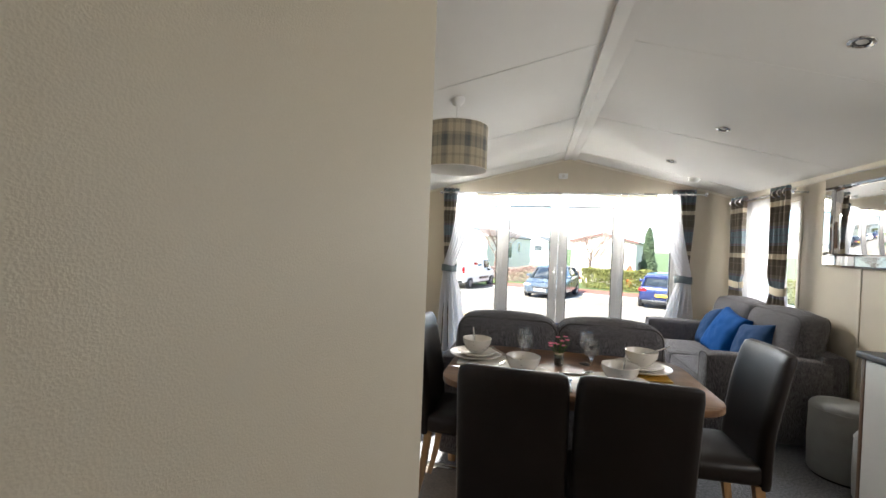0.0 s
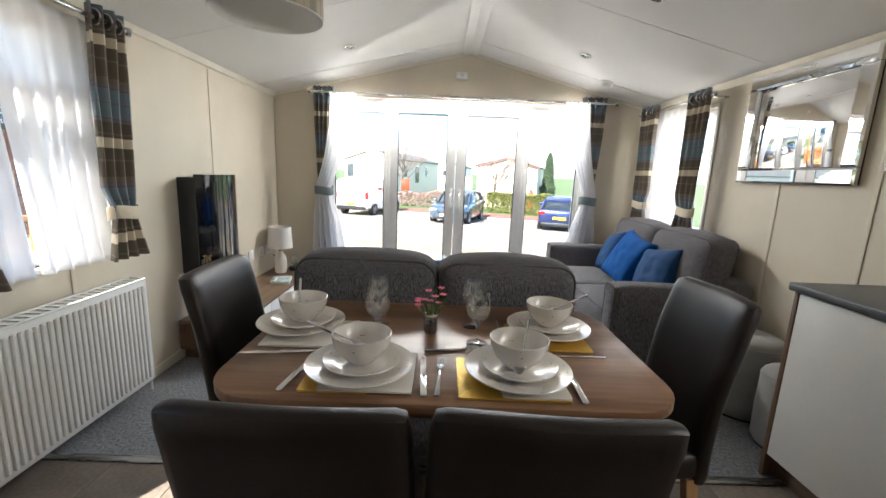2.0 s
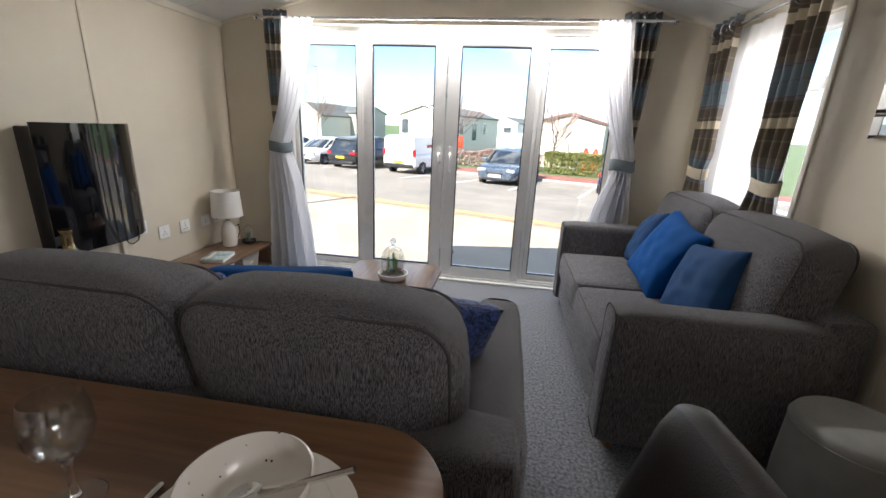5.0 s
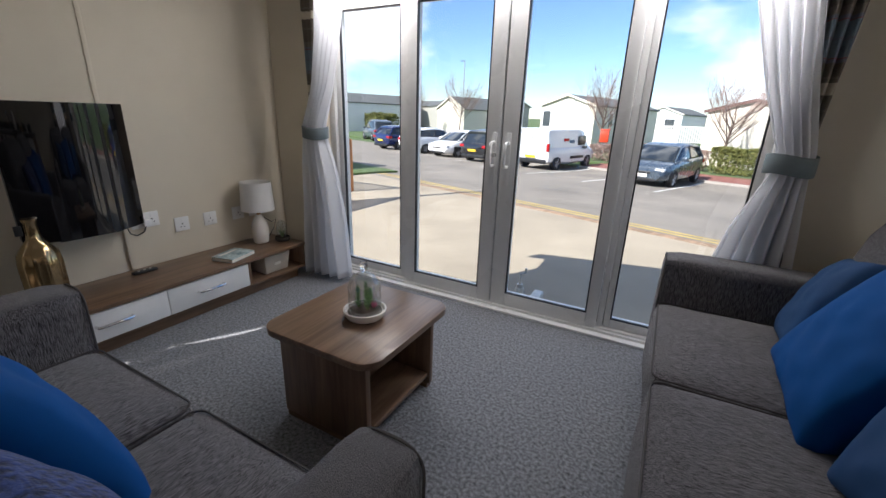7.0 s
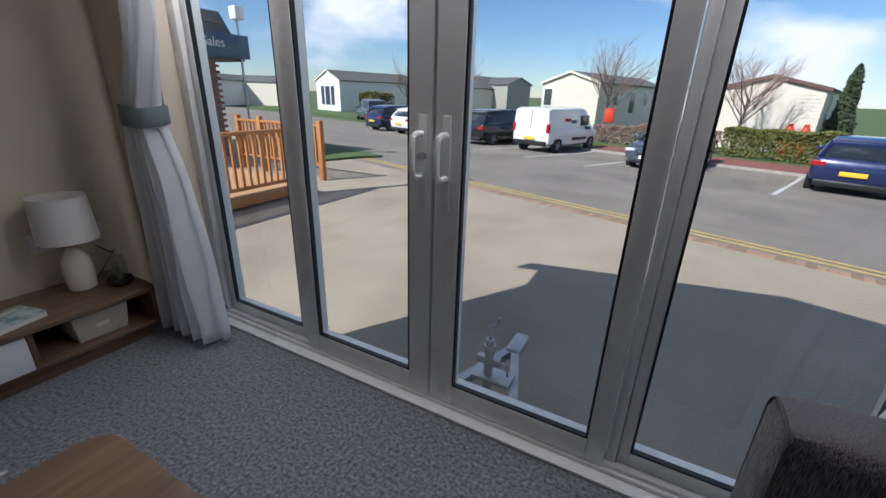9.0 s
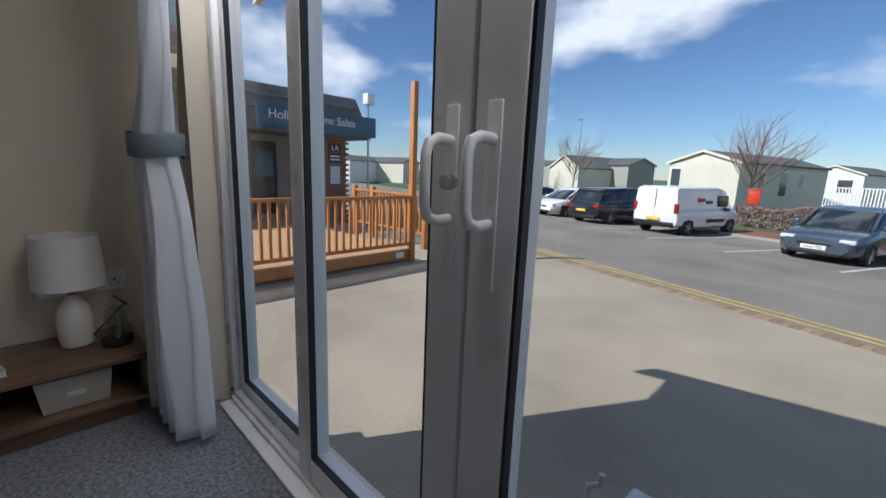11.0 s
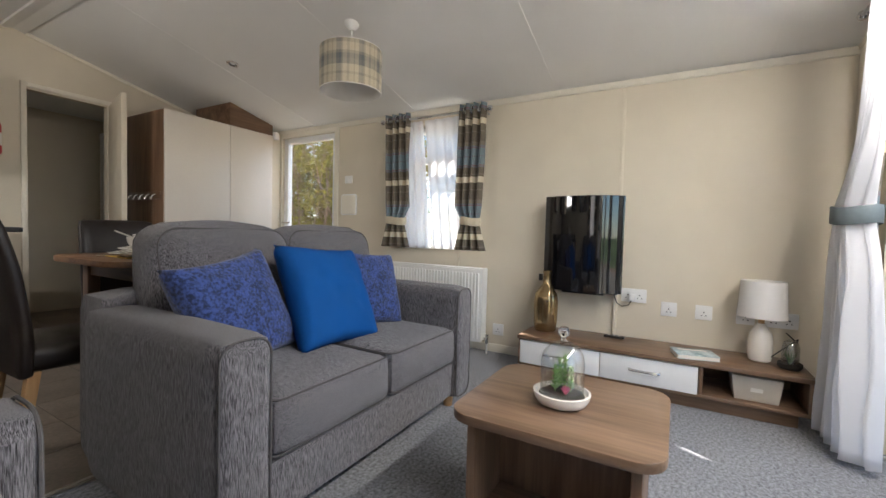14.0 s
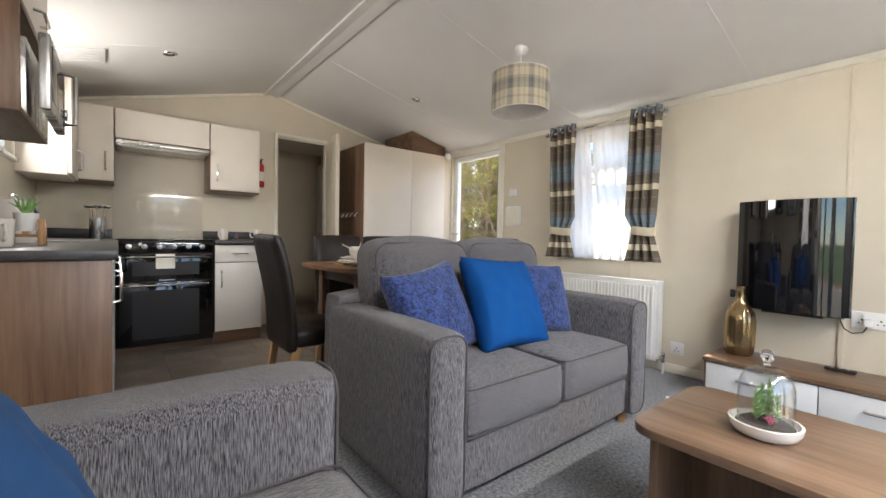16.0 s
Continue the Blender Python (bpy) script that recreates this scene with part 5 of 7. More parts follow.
def mug(x, y, z, turn=0):
    m = thing("mug", "plain white mug standing on the worktop", "mug", at=(x, y, z), turn=turn, group="mugs on the worktop")
    part("cup", lathe_bm([(0.0, 0.0), (0.028, 0.0), (0.033, 0.01), (0.038, 0.095), (0.035, 0.095), (0.030, 0.012), (0.0, 0.008)], seg=28), M_CERAMIC, m)
    part("handle", tube_bm([(0.035, 0, 0.075), (0.056, 0, 0.072), (0.064, 0, 0.05), (0.055, 0, 0.028), (0.033, 0, 0.022)], 0.005, 8), M_CERAMIC, m)


mug(1.16, 0.52, WT, 40)
mug(0.885, 0.52, WT, -20)
mug(2.18, 2.42, WT, 110)
tray = thing("cork_mat", "small dark tray with a jar on the worktop", "tray")
part("plate", box_bm(0.96, 1.09, 0.44, 0.56, WT, WT + 0.008, 0.003), M_WOODX, tray)
part("jar", lathe_bm([(0.0, 0.0), (0.02, 0.0), (0.022, 0.03), (0.014, 0.045), (0.0, 0.046)], (1.05, 0.50, WT + 0.008), 18), M_BLACK, tray)
pot = thing("utensil_pot", "steel pot full of kitchen utensils", "utensil pot", at=(1.985, 0.50, WT))
part("pot", lathe_bm([(0.0, 0.0), (0.048, 0.0), (0.05, 0.004), (0.05, 0.15), (0.047, 0.15), (0.047, 0.006), (0.0, 0.006)], seg=28), M_STEEL, pot)
for k in range(5):
    a = 2.4 * k
    dx, dy = 0.05 * math.cos(a), 0.05 * math.sin(a)
    u = part("utensil", tube_bm([(0.4 * dx, 0.4 * dy, 0.01), (dx, dy, 0.22)], 0.004, 6), M_CHROME, pot)
    part("head", lathe_bm([(0.0, -0.012), (0.016, -0.01), (0.026, 0.0), (0.027, 0.012), (0.024, 0.012), (0.014, -0.004), (0.0, -0.006)], (dx * 1.05, dy * 1.05, 0.235), 16), M_CHROME, u)
kt = thing("kettle", "cream jug kettle on the worktop", "kettle", at=(2.235, 1.80, WT))
part("body", lathe_bm([(0.0, 0.0), (0.07, 0.0), (0.075, 0.02), (0.068, 0.12), (0.052, 0.19), (0.0, 0.20)], seg=30), M_CERAMIC, kt)
part("handle", tube_bm([(0.05, 0, 0.18), (0.10, 0, 0.17), (0.11, 0, 0.12), (0.095, 0, 0.06), (0.07, 0, 0.05)], 0.009, 8), M_BLACK, kt)
part("lid_knob", lathe_bm([(0.0, 0.0), (0.012, 0.0), (0.015, 0.012), (0.0, 0.02)], (0, 0, 0.198), 16), M_CHROME, kt)
ps = thing("plant_stand", "small potted succulent on a wooden stand", "plant", at=(2.15, 2.16, WT))
for dx, dy in ((-0.045, -0.045), (0.045, -0.045), (-0.045, 0.045), (0.045, 0.045)):
    part("leg", box_bm(dx - 0.008, dx + 0.008, dy - 0.008, dy + 0.008, 0.0, 0.10, 0.002), M_OAK, ps)
part("cross_bar", box_bm(-0.045, 0.045, -0.008, 0.008, 0.03, 0.042, 0.002), M_OAK, ps)
part("cross_bar", box_bm(-0.007, 0.007, -0.045, 0.045, 0.0425, 0.054, 0.002), M_OAK, ps)
part("pot", lathe_bm([(0.0, 0.0), (0.03, 0.0), (0.038, 0.07), (0.034, 0.07), (0.0, 0.06)], (0, 0, 0.054), 24), M_WHITE, ps)
lv = None
for k in range(16):
    a, t = 2.4 * k, 0.3 + 0.04 * k
    lv = tube_bm([(0, 0, 0.115), (0.02 * math.cos(a), 0.02 * math.sin(a), 0.145), (0.05 * math.cos(a) * (1.3 - t), 0.05 * math.sin(a) * (1.3 - t), 0.15 + 0.05 * t)], 0.008, 5, lv, 0.001)
part("leaves", lv, M_SUCC, ps)

# ---- wardrobe ----
wd = thing("wardrobe", "tall cupboard with two cream doors and walnut sides", "wardrobe")
part("body", box_bm(-1.0, -0.004, YB + 0.005, 0.828, 0.06, 1.817, 0.002), M_WOODZ, wd)
part("plinth", box_bm(-1.0, -0.01, YB + 0.005, 0.78, 0.0, 0.06), M_WOODX, wd)
for a, b in ((-0.998, -0.556), (-0.552, -0.006)):
    d = part("door", box_bm(a, b, 0.828, 0.848, 0.07, 1.815, 0.002), M_CREAMDOOR, wd)
    bow_handle(((-0.515 if b > -0.1 else -0.59), 0.848, 0.72), ((-0.515 if b > -0.1 else -0.59), 0.848, 0.86), (0, 0.026, 0), d)
tb2 = thing("top_box", "walnut boiler casing above the wardrobe up to the ceiling", "cupboard")
part("casing", prism_bm([(-1.0, 1.8175), (-0.55, 1.8175), (-0.55, slope_z(-0.55) - 0.004), (-1.0, slope_z(-1.0) - 0.004)], 0.30, 0.846, "y", 0.002), M_WOODX, tb2)
solid("filler_panel", box_bm(XL + 0.013, -1.001, YB + 0.005, 0.80, 0.0, EAVE - 0.04), M_WALL, "cream filler panel beside the wardrobe", "panel", smooth=False)
hk = thing("coat_rack", "row of chrome coat hooks on a walnut board", "coat hooks")
part("board", box_bm(-0.004, 0.010, 0.30, 0.80, 1.10, 1.16, 0.003), M_WOODY, hk)
for k in range(5):
    y = 0.36 + 0.095 * k
    part("hook", tube_bm([(0.010, y, 1.14), (0.035, y, 1.125), (0.045, y, 1.10), (0.055, y, 1.115)], 0.005, 6), M_CHROME, hk)

# ---- table laid for four ----
TZ = 0.7465


def speckled(name, base):
    m = mat(name, base, 0.2, vary=0.02)
    nt = m.node_tree
    p = nt.nodes["Principled BSDF"]
    src = p.inputs["Base Color"].links[0].from_socket
    co = nt.nodes.new("ShaderNodeTexCoord")
    vo = nt.nodes.new("ShaderNodeTexVoronoi")
    vo.inputs["Scale"].default_value = 70
    nt.links.new(co.outputs["Object"], vo.inputs["Vector"])
    lt = nt.nodes.new("ShaderNodeMath")
    lt.operation = "LESS_THAN"
    lt.inputs[1].default_value = 0.13
    nt.links.new(vo.outputs["Distance"], lt.inputs[0])
    n = nt.nodes.new("ShaderNodeTexNoise")
    n.inputs["Scale"].default_value = 30
    nt.links.new(co.outputs["Object"], n.inputs["Vector"])
    gt = nt.nodes.new("ShaderNodeMath")
    gt.operation = "GREATER_THAN"
    gt.inputs[1].default_value = 0.52
    nt.links.new(n.outputs["Fac"], gt.inputs[0])
    ml = nt.nodes.new("ShaderNodeMath")
    ml.operation = "MULTIPLY"
    nt.links.new(lt.outputs[0], ml.inputs[0])
    nt.links.new(gt.outputs[0], ml.inputs[1])
    mx = nt.nodes.new("ShaderNodeMixRGB")
    mx.inputs[2].default_value = (0.10, 0.07, 0.05, 1)
    nt.links.new(ml.outputs[0], mx.inputs[0])
    nt.links.new(src, mx.inputs[1])
    nt.links.new(mx.outputs["Color"], p.inputs["Base Color"])
    return m


M_SPECK = speckled("speckled stoneware", (0.74, 0.70, 0.64))


def plate_bm(r):
    return lathe_bm([(0.0, 0.002), (r * 0.62, 0.002), (r * 0.66, 0.0), (r * 0.70, 0.003), (r * 0.97, 0.014), (r, 0.017), (r * 0.99, 0.019), (r * 0.70, 0.009), (r * 0.6, 0.006), (0.0, 0.006)], seg=48)


def place_setting(x, y, mats):
    z = TZ
    for k, (mx_, my_, w, d, a, m, lab) in enumerate(mats):
        c = solid("place_mat", prism_bm(rounded(-w / 2, w / 2, -d / 2, d / 2, 0.004, 2), 0.0, 0.004, "z"), m, lab, "place mat", smooth=False)
        c.matrix_basis = pose(mx_, my_, z + 0.0042 * k, 0, 0, a)
    z += 0.0042 * len(mats)
    p = solid("dinner_plate", plate_bm(0.128), M_SPECK, "large cream speckled stoneware dinner plate", "plate", group="dinner plates")
    p.location = (x, y, z)
    p = solid("side_plate", plate_bm(0.092), M_SPECK, "smaller cream speckled stoneware plate on the dinner plate", "plate", group="side plates")
    p.location = (x + 0.004, y + 0.005, z + 0.007)
    b = solid("bowl", lathe_bm([(0.0, 0.003), (0.030, 0.0), (0.034, 0.004), (0.055, 0.024), (0.067, 0.048), (0.071, 0.070), (0.0685, 0.071), (0.063, 0.048), (0.050, 0.026), (0.025, 0.010), (0.0, 0.008)], seg=48), M_SPECK, "cream speckled stoneware bowl on two plates", "bowl", group="bowls")
    b.location = (x + 0.002, y + 0.012, z + 0.0145)
    return z


WHITE_MAT, GOLD_MAT = "white card place mat under the plates", "shiny gold place mat under the plates"
place_setting(0.289, 2.08, [(0.247, 2.067, 0.15, 0.18, 0, M_GOLD, GOLD_MAT), (0.317, 2.074, 0.205, 0.195, 0, M_PAPER, WHITE_MAT)])
place_setting(0.666, 2.084, [(0.644, 2.068, 0.245, 0.193, 0, M_GOLD, GOLD_MAT), (0.692, 2.052, 0.15, 0.155, 0, M_PAPER, WHITE_MAT)])
place_setting(0.06, 2.347, [(0.102, 2.294, 0.225, 0.195, 2, M_PAPER, WHITE_MAT)])
place_setting(0.815, 2.382, [(0.795, 2.327, 0.222, 0.19, 0, M_GOLD, GOLD_MAT)])


def wine_glass(x, y):
    g = thing("wine_glass", "clear stemmed wine glass on the table", "glass", at=(x, y, TZ), group="wine glasses")
    part("bowl", lathe_bm([(0.0, 0.066), (0.012, 0.068), (0.028, 0.082), (0.0355, 0.105), (0.0335, 0.128), (0.029, 0.150), (0.0278, 0.150), (0.0322, 0.127), (0.034, 0.105), (0.0268, 0.084), (0.011, 0.071), (0.0, 0.069)], seg=32), M_THIN, g)
    part("stem", lathe_bm([(0.0, 0.0065), (0.006, 0.007), (0.0045, 0.018), (0.0042, 0.045), (0.006, 0.060), (0.009, 0.0655), (0.0, 0.0655)], seg=20), M_GLASS, g)
    part("foot", lathe_bm([(0.0, 0.0), (0.030, 0.0), (0.031, 0.0015), (0.012, 0.0045), (0.0, 0.006)], seg=32), M_GLASS, g)


for x, y in ((0.30, 2.269), (0.285, 2.386), (0.583, 2.265), (0.577, 2.40)):
    wine_glass(x, y)

fv = thing("flower_vase", "small glass jar of pink flowers tied with twine", "vase", at=(0.449, 2.336, TZ))
part("jar", lathe_bm([(0.0, 0.0), (0.020, 0.0), (0.022, 0.003), (0.022, 0.045), (0.018, 0.052), (0.018, 0.062), (0.0165, 0.062), (0.0165, 0.051), (0.0205, 0.044), (0.0205, 0.004), (0.0, 0.003)], seg=28), M_THIN, fv)
part("pebbles", lathe_bm([(0.0, 0.004), (0.019, 0.004), (0.019, 0.038), (0.0, 0.040)], seg=18), M_EARTH, fv, "dark filling")
pts = [(0.019 * math.cos(a), 0.019 * math.sin(a), 0.053 + 0.002 * (a / 6.3)) for a in [2 * math.pi * i / 16 for i in range(49)]]
part("twine", tube_bm(pts, 0.0013, 5), M_TIECREAM, fv)
st = pt = None
rnd = random.Random(4)
for k in range(15):
    a, rr, h = 2.4 * k, 0.012 + 0.038 * rnd.random(), 0.085 + 0.05 * rnd.random()
    tip = (rr * math.cos(a), rr * math.sin(a), h)
    st = tube_bm([(0.006 * math.cos(a), 0.006 * math.sin(a), 0.03), (0.45 * tip[0], 0.45 * tip[1], 0.62 * h), tip], 0.0011, 5, st)
    if k % 3 == 2:
        st = tube_bm([(0.5 * tip[0], 0.5 * tip[1], 0.6 * h), (1.1 * tip[0], 1.1 * tip[1], 0.8 * h), (1.25 * tip[0], 1.25 * tip[1], 1.05 * h)], 0.003, 4, st, 0.0004)
        continue
    for q in range(5):
        f = 2 * math.pi * q / 5 + k
        c = Vector(tip)
        e1 = Vector((math.cos(f), math.sin(f), 0.35)) * 0.0105
        e2 = Vector((-math.sin(f), math.cos(f), 0.1)) * 0.006
        bb = bmesh.new()
        vs = [bb.verts.new(v) for v in (c, c + 0.6 * e1 + e2, c + e1 + 0.5 * e2 + Vector((0, 0, 0.002)), c + e1 - 0.5 * e2, c + 0.6 * e1 - e2)]
        bb.faces.new(vs)
        ext = bmesh.ops.extrude_face_region(bb, geom=bb.faces[:])
        bmesh.ops.translate(bb, verts=[v for v in ext["geom"] if isinstance(v, bmesh.types.BMVert)], vec=(0, 0, 0.0008))
        pt = join(pt, bb)
part("stems", st, M_STEM, fv)
part("blossoms", pt, M_PINK, fv, "small pink blossoms", smooth=False)


def knife(x, y, a):
    k = thing("table_knife", "steel table knife lying beside a plate", "cutlery", at=(x, y, TZ), turn=a, group="knives")
    part("blade", prism_bm([(-0.006, 0.0), (0.006, 0.0), (0.0085, 0.06), (0.006, 0.098), (-0.001, 0.106), (-0.006, 0.09)], 0.0008, 0.0025, "z"), M_CHROME, k)
    part("handle", prism_bm(rounded(-0.0075, 0.0075, -0.092, 0.001, 0.005, 3), 0.0, 0.006, "z", 0.0015), M_CHROME, k)


def fork(x, y, a):
    f = thing("table_fork", "steel table fork lying beside a plate", "cutlery", at=(x, y, TZ), turn=a, group="forks")
    part("handle", prism_bm([(-0.0065, -0.09), (0.0065, -0.09), (0.003, 0.0), (0.0035, 0.035), (-0.0035, 0.035), (-0.003, 0.0)], 0.0, 0.004, "z", 0.001), M_CHROME, f)
    part("head", prism_bm([(-0.004, 0.034), (0.004, 0.034), (0.010, 0.050), (0.010, 0.058), (-0.010, 0.058), (-0.010, 0.050)], 0.001, 0.004, "z", 0.0008), M_CHROME, f)
    for t in (-0.0085, -0.0028, 0.0028, 0.0085):
        part("tine", prism_bm([(t - 0.0014, 0.057), (t + 0.0014, 0.057), (t + 0.0008, 0.092), (t - 0.0008, 0.092)], 0.0015, 0.0035, "z"), M_CHROME, f)


def spoon(m, label="steel spoon resting in a bowl"):
    s = thing("spoon", label, "cutlery", group="spoons")
    s.matrix_basis = m
    part("handle", tube_bm([(0, -0.085, 0.004), (0, -0.04, 0.003), (0, 0.01, 0.002), (0, 0.03, 0.004)], 0.0038, 6), M_CHROME, s)
    hb = lathe_bm([(0.0, -0.004), (0.009, -0.002), (0.015, 0.003), (0.0135, 0.004), (0.008, 0.0), (0.0, -0.002)], seg=20)
    for v in hb.verts:
        v.co = Vector((v.co.x * 0.9, v.co.y * 1.45 + 0.048, v.co.z + 0.005))
    part("bowl", hb, M_CHROME, s)


knife(0.441, 2.062, 3)
knife(0.796, 2.057, -2)
knife(0.067, 2.16, 97)
knife(0.148, 2.064, -8)
fork(0.479, 2.067, -3)
fork(0.837, 2.199, 92)
fork(0.252, 2.197, 60)
spoon(pose(0.207, 2.322, TZ, 0, 0, -15), "steel spoon lying on the table")
spoon(pose(0.659, 2.352, TZ, 0, 0, 178), "steel spoon lying on the table")
spoon(pose(0.522, 2.212, TZ, 0, 0, -80), "steel spoon lying on the table")
spoon(pose(0.677, 2.087, TZ + 0.066, -38, 0, 160))
spoon(pose(0.237, 2.092, TZ + 0.078, -22, 0, 265))
spoon(pose(0.05, 2.357, TZ + 0.070, -40, 0, 195))
spoon(pose(0.86, 2.397, TZ + 0.080, -22, 0, 95))

# ---- on the bench and the coffee table ----
gv = thing("bottle_vase", "tall gold mirrored-glass bottle vase on the bench", "vase", at=(-0.985, 3.665, 0.2585))
prof = [(0.0, 0.0), (0.062, 0.0), (0.070, 0.010), (0.076, 0.06), (0.078, 0.20), (0.072, 0.245), (0.045, 0.285), (0.026, 0.31), (0.023, 0.34), (0.022, 0.385), (0.027, 0.392), (0.027, 0.40), (0.019, 0.40), (0.0, 0.395)]
vb = lathe_bm(prof, seg=48)
for v in vb.verts:
    rr = math.hypot(v.co.x, v.co.y)
    if rr > 0.03 and 0.02 < v.co.z < 0.28:
        f = 1 + 0.03 * math.cos(12 * math.atan2(v.co.y, v.co.x))
        v.co.x, v.co.y = v.co.x * f, v.co.y * f
part("bottle", vb, M_GOLDGLASS, gv)
part("swing_tag", box_bm(-0.006, 0.0, -0.055, -0.028, 0.33, 0.375, 0.001), M_BLACK, gv, "dark swing tag")

tl = thing("table_lamp", "white ceramic table lamp with its shade still wrapped", "lamp", at=(-0.985, 4.815, 0.2585))
part("base", lathe_bm([(0.0, 0.0), (0.042, 0.0), (0.050, 0.008), (0.055, 0.05), (0.055, 0.11), (0.048, 0.15), (0.026, 0.185), (0.018, 0.20), (0.0, 0.20)], seg=36), M_CERAMIC, tl, "glazed white ceramic base")
part("neck", cyl_bm((0, 0, 0.20), 0.014, 0.03, "z", 16), M_OAK, tl)
part("shade", shade_bm(0.108, 0.19, 0.098), M_SHADEIN, tl, "white fabric shade").location = (0, 0, 0.235)
wr = lathe_bm([(0.112, 0.23), (0.106, 0.33), (0.101, 0.43)], seg=64)
for v in wr.verts:
    a = math.atan2(v.co.y, v.co.x)
    f = 1 + 0.02 * noise.noise(Vector((a * 5, v.co.z * 18, 2))) + 0.01 * noise.noise(Vector((a * 13, v.co.z * 40, 7)))
    v.co.x, v.co.y = v.co.x * f, v.co.y * f
part("plastic_wrap", wr, pane_glass("clear film", (0.96, 0.96, 0.97)), tl, "crinkled clear film on the shade")
part("cable", tube_bm([(0.03, 0.03, 0.02), (0.02, 0.10, 0.09), (-0.03, 0.16, 0.13), (-0.09, 0.17, 0.10), (-0.13, 0.13, 0.14)], 0.003, 6), M_BLACK, tl)

bk = thing("book", "paperback with a sea picture on its cover", "book", at=(-0.865, 4.515, 0.2585), turn=14)
part("cover", box_bm(-0.075, 0.075, -0.10, 0.10, 0.021, 0.024, 0.0005), M_TEAL, bk, "sea-green picture cover")
part("pages", box_bm(-0.073, 0.073, -0.098, 0.098, 0.002, 0.021), M_PAPER, bk)
part("cover", box_bm(-0.075, 0.075, -0.10, 0.10, 0.0, 0.002), M_TEAL, bk)
part("title_bar", box_bm(-0.05, -0.03, -0.07, 0.07, 0.024, 0.0246), M_PAPER, bk)
bx = thing("storage_box", "cream linen storage box in the bench's open end", "box", at=(-0.90, 4.785, 0.0885))
b = box_bm(-0.09, 0.09, -0.09, 0.09, 0.0, 0.125, 0.004)
for v in b.verts:
    f = 1 + 0.16 * v.co.z / 0.125
    v.co.x, v.co.y = v.co.x * f, v.co.y * f
part("body", b, M_LINEN, bx)
part("label_plate", box_bm(0.095, 0.099, -0.025, 0.025, 0.05, 0.07, 0.001), M_PAPER, bx)
sd = thing("small_cloche", "small glass cloche with a dark plant on the bench", "cloche", at=(-0.90, 4.925, 0.2585))
part("tray", lathe_bm([(0.0, 0.0), (0.04, 0.0), (0.05, 0.012), (0.05, 0.03), (0.045, 0.03), (0.0, 0.02)], seg=28), M_EARTH, sd)
part("dome", lathe_bm([(0.036, 0.028), (0.036, 0.11), (0.028, 0.135), (0.01, 0.148), (0.0, 0.15), (0.0, 0.1485), (0.009, 0.146), (0.0268, 0.133), (0.0345, 0.109), (0.0345, 0.028)], seg=28), M_THIN, sd)
lv = None
for k in range(12):
    a = 2.4 * k
    lv = tube_bm([(0, 0, 0.022), (0.012 * math.cos(a), 0.012 * math.sin(a), 0.05), (0.026 * math.cos(a), 0.026 * math.sin(a), 0.07 + 0.002 * k)], 0.005, 5, lv, 0.0008)
part("leaves", lv, M_STEM, sd)

cl = thing("cloche", "glass cloche over a succulent in a white bowl", "cloche", at=(0.50, 4.127, 0.3952))
part("bowl", lathe_bm([(0.0, 0.0), (0.060, 0.0), (0.072, 0.006), (0.081, 0.022), (0.083, 0.036), (0.076, 0.037), (0.070, 0.024), (0.0, 0.022)], seg=44), M_CERAMIC, cl, "white ceramic bowl")
part("soil", lathe_bm([(0.0, 0.024), (0.05, 0.023), (0.066, 0.026), (0.045, 0.038), (0.0, 0.043)], seg=24), M_EARTH, cl, "dark moss")
part("dome", lathe_bm([(0.063, 0.028), (0.063, 0.125), (0.058, 0.148), (0.044, 0.170), (0.022, 0.183), (0.0, 0.186), (0.0, 0.184), (0.021, 0.181), (0.0425, 0.168), (0.0562, 0.147), (0.061, 0.125), (0.061, 0.028)], seg=44), M_THIN, cl)
part("knob", lathe_bm([(0.0, 0.186), (0.009, 0.187), (0.006, 0.195), (0.014, 0.203), (0.017, 0.214), (0.012, 0.226), (0.0, 0.230)], seg=24), M_GLASS, cl)
sg = rd2 = None
rnd = random.Random(9)
for cx, cy, h in ((0.0, 0.008, 0.105), (-0.022, -0.012, 0.085), (0.022, -0.014, 0.075), (0.006, 0.026, 0.07)):
    sg = tube_bm([(cx, cy, 0.035), (cx * 1.1, cy * 1.1, 0.035 + h)], 0.0022, 5, sg)
    for k in range(34):
        z, a = 0.045 + h * k / 36, 2.4 * k
        r = 0.015 * (1.05 - 0.6 * k / 34)
        sg = tube_bm([(cx, cy, z), (cx + 0.6 * r * math.cos(a), cy + 0.6 * r * math.sin(a), z + 0.004), (cx + r * math.cos(a), cy + r * math.sin(a), z + 0.009)], 0.0032, 5, sg, 0.0008)
part("succulent", sg, M_SUCC, cl, "pale green succulent")
for k in range(14):
    a = 2.4 * k
    rd2 = tube_bm([(0.03, 0.018, 0.04), (0.03 + 0.008 * math.cos(a), 0.018 + 0.008 * math.sin(a), 0.05), (0.03 + (0.017 - 0.0008 * k) * math.cos(a), 0.018 + (0.017 - 0.0008 * k) * math.sin(a), 0.052 + 0.001 * k)], 0.004, 5, rd2, 0.001)
part("rosette", rd2, M_PINK, cl, "dusky pink succulent rosette")


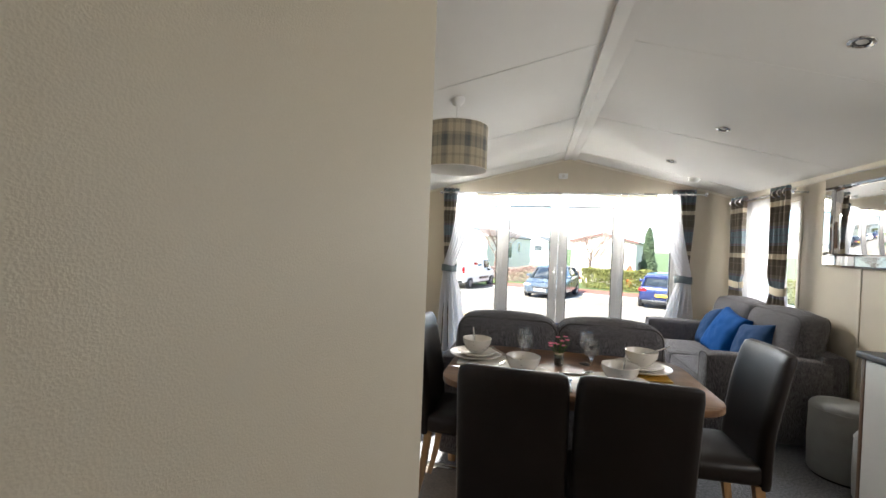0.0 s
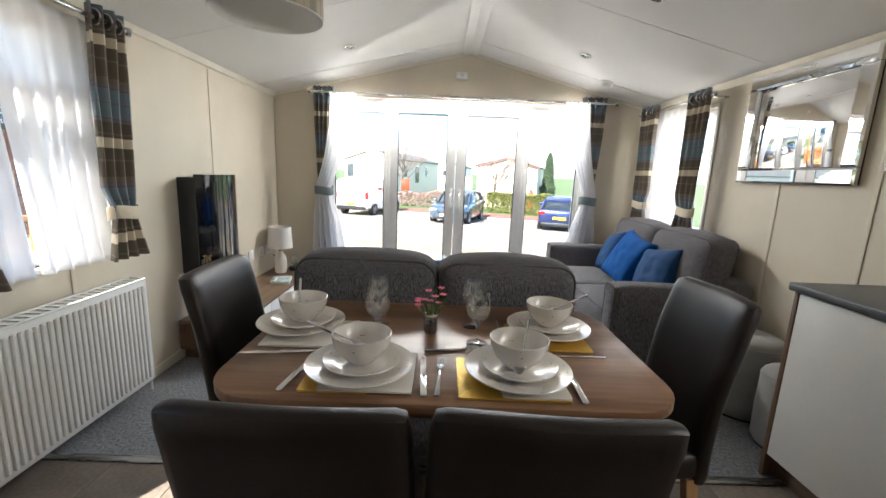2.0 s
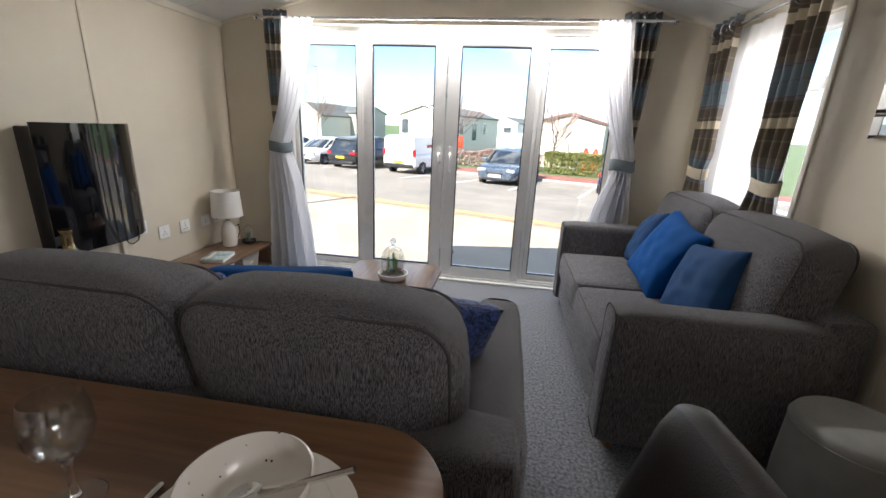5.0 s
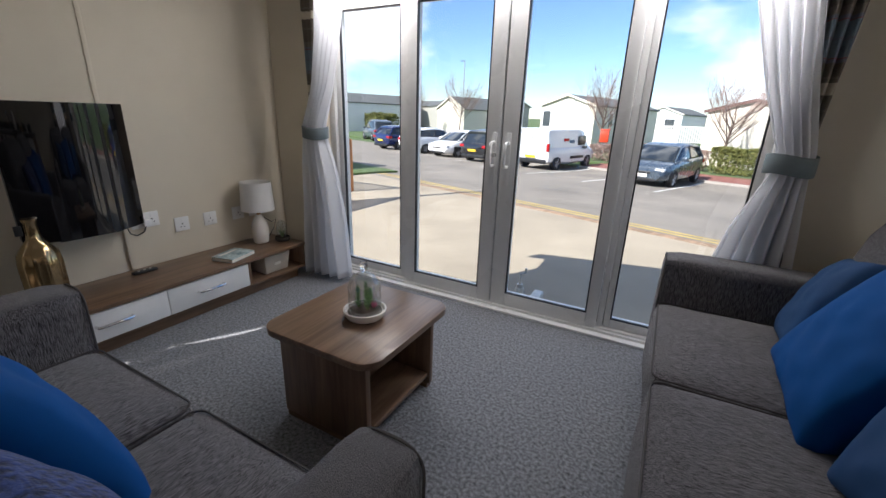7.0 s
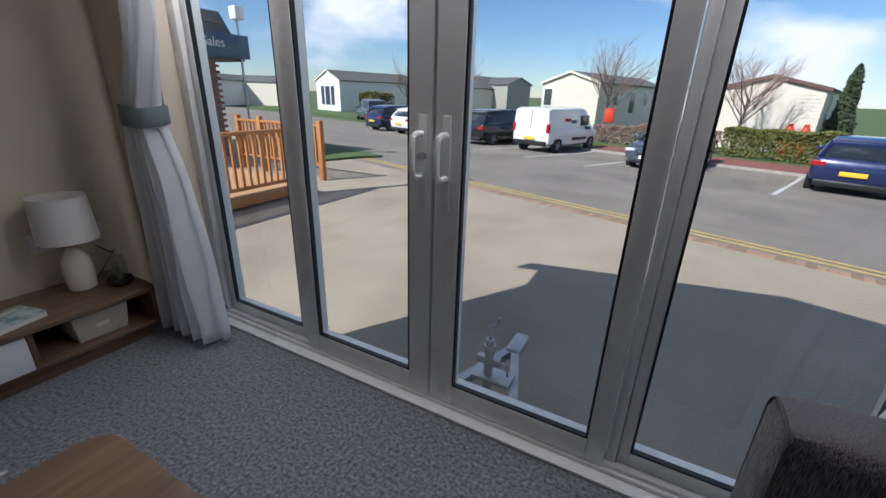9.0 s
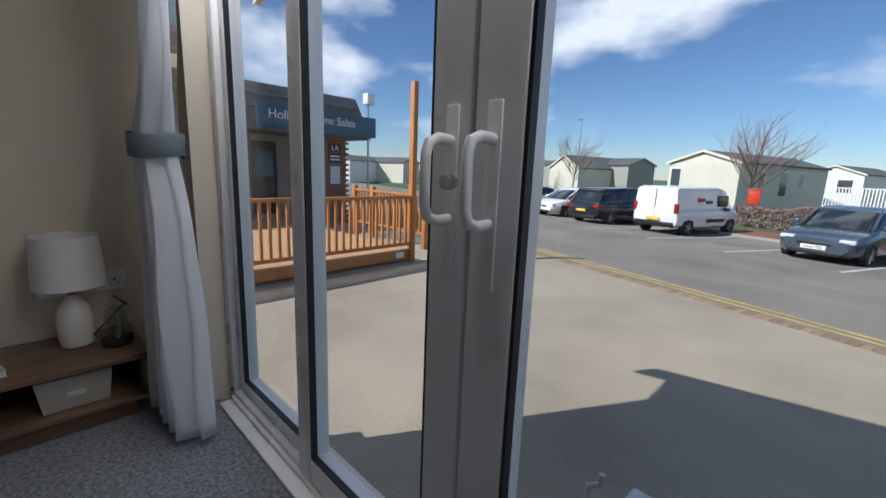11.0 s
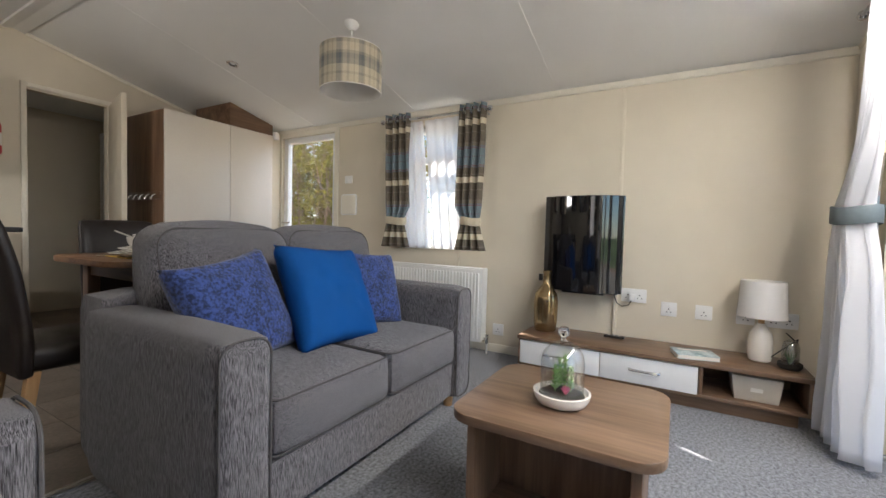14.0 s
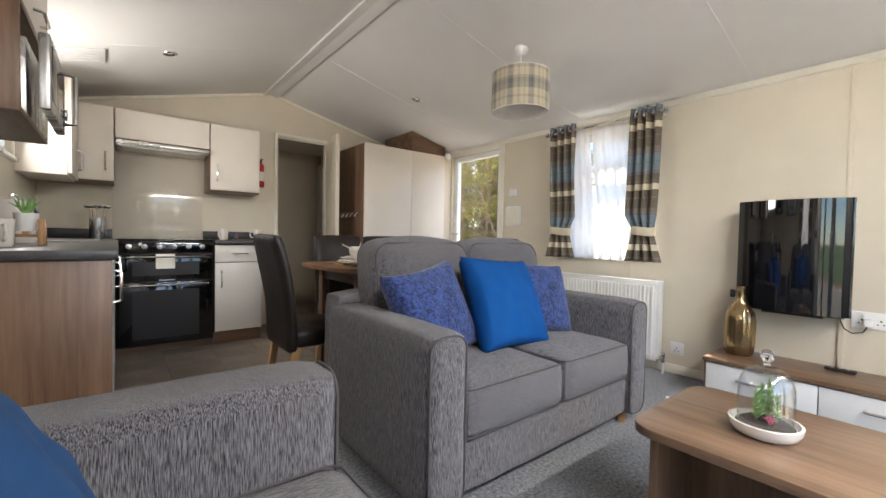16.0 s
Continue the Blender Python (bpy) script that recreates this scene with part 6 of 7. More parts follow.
# ---- outside ----
M_CONCRETE = mat("sun-bleached concrete", (0.32, 0.27, 0.20), 0.9, vary=0.26, scale=0.8, bump=0.5, bscale=40)
M_ASPHALT = mat("worn grey asphalt", (0.205, 0.180, 0.15), 0.9, vary=0.3, scale=0.7, bump=0.6, bscale=60)
M_YELLOW = mat("worn yellow road paint", (0.50, 0.36, 0.10), 0.8, vary=0.25, scale=4)
M_LINE = mat("worn white road paint", (0.52, 0.51, 0.48), 0.8, vary=0.2, scale=4)
M_REDPATH = mat("red asphalt path", (0.22, 0.085, 0.065), 0.9, vary=0.15, scale=2, bump=0.4, bscale=80)
M_GRASS = mat("mown grass", (0.075, 0.115, 0.035), 0.95, vary=0.35, scale=3, bump=1.0, bscale=60)
M_KERB = mat("concrete kerb", (0.33, 0.30, 0.27), 0.9, vary=0.15)
M_BRICKP = mat("buff brick paver", (0.28, 0.185, 0.115), 0.85, vary=0.2, scale=12, island=0.25)
M_BRICK = mat("red brown brick", (0.20, 0.085, 0.055), 0.85, vary=0.25, scale=20, bump=0.4, bscale=90, island=0.25)
M_MORTAR = mat("mortar", (0.28, 0.25, 0.22), 0.9)
M_DECK = wood("orange stained timber", (0.36, 0.13, 0.030), (0.52, 0.215, 0.060), "z", 0.6)
M_DECKY = wood("orange stained board", (0.36, 0.13, 0.030), (0.52, 0.215, 0.060), "y", 0.6)
M_BOARD = wood("pale deck board", (0.42, 0.24, 0.12), (0.55, 0.34, 0.18), "x", 0.7)
M_SIGN = mat("slate blue sign", (0.035, 0.095, 0.16), 0.4, vary=0.05)
M_ROOF = mat("dark grey profiled roof", (0.10, 0.105, 0.10), 0.7, vary=0.15, scale=4)
M_CLADC = mat("cream caravan cladding", (0.68, 0.63, 0.53), 0.6, vary=0.06, scale=1.5)
M_CLADG = mat("sage grey caravan cladding", (0.34, 0.33, 0.29), 0.6, vary=0.06, scale=1.5)
M_CLADW = mat("white caravan cladding", (0.74, 0.73, 0.70), 0.6, vary=0.05, scale=1.5)
M_FASCIA = mat("brown fascia board", (0.12, 0.055, 0.045), 0.6)
M_WINDARK = mat("dark window glass", (0.05, 0.06, 0.07), 0.08, vary=0.2)
M_BARK = mat("grey brown bark", (0.13, 0.09, 0.07), 0.9, vary=0.3, scale=20, bump=0.6, bscale=60)
M_TWIG = mat("thin brown twigs", (0.27, 0.185, 0.155), 0.9, vary=0.3, scale=10)
M_HEDGE = mat("hedge leaf", (0.085, 0.125, 0.025), 0.8, vary=0.5, scale=8, color2=(0.20, 0.19, 0.045))
M_LEAFY = mat("young yellow leaf", (0.20, 0.185, 0.03), 0.7, vary=0.4, scale=6, color2=(0.36, 0.32, 0.07))
M_PINE = mat("dark conifer leaf", (0.06, 0.09, 0.045), 0.8, vary=0.4, scale=6)
M_TYRE = mat("black tyre rubber", (0.015, 0.015, 0.016), 0.8)
M_ALLOY = mat("alloy wheel", (0.45, 0.45, 0.46), 0.3, 0.9, vary=0.05)
M_CARGLASS = mat("dark car glass", (0.02, 0.025, 0.03), 0.05, vary=0.1, coat=0.5)
M_TAIL = mat("red lamp lens", (0.35, 0.008, 0.01), 0.15)
M_HEAD = mat("clear lamp lens", (0.55, 0.56, 0.58), 0.1, vary=0.1)
M_PLATEY = mat("yellow number plate", (0.75, 0.50, 0.03), 0.4, vary=0.03)
M_ORANGE = mat("signal red plastic", (0.60, 0.05, 0.015), 0.4)
M_METALG = mat("galvanised steel", (0.42, 0.43, 0.43), 0.4, 0.7, vary=0.15, scale=12)

UU, VV = Vector((0.954, -0.298, 0.0)).normalized(), Vector((0.298, 0.954, 0.0)).normalized()
ROAD_TURN = math.degrees(math.atan2(-0.298, 0.954))


def ground_z(v):
    return -0.65 - 0.04 * min(max(v - 10.7, 0.0), 10.0)


def at_road(u, v, dz=0.0):
    p = UU * u + VV * v
    return Vector((p.x, p.y, ground_z(v) + dz))


def strip_bm(u0, u1, v0, v1, dz, thick=0.0, nv=1, bm=None):
    """A patch of the sloping ground between road coordinates."""
    b = bmesh.new()
    cuts = sorted({v0, v1, *(c for c in (10.7, 20.7) if v0 < c < v1)})
    rows = [[b.verts.new(at_road(u, v, dz)) for u in (u0, u1)] for v in cuts]
    for r0, r1 in zip(rows, rows[1:]):
        b.faces.new((r0[0], r0[1], r1[1], r1[0]))
    if thick:
        ret = bmesh.ops.extrude_face_region(b, geom=b.faces[:])
        bmesh.ops.translate(b, verts=[v for v in ret["geom"] if isinstance(v, bmesh.types.BMVert)], vec=(0, 0, -thick))
        bmesh.ops.recalc_face_normals(b, faces=b.faces)
    return join(bm, b)


solid("ground", strip_bm(-1500, 1500, -1500, 1500, -0.03), M_GRASS, "grassy ground out to the horizon", kind="structure", smooth=False)
solid("pavement", strip_bm(-22, 14, -14, 10.5, 0.0, 0.02), M_CONCRETE, "sunlit bare concrete forecourt", kind="structure", smooth=False)
solid("road", strip_bm(-70, 40, 10.5, 22.2, 0.0, 0.02), M_ASPHALT, "worn grey asphalt road with parking bays", kind="structure", smooth=False)
for v in (10.78, 10.98):
    solid("road_marking", strip_bm(-14, 12, v, v + 0.09, 0.004), M_YELLOW, "worn double yellow line", kind="structure", smooth=False)
for u in (-16.0, -13.55, -11.1, -8.7, -6.35, -3.95, -1.45, 1.05, 3.5):
    solid("road_marking", strip_bm(u - 0.05, u + 0.05, 16.7, 22.0, 0.004), M_LINE, "worn white parking bay line", kind="structure", smooth=False)
solid("kerb", strip_bm(-9.3, 40, 22.0, 22.15, 0.09, 0.12), M_KERB, "low concrete kerb", kind="structure", smooth=False)
solid("path", strip_bm(-9.3, 40, 22.15, 24.4, 0.085, 0.1), M_REDPATH, "red asphalt footpath", kind="structure", smooth=False)
solid("lawn", strip_bm(-60, 40, 24.4, 60, 0.09, 0.1), M_GRASS, "mown lawn behind the path", kind="structure", smooth=False)
solid("lawn", strip_bm(-13.5, -10.2, 9.4, 11.6, 0.06, 0.06), M_GRASS, "small grass patch beside the deck", kind="structure", smooth=False)

# the caravan's own outside
# Skirt out of view, added so the underside casts a closed shadow.
solid("unseen_skirt", wall_bm(-3.0, 5.41, -0.66, -0.02, XL - 0.13, XL - 0.092, [], "x"), M_CLADC, "unseen cream skirt closing the underside for its shadow", kind="structure", smooth=False)
solid("unseen_skirt", wall_bm(-3.0, 5.41, -0.66, -0.02, XR + 0.092, XR + 0.13, [], "x"), M_CLADC, "unseen cream skirt closing the underside for its shadow", kind="structure", smooth=False)
solid("unseen_skirt", box_bm(XL - 0.09, XR + 0.09, 5.355, 5.41, -0.66, -0.03), M_CLADC, "unseen cream skirt below the glazed doors, closing the shadow", kind="structure", smooth=False)
solid("bargeboard", prism_bm([(XL - 0.32, EAVE - 0.06), (XM, RIDGE - 0.01), (XR + 0.32, EAVE - 0.06), (XR + 0.32, EAVE + 0.13), (XM, RIDGE + 0.23), (XL - 0.32, EAVE + 0.13)], 5.722, 5.76, "y"), M_CLADC, "cream gable board on the roof overhang", kind="structure", smooth=False)
hb = thing("tow_hitch", "galvanised tow hitch and jockey clamp outside the doors", "tow hitch")
part("drawbar", tube_bm([(0.30, 5.38, -0.36), (0.60, 6.25, -0.36)], 0.035, 4), M_METALG, hb)
part("drawbar", tube_bm([(0.90, 5.38, -0.36), (0.62, 6.25, -0.36)], 0.035, 4), M_METALG, hb)
part("plate", box_bm(0.50, 0.72, 5.84, 5.96, -0.325, -0.30, 0.004), M_METALG, hb)
part("jockey_tube", cyl_bm((0.585, 5.89, -0.60), 0.025, 0.52, "z", 16), M_METALG, hb)
part("collar", cyl_bm((0.585, 5.89, -0.16), 0.034, 0.05, "z", 16, bevel=0.004), M_METALG, hb)
part("clamp", box_bm(0.52, 0.65, 5.87, 5.91, -0.23, -0.19, 0.004), M_METALG, hb)
part("crank", tube_bm([(0.585, 5.89, -0.08), (0.585, 5.89, 0.0), (0.62, 5.90, 0.02), (0.62, 5.90, 0.055)], 0.010, 8), M_METALG, hb)
part("lever", tube_bm([(0.65, 5.89, -0.21), (0.69, 5.88, -0.20), (0.70, 5.88, -0.27)], 0.007, 8), M_METALG, hb)
part("coupling", box_bm(0.57, 0.66, 6.20, 6.42, -0.40, -0.32, 0.02, 3), M_METALG, hb)


# ---- cars ----
def ring_bm(stations):
    """A closed body lofted through rings of (x, [(y, z), ...])."""
    b = bmesh.new()
    rs = [[b.verts.new((x, y, z)) for y, z in pts] for x, pts in stations]
    for p, q in zip(rs, rs[1:]):
        n = len(p)
        for i in range(n):
            b.faces.new((p[i], p[(i + 1) % n], q[(i + 1) % n], q[i]))
    b.faces.new(rs[0][::-1])
    b.faces.new(rs[-1])
    bmesh.ops.recalc_face_normals(b, faces=b.faces)
    return b


def hull(w, zb, zt):
    half = [(0.80 * w, zb), (0.97 * w, zb + 0.10), (w, zb + 0.45 * (zt - zb)), (0.985 * w, zt - 0.10), (0.92 * w, zt - 0.015), (0.80 * w, zt)]
    return half + [(-y, z) for y, z in half[::-1]]


def cabin(w0, w1, z0, z1):
    half = [(w0, z0), (w0 - 0.35 * (w0 - w1), z0 + 0.55 * (z1 - z0)), (w1 + 0.02, z1 - 0.05), (w1 - 0.06, z1)]
    return half + [(-y, z) for y, z in half[::-1]]


def text_ob(name, words, size, parent, m, material, depth=0.002, align="CENTER"):
    cu = bpy.data.curves.new(name, "FONT")
    cu.body, cu.size, cu.extrude, cu.align_x, cu.align_y = words, size, depth, align, "CENTER"
    cu.materials.append(material)
    ob = new(name, cu)
    ob.parent = parent
    ob.matrix_basis = m
    return ob


def car(label, paint, u, v, away, L=4.3, W=1.78, H=1.45, kind="hatch", plate="", turn=0.0):
    """A parked car; local +x is its front. away: whether its front points from the viewer."""
    p = at_road(u, v)
    c = thing("parked_car" if kind != "van" else "parked_van", label, "car" if kind != "van" else "van", at=p, turn=ROAD_TURN + (90 if away else -90) + turn, group="parked cars")
    h, w = L / 2, W / 2
    if kind == "van":
        prof = [(-h, 0.90, 0.50, 0.98), (-h + 0.06, 0.97, 0.34, 1.04), (-0.6, 1.0, 0.25, 1.05), (0.8, 1.0, 0.25, 1.05), (h - 0.75, 0.98, 0.27, 1.02), (h - 0.25, 0.93, 0.30, 0.86), (h, 0.80, 0.40, 0.70)]
        cab = [(-h + 0.02, 0.93, 0.84, 1.0, H - 0.06), (-h + 0.20, 0.95, 0.84, 1.0, H), (0.55, 0.95, 0.82, 1.0, H), (0.95, 0.93, 0.78, 1.0, H - 0.08), (h - 0.62, 0.86, 0.68, 0.96, 1.02)]
    else:
        tail = 0.98 if kind == "hatch" else 0.95
        prof = [(-h, 0.84, 0.48, 0.84), (-h + 0.08, 0.93, 0.34, tail), (-h + 0.5, 0.99, 0.24, tail + 0.01), (0.0, 1.0, 0.20, 0.95), (0.75, 1.0, 0.20, 0.94), (h - 0.75, 0.97, 0.22, 0.86), (h - 0.22, 0.90, 0.24, 0.74), (h, 0.76, 0.32, 0.60)]
        back = -h + 0.10 if kind == "hatch" else -h + 0.55
        cab = [(back, 0.84, 0.66, 0.90, 0.99), (back + 0.38, 0.88, 0.70, 0.90, H - 0.10), (-0.55, 0.90, 0.70, 0.90, H), (0.10, 0.90, 0.70, 0.90, H - 0.01), (0.42, 0.89, 0.69, 0.90, H - 0.09), (1.12, 0.84, 0.70, 0.88, 0.93)]
    part("body", ring_bm([(x, hull(w * f, zb, zt)) for x, f, zb, zt in prof]), paint, c)
    gh = part("windows", ring_bm([(x, cabin(w * a, w * b, z0, z1)) for x, a, b, z0, z1 in cab]), paint if kind == "van" else M_CARGLASS, c, "" if kind == "van" else "dark glazing")
    if kind == "van":
        for s in (-1, 1):
            part("side_window", box_bm(0.30, 1.02, *sorted((s * w * 0.955, s * w * 0.90)), 1.08, 1.50, 0.02), M_CARGLASS, c)
            part("rub_strip", box_bm(-0.35, 0.85, *sorted((s * w * 0.99, s * (w + 0.012))), 0.50, 0.62, 0.004), M_BLACK, c)
            for k, (m, zz) in enumerate(((M_TAIL, 1.30), (M_SIGN, 1.22))):
                part("lettering_bar", box_bm(-0.95 + 0.5 * k, -0.55 + 0.5 * k, *sorted((s * w * 0.9, s * w * 0.962)), zz - 0.03, zz + 0.10), m, c)
        part("bumper", box_bm(-h - 0.05, -h + 0.12, -0.86 * w, 0.86 * w, 0.33, 0.52, 0.03), M_BLACK, c)
        part("door_seam", box_bm(-h - 0.006, -h + 0.03, -0.006, 0.006, 0.55, H - 0.10), M_GASKET, c)
        for z0, z1, s in ((0.85, 1.2, -1), (0.85, 1.2, 1)):
            part("tail_lamp", box_bm(-h - 0.01, -h + 0.10, *sorted((s * w * 0.82, s * w * 0.97)), z0, z1, 0.02), M_TAIL, c)
    else:
        rf = [(x, a * w, z) for x, _, a, _, z in cab]
        part("roof", ring_bm([(x, [(0.74 * w, z - 0.07), (0.70 * w, z - 0.012), (0.55 * w, z + 0.012), (-0.55 * w, z + 0.012), (-0.70 * w, z - 0.012), (-0.74 * w, z - 0.07)]) for x, z in ((cab[1][0] - 0.10, H - 0.13), (cab[1][0] + 0.05, H - 0.055), (-0.55, H), (0.10, H - 0.005), (0.40, H - 0.075))]), paint, c)
        for s in (-1, 1):
            part("pillar", tube_bm([(0.36, s * 0.715 * w, H - 0.08), (1.12, s * 0.835 * w, 0.93)], 0.030, 6), paint, c)
            part("pillar", tube_bm([(-0.35, s * 0.745 * w, H - 0.05), (-0.38, s * 0.90 * w, 0.92)], 0.030, 6), M_BLACK, c)
            part("pillar", tube_bm([(cab[1][0], s * 0.72 * w, H - 0.12), (cab[0][0] + 0.05, s * 0.85 * w, 0.95)], 0.05, 6), paint, c)
            part("tail_lamp", box_bm(-h - 0.005, -h + 0.28, *sorted((s * w * 0.62, s * w * 0.955)), 0.74, 0.88, 0.03), M_TAIL, c)
        part("rear_bumper", box_bm(-h - 0.03, -h + 0.2, -0.80 * w, 0.80 * w, 0.26, 0.42, 0.03), M_BLACK, c)
    for s in (-1, 1):
        part("headlamp", box_bm(h - 0.30, h - 0.06, *sorted((s * w * 0.50, s * w * 0.86)), 0.60, 0.71, 0.035), M_HEAD, c)
        mr_ = part("door_mirror", box_bm(0.72, 0.86, *sorted((s * w * 0.95, s * (w + 0.16))), 0.93, 1.06, 0.035), paint if kind != "van" else M_BLACK, c)
    part("grille", box_bm(h - 0.10, h + 0.006, -0.40 * w, 0.40 * w, 0.50, 0.60, 0.02), M_GASKET, c)
    part("air_intake", box_bm(h - 0.10, h + 0.004, -0.62 * w, 0.62 * w, 0.27, 0.38, 0.02), M_GASKET, c)
    part("number_plate", box_bm(h + 0.006, h + 0.014, -0.26, 0.26, 0.40, 0.51, 0.003), M_PAPER, c)
    part("number_plate", box_bm(-h - 0.06, -h - 0.045, -0.26, 0.26, 0.56, 0.67, 0.003), M_PLATEY, c)
    if plate:
        text_ob("plate_text", plate, 0.095, c, pose(h + 0.0155, 0, 0.455, 90, 0, 90), M_GASKET)
    for x in (-h + 0.78, h - 0.86):
        for s in (-1, 1):
            wh = part("tyre", lathe_bm([(0.20, -0.10), (0.29, -0.10), (0.315, -0.075), (0.315, 0.075), (0.29, 0.10), (0.20, 0.10)], seg=28), M_TYRE, c)
            wh.matrix_basis = pose(x, s * (w - 0.105), 0.315, 90, 0, 0)
            part("rim", lathe_bm([(0.0, -s * 0.085), (0.05, -s * 0.09), (0.06, -s * 0.06), (0.19, -s * 0.05), (0.21, -s * 0.09), (0.21, 0.0), (0.0, 0.0)], seg=24), M_BLACK, wh)
            for k in range(5):
                a = 2 * math.pi * k / 5
                part("spoke", tube_bm([(0.03 * math.cos(a), 0.03 * math.sin(a), -s * 0.088), (0.205 * math.cos(a), 0.205 * math.sin(a), -s * 0.085)], 0.022, 5), M_ALLOY, wh)
            part("wheel_arch", box_bm(x - 0.37, x + 0.37, *sorted((s * (w - 0.22), s * (w - 0.012))), 0.20, 0.66, 0.12), M_BLACK, c)
    return c


P_WHITE = mat("white car paint", (0.78, 0.78, 0.77), 0.25, vary=0.02, coat=0.8)
P_GREY = mat("blue grey metallic paint", (0.075, 0.10, 0.13), 0.28, 0.4, vary=0.05, coat=0.8)
P_BLACK = mat("black car paint", (0.012, 0.013, 0.016), 0.2, vary=0.05, coat=0.8)
P_NAVY = mat("navy car paint", (0.012, 0.022, 0.09), 0.22, 0.2, vary=0.05, coat=0.8)
car("blue-grey hatchback parked nose out", P_GREY, -5.0, 20.25, False, 4.27, 1.80, 1.46, plate="NL64 PZJ")
car("white delivery van parked nose in", P_WHITE, -10.05, 21.1, True, 4.38, 1.81, 1.80, "van")
car("black saloon parked nose in", P_BLACK, -13.2, 20.9, True, 4.7, 1.85, 1.60, "hatch")
car("white hatchback parked nose out", P_WHITE, -15.9, 20.7, False, 4.06, 1.76, 1.43)
car("white small hatchback parked nose in", P_WHITE, -18.4, 20.6, True, 3.95, 1.71, 1.45)
car("dark blue hatchback parked nose in", P_NAVY, -21.0, 20.7, True, 4.0, 1.72, 1.48)
car("grey sport utility car standing sideways to the road", P_GREY, -29.5, 24.5, True, 4.47, 1.85, 1.66, turn=70)
car("dark blue saloon parked nose in", P_NAVY, -0.25, 20.9, True, 4.62, 1.81, 1.43, "saloon")

# ---- deck and sales office ----
dk = thing("deck", "orange stained timber deck with slatted railings", "deck")
part("fascia", box_bm(-4.44, -4.40, 4.2, 9.45, -0.60, -0.43, 0.004), M_DECKY, dk)
part("fascia", box_bm(-9.6, -4.44, 9.41, 9.45, -0.60, -0.43, 0.004), M_DECK, dk)
for k in range(36):
    part("deck_board", box_bm(-9.6, -4.37, 4.25 + 0.145 * k, 4.385 + 0.145 * k, -0.43, -0.405, 0.003), M_BOARD, dk)
part("post", box_bm(-4.43, -4.33, 9.43, 9.53, -0.66, 2.42, 0.008), M_DECK, dk, "tall square corner post")
part("top_rail", box_bm(-4.44, -4.35, 4.2, 9.43, 0.475, 0.53, 0.006), M_DECKY, dk)
part("bottom_rail", box_bm(-4.42, -4.37, 4.2, 9.43, -0.345, -0.29, 0.004), M_DECKY, dk)
for k in range(41):
    y = 4.35 + 0.125 * k
    part("baluster", box_bm(-4.415, -4.375, y - 0.02, y + 0.02, -0.29, 0.475, 0.004, 1), M_DECK, dk)
part("notice", box_bm(-4.399, -4.394, 9.15, 9.33, -0.56, -0.46, 0.001), M_PAPER, dk, "small white notice")
rl = thing("railing", "short orange timber railing on the far side of the deck", "railing")
for x in (-7.65, -6.9, -5.1):
    part("post", box_bm(x - 0.05, x + 0.05, 10.42, 10.52, -0.66, 0.56, 0.006), M_DECK, rl)
part("top_rail", box_bm(-7.6, -5.1, 10.43, 10.51, 0.43, 0.48, 0.004), M_DECK, rl)
part("bottom_rail", box_bm(-7.6, -5.1, 10.45, 10.49, -0.35, -0.30, 0.004), M_DECK, rl)
for k in range(19):
    x = -7.5 + 0.125 * k
    part("baluster", box_bm(x - 0.02, x + 0.02, 10.45, 10.49, -0.30, 0.43, 0.004, 1), M_DECK, rl)

ko = thing("sales_office", "brick sales office with a blue sign and a steep grey roof", "building")
part("wall", box_bm(-14.0, -10.6, 4.0, 11.0, -0.65, 1.80), M_MORTAR, ko, "dim rendered wall")
pl_ = part("pillar", box_bm(-10.24, -9.50, 10.62, 11.38, -0.65, 1.80), M_MORTAR, ko, "brick pillar")
for y0, y1 in ((6.2, 7.2), (7.3, 8.6), (8.7, 9.8)):
    part("glazing", box_bm(-10.60, -10.56, y0, y1, -0.40, 1.60, 0.01), M_WINDARK, ko)
part("door_post", box_bm(-9.9, -9.6, 8.55, 8.75, -0.40, 1.82, 0.01), M_BRICK, ko)
ro = [(-9.15, 1.78), (-9.15, 1.90), (-9.95, 3.0), (-14.5, 3.0), (-14.5, 1.78)]
part("roof", prism_bm(ro, 3.0, 12.0, "y"), M_ROOF, ko, "dark grey profiled roof")
for k in range(3):
    z = 2.0 + 0.34 * k
    x = -9.15 - 0.80 * (z - 1.9) / 1.1
    for j in range(44):
        y = 3.1 + 0.2 * j
        part("roof_sheet", box_bm(x - 0.08, x + 0.035, y, y + 0.185, z - 0.02, z + 0.03, 0.015, 1), M_ROOF, ko)
sg_ = part("sign", box_bm(-9.12, -9.07, 8.72, 12.12, 1.84, 2.40, 0.004), M_SIGN, ko, "slate blue fascia sign")
text_ob("sign_text", "Holiday Home Sales", 0.30, ko, pose(-9.062, 10.20, 2.17, 90, 0, 90), M_PAPER, 0.003)
text_ob("sign_text", "Centre", 0.17, ko, pose(-9.062, 10.20, 1.935, 90, 0, 90), M_PAPER, 0.003)
part("banner", box_bm(-9.72, -9.70, 7.55, 7.95, -0.30, 1.72, 0.004), M_PAPER, ko, "tall white banner")
text_ob("banner_text", "Your adventure starts", 0.17, ko, Matrix.Translation((-9.695, 7.75, 0.75)) @ pose(0, 0, 0, 90, 0, 90) @ pose(0, 0, 0, 0, 0, -90), M_SIGN, 0.002)
part("poster", box_bm(-9.50, -9.48, 10.80, 11.22, 1.10, 1.62, 0.003), M_BLACK, ko, "black poster")
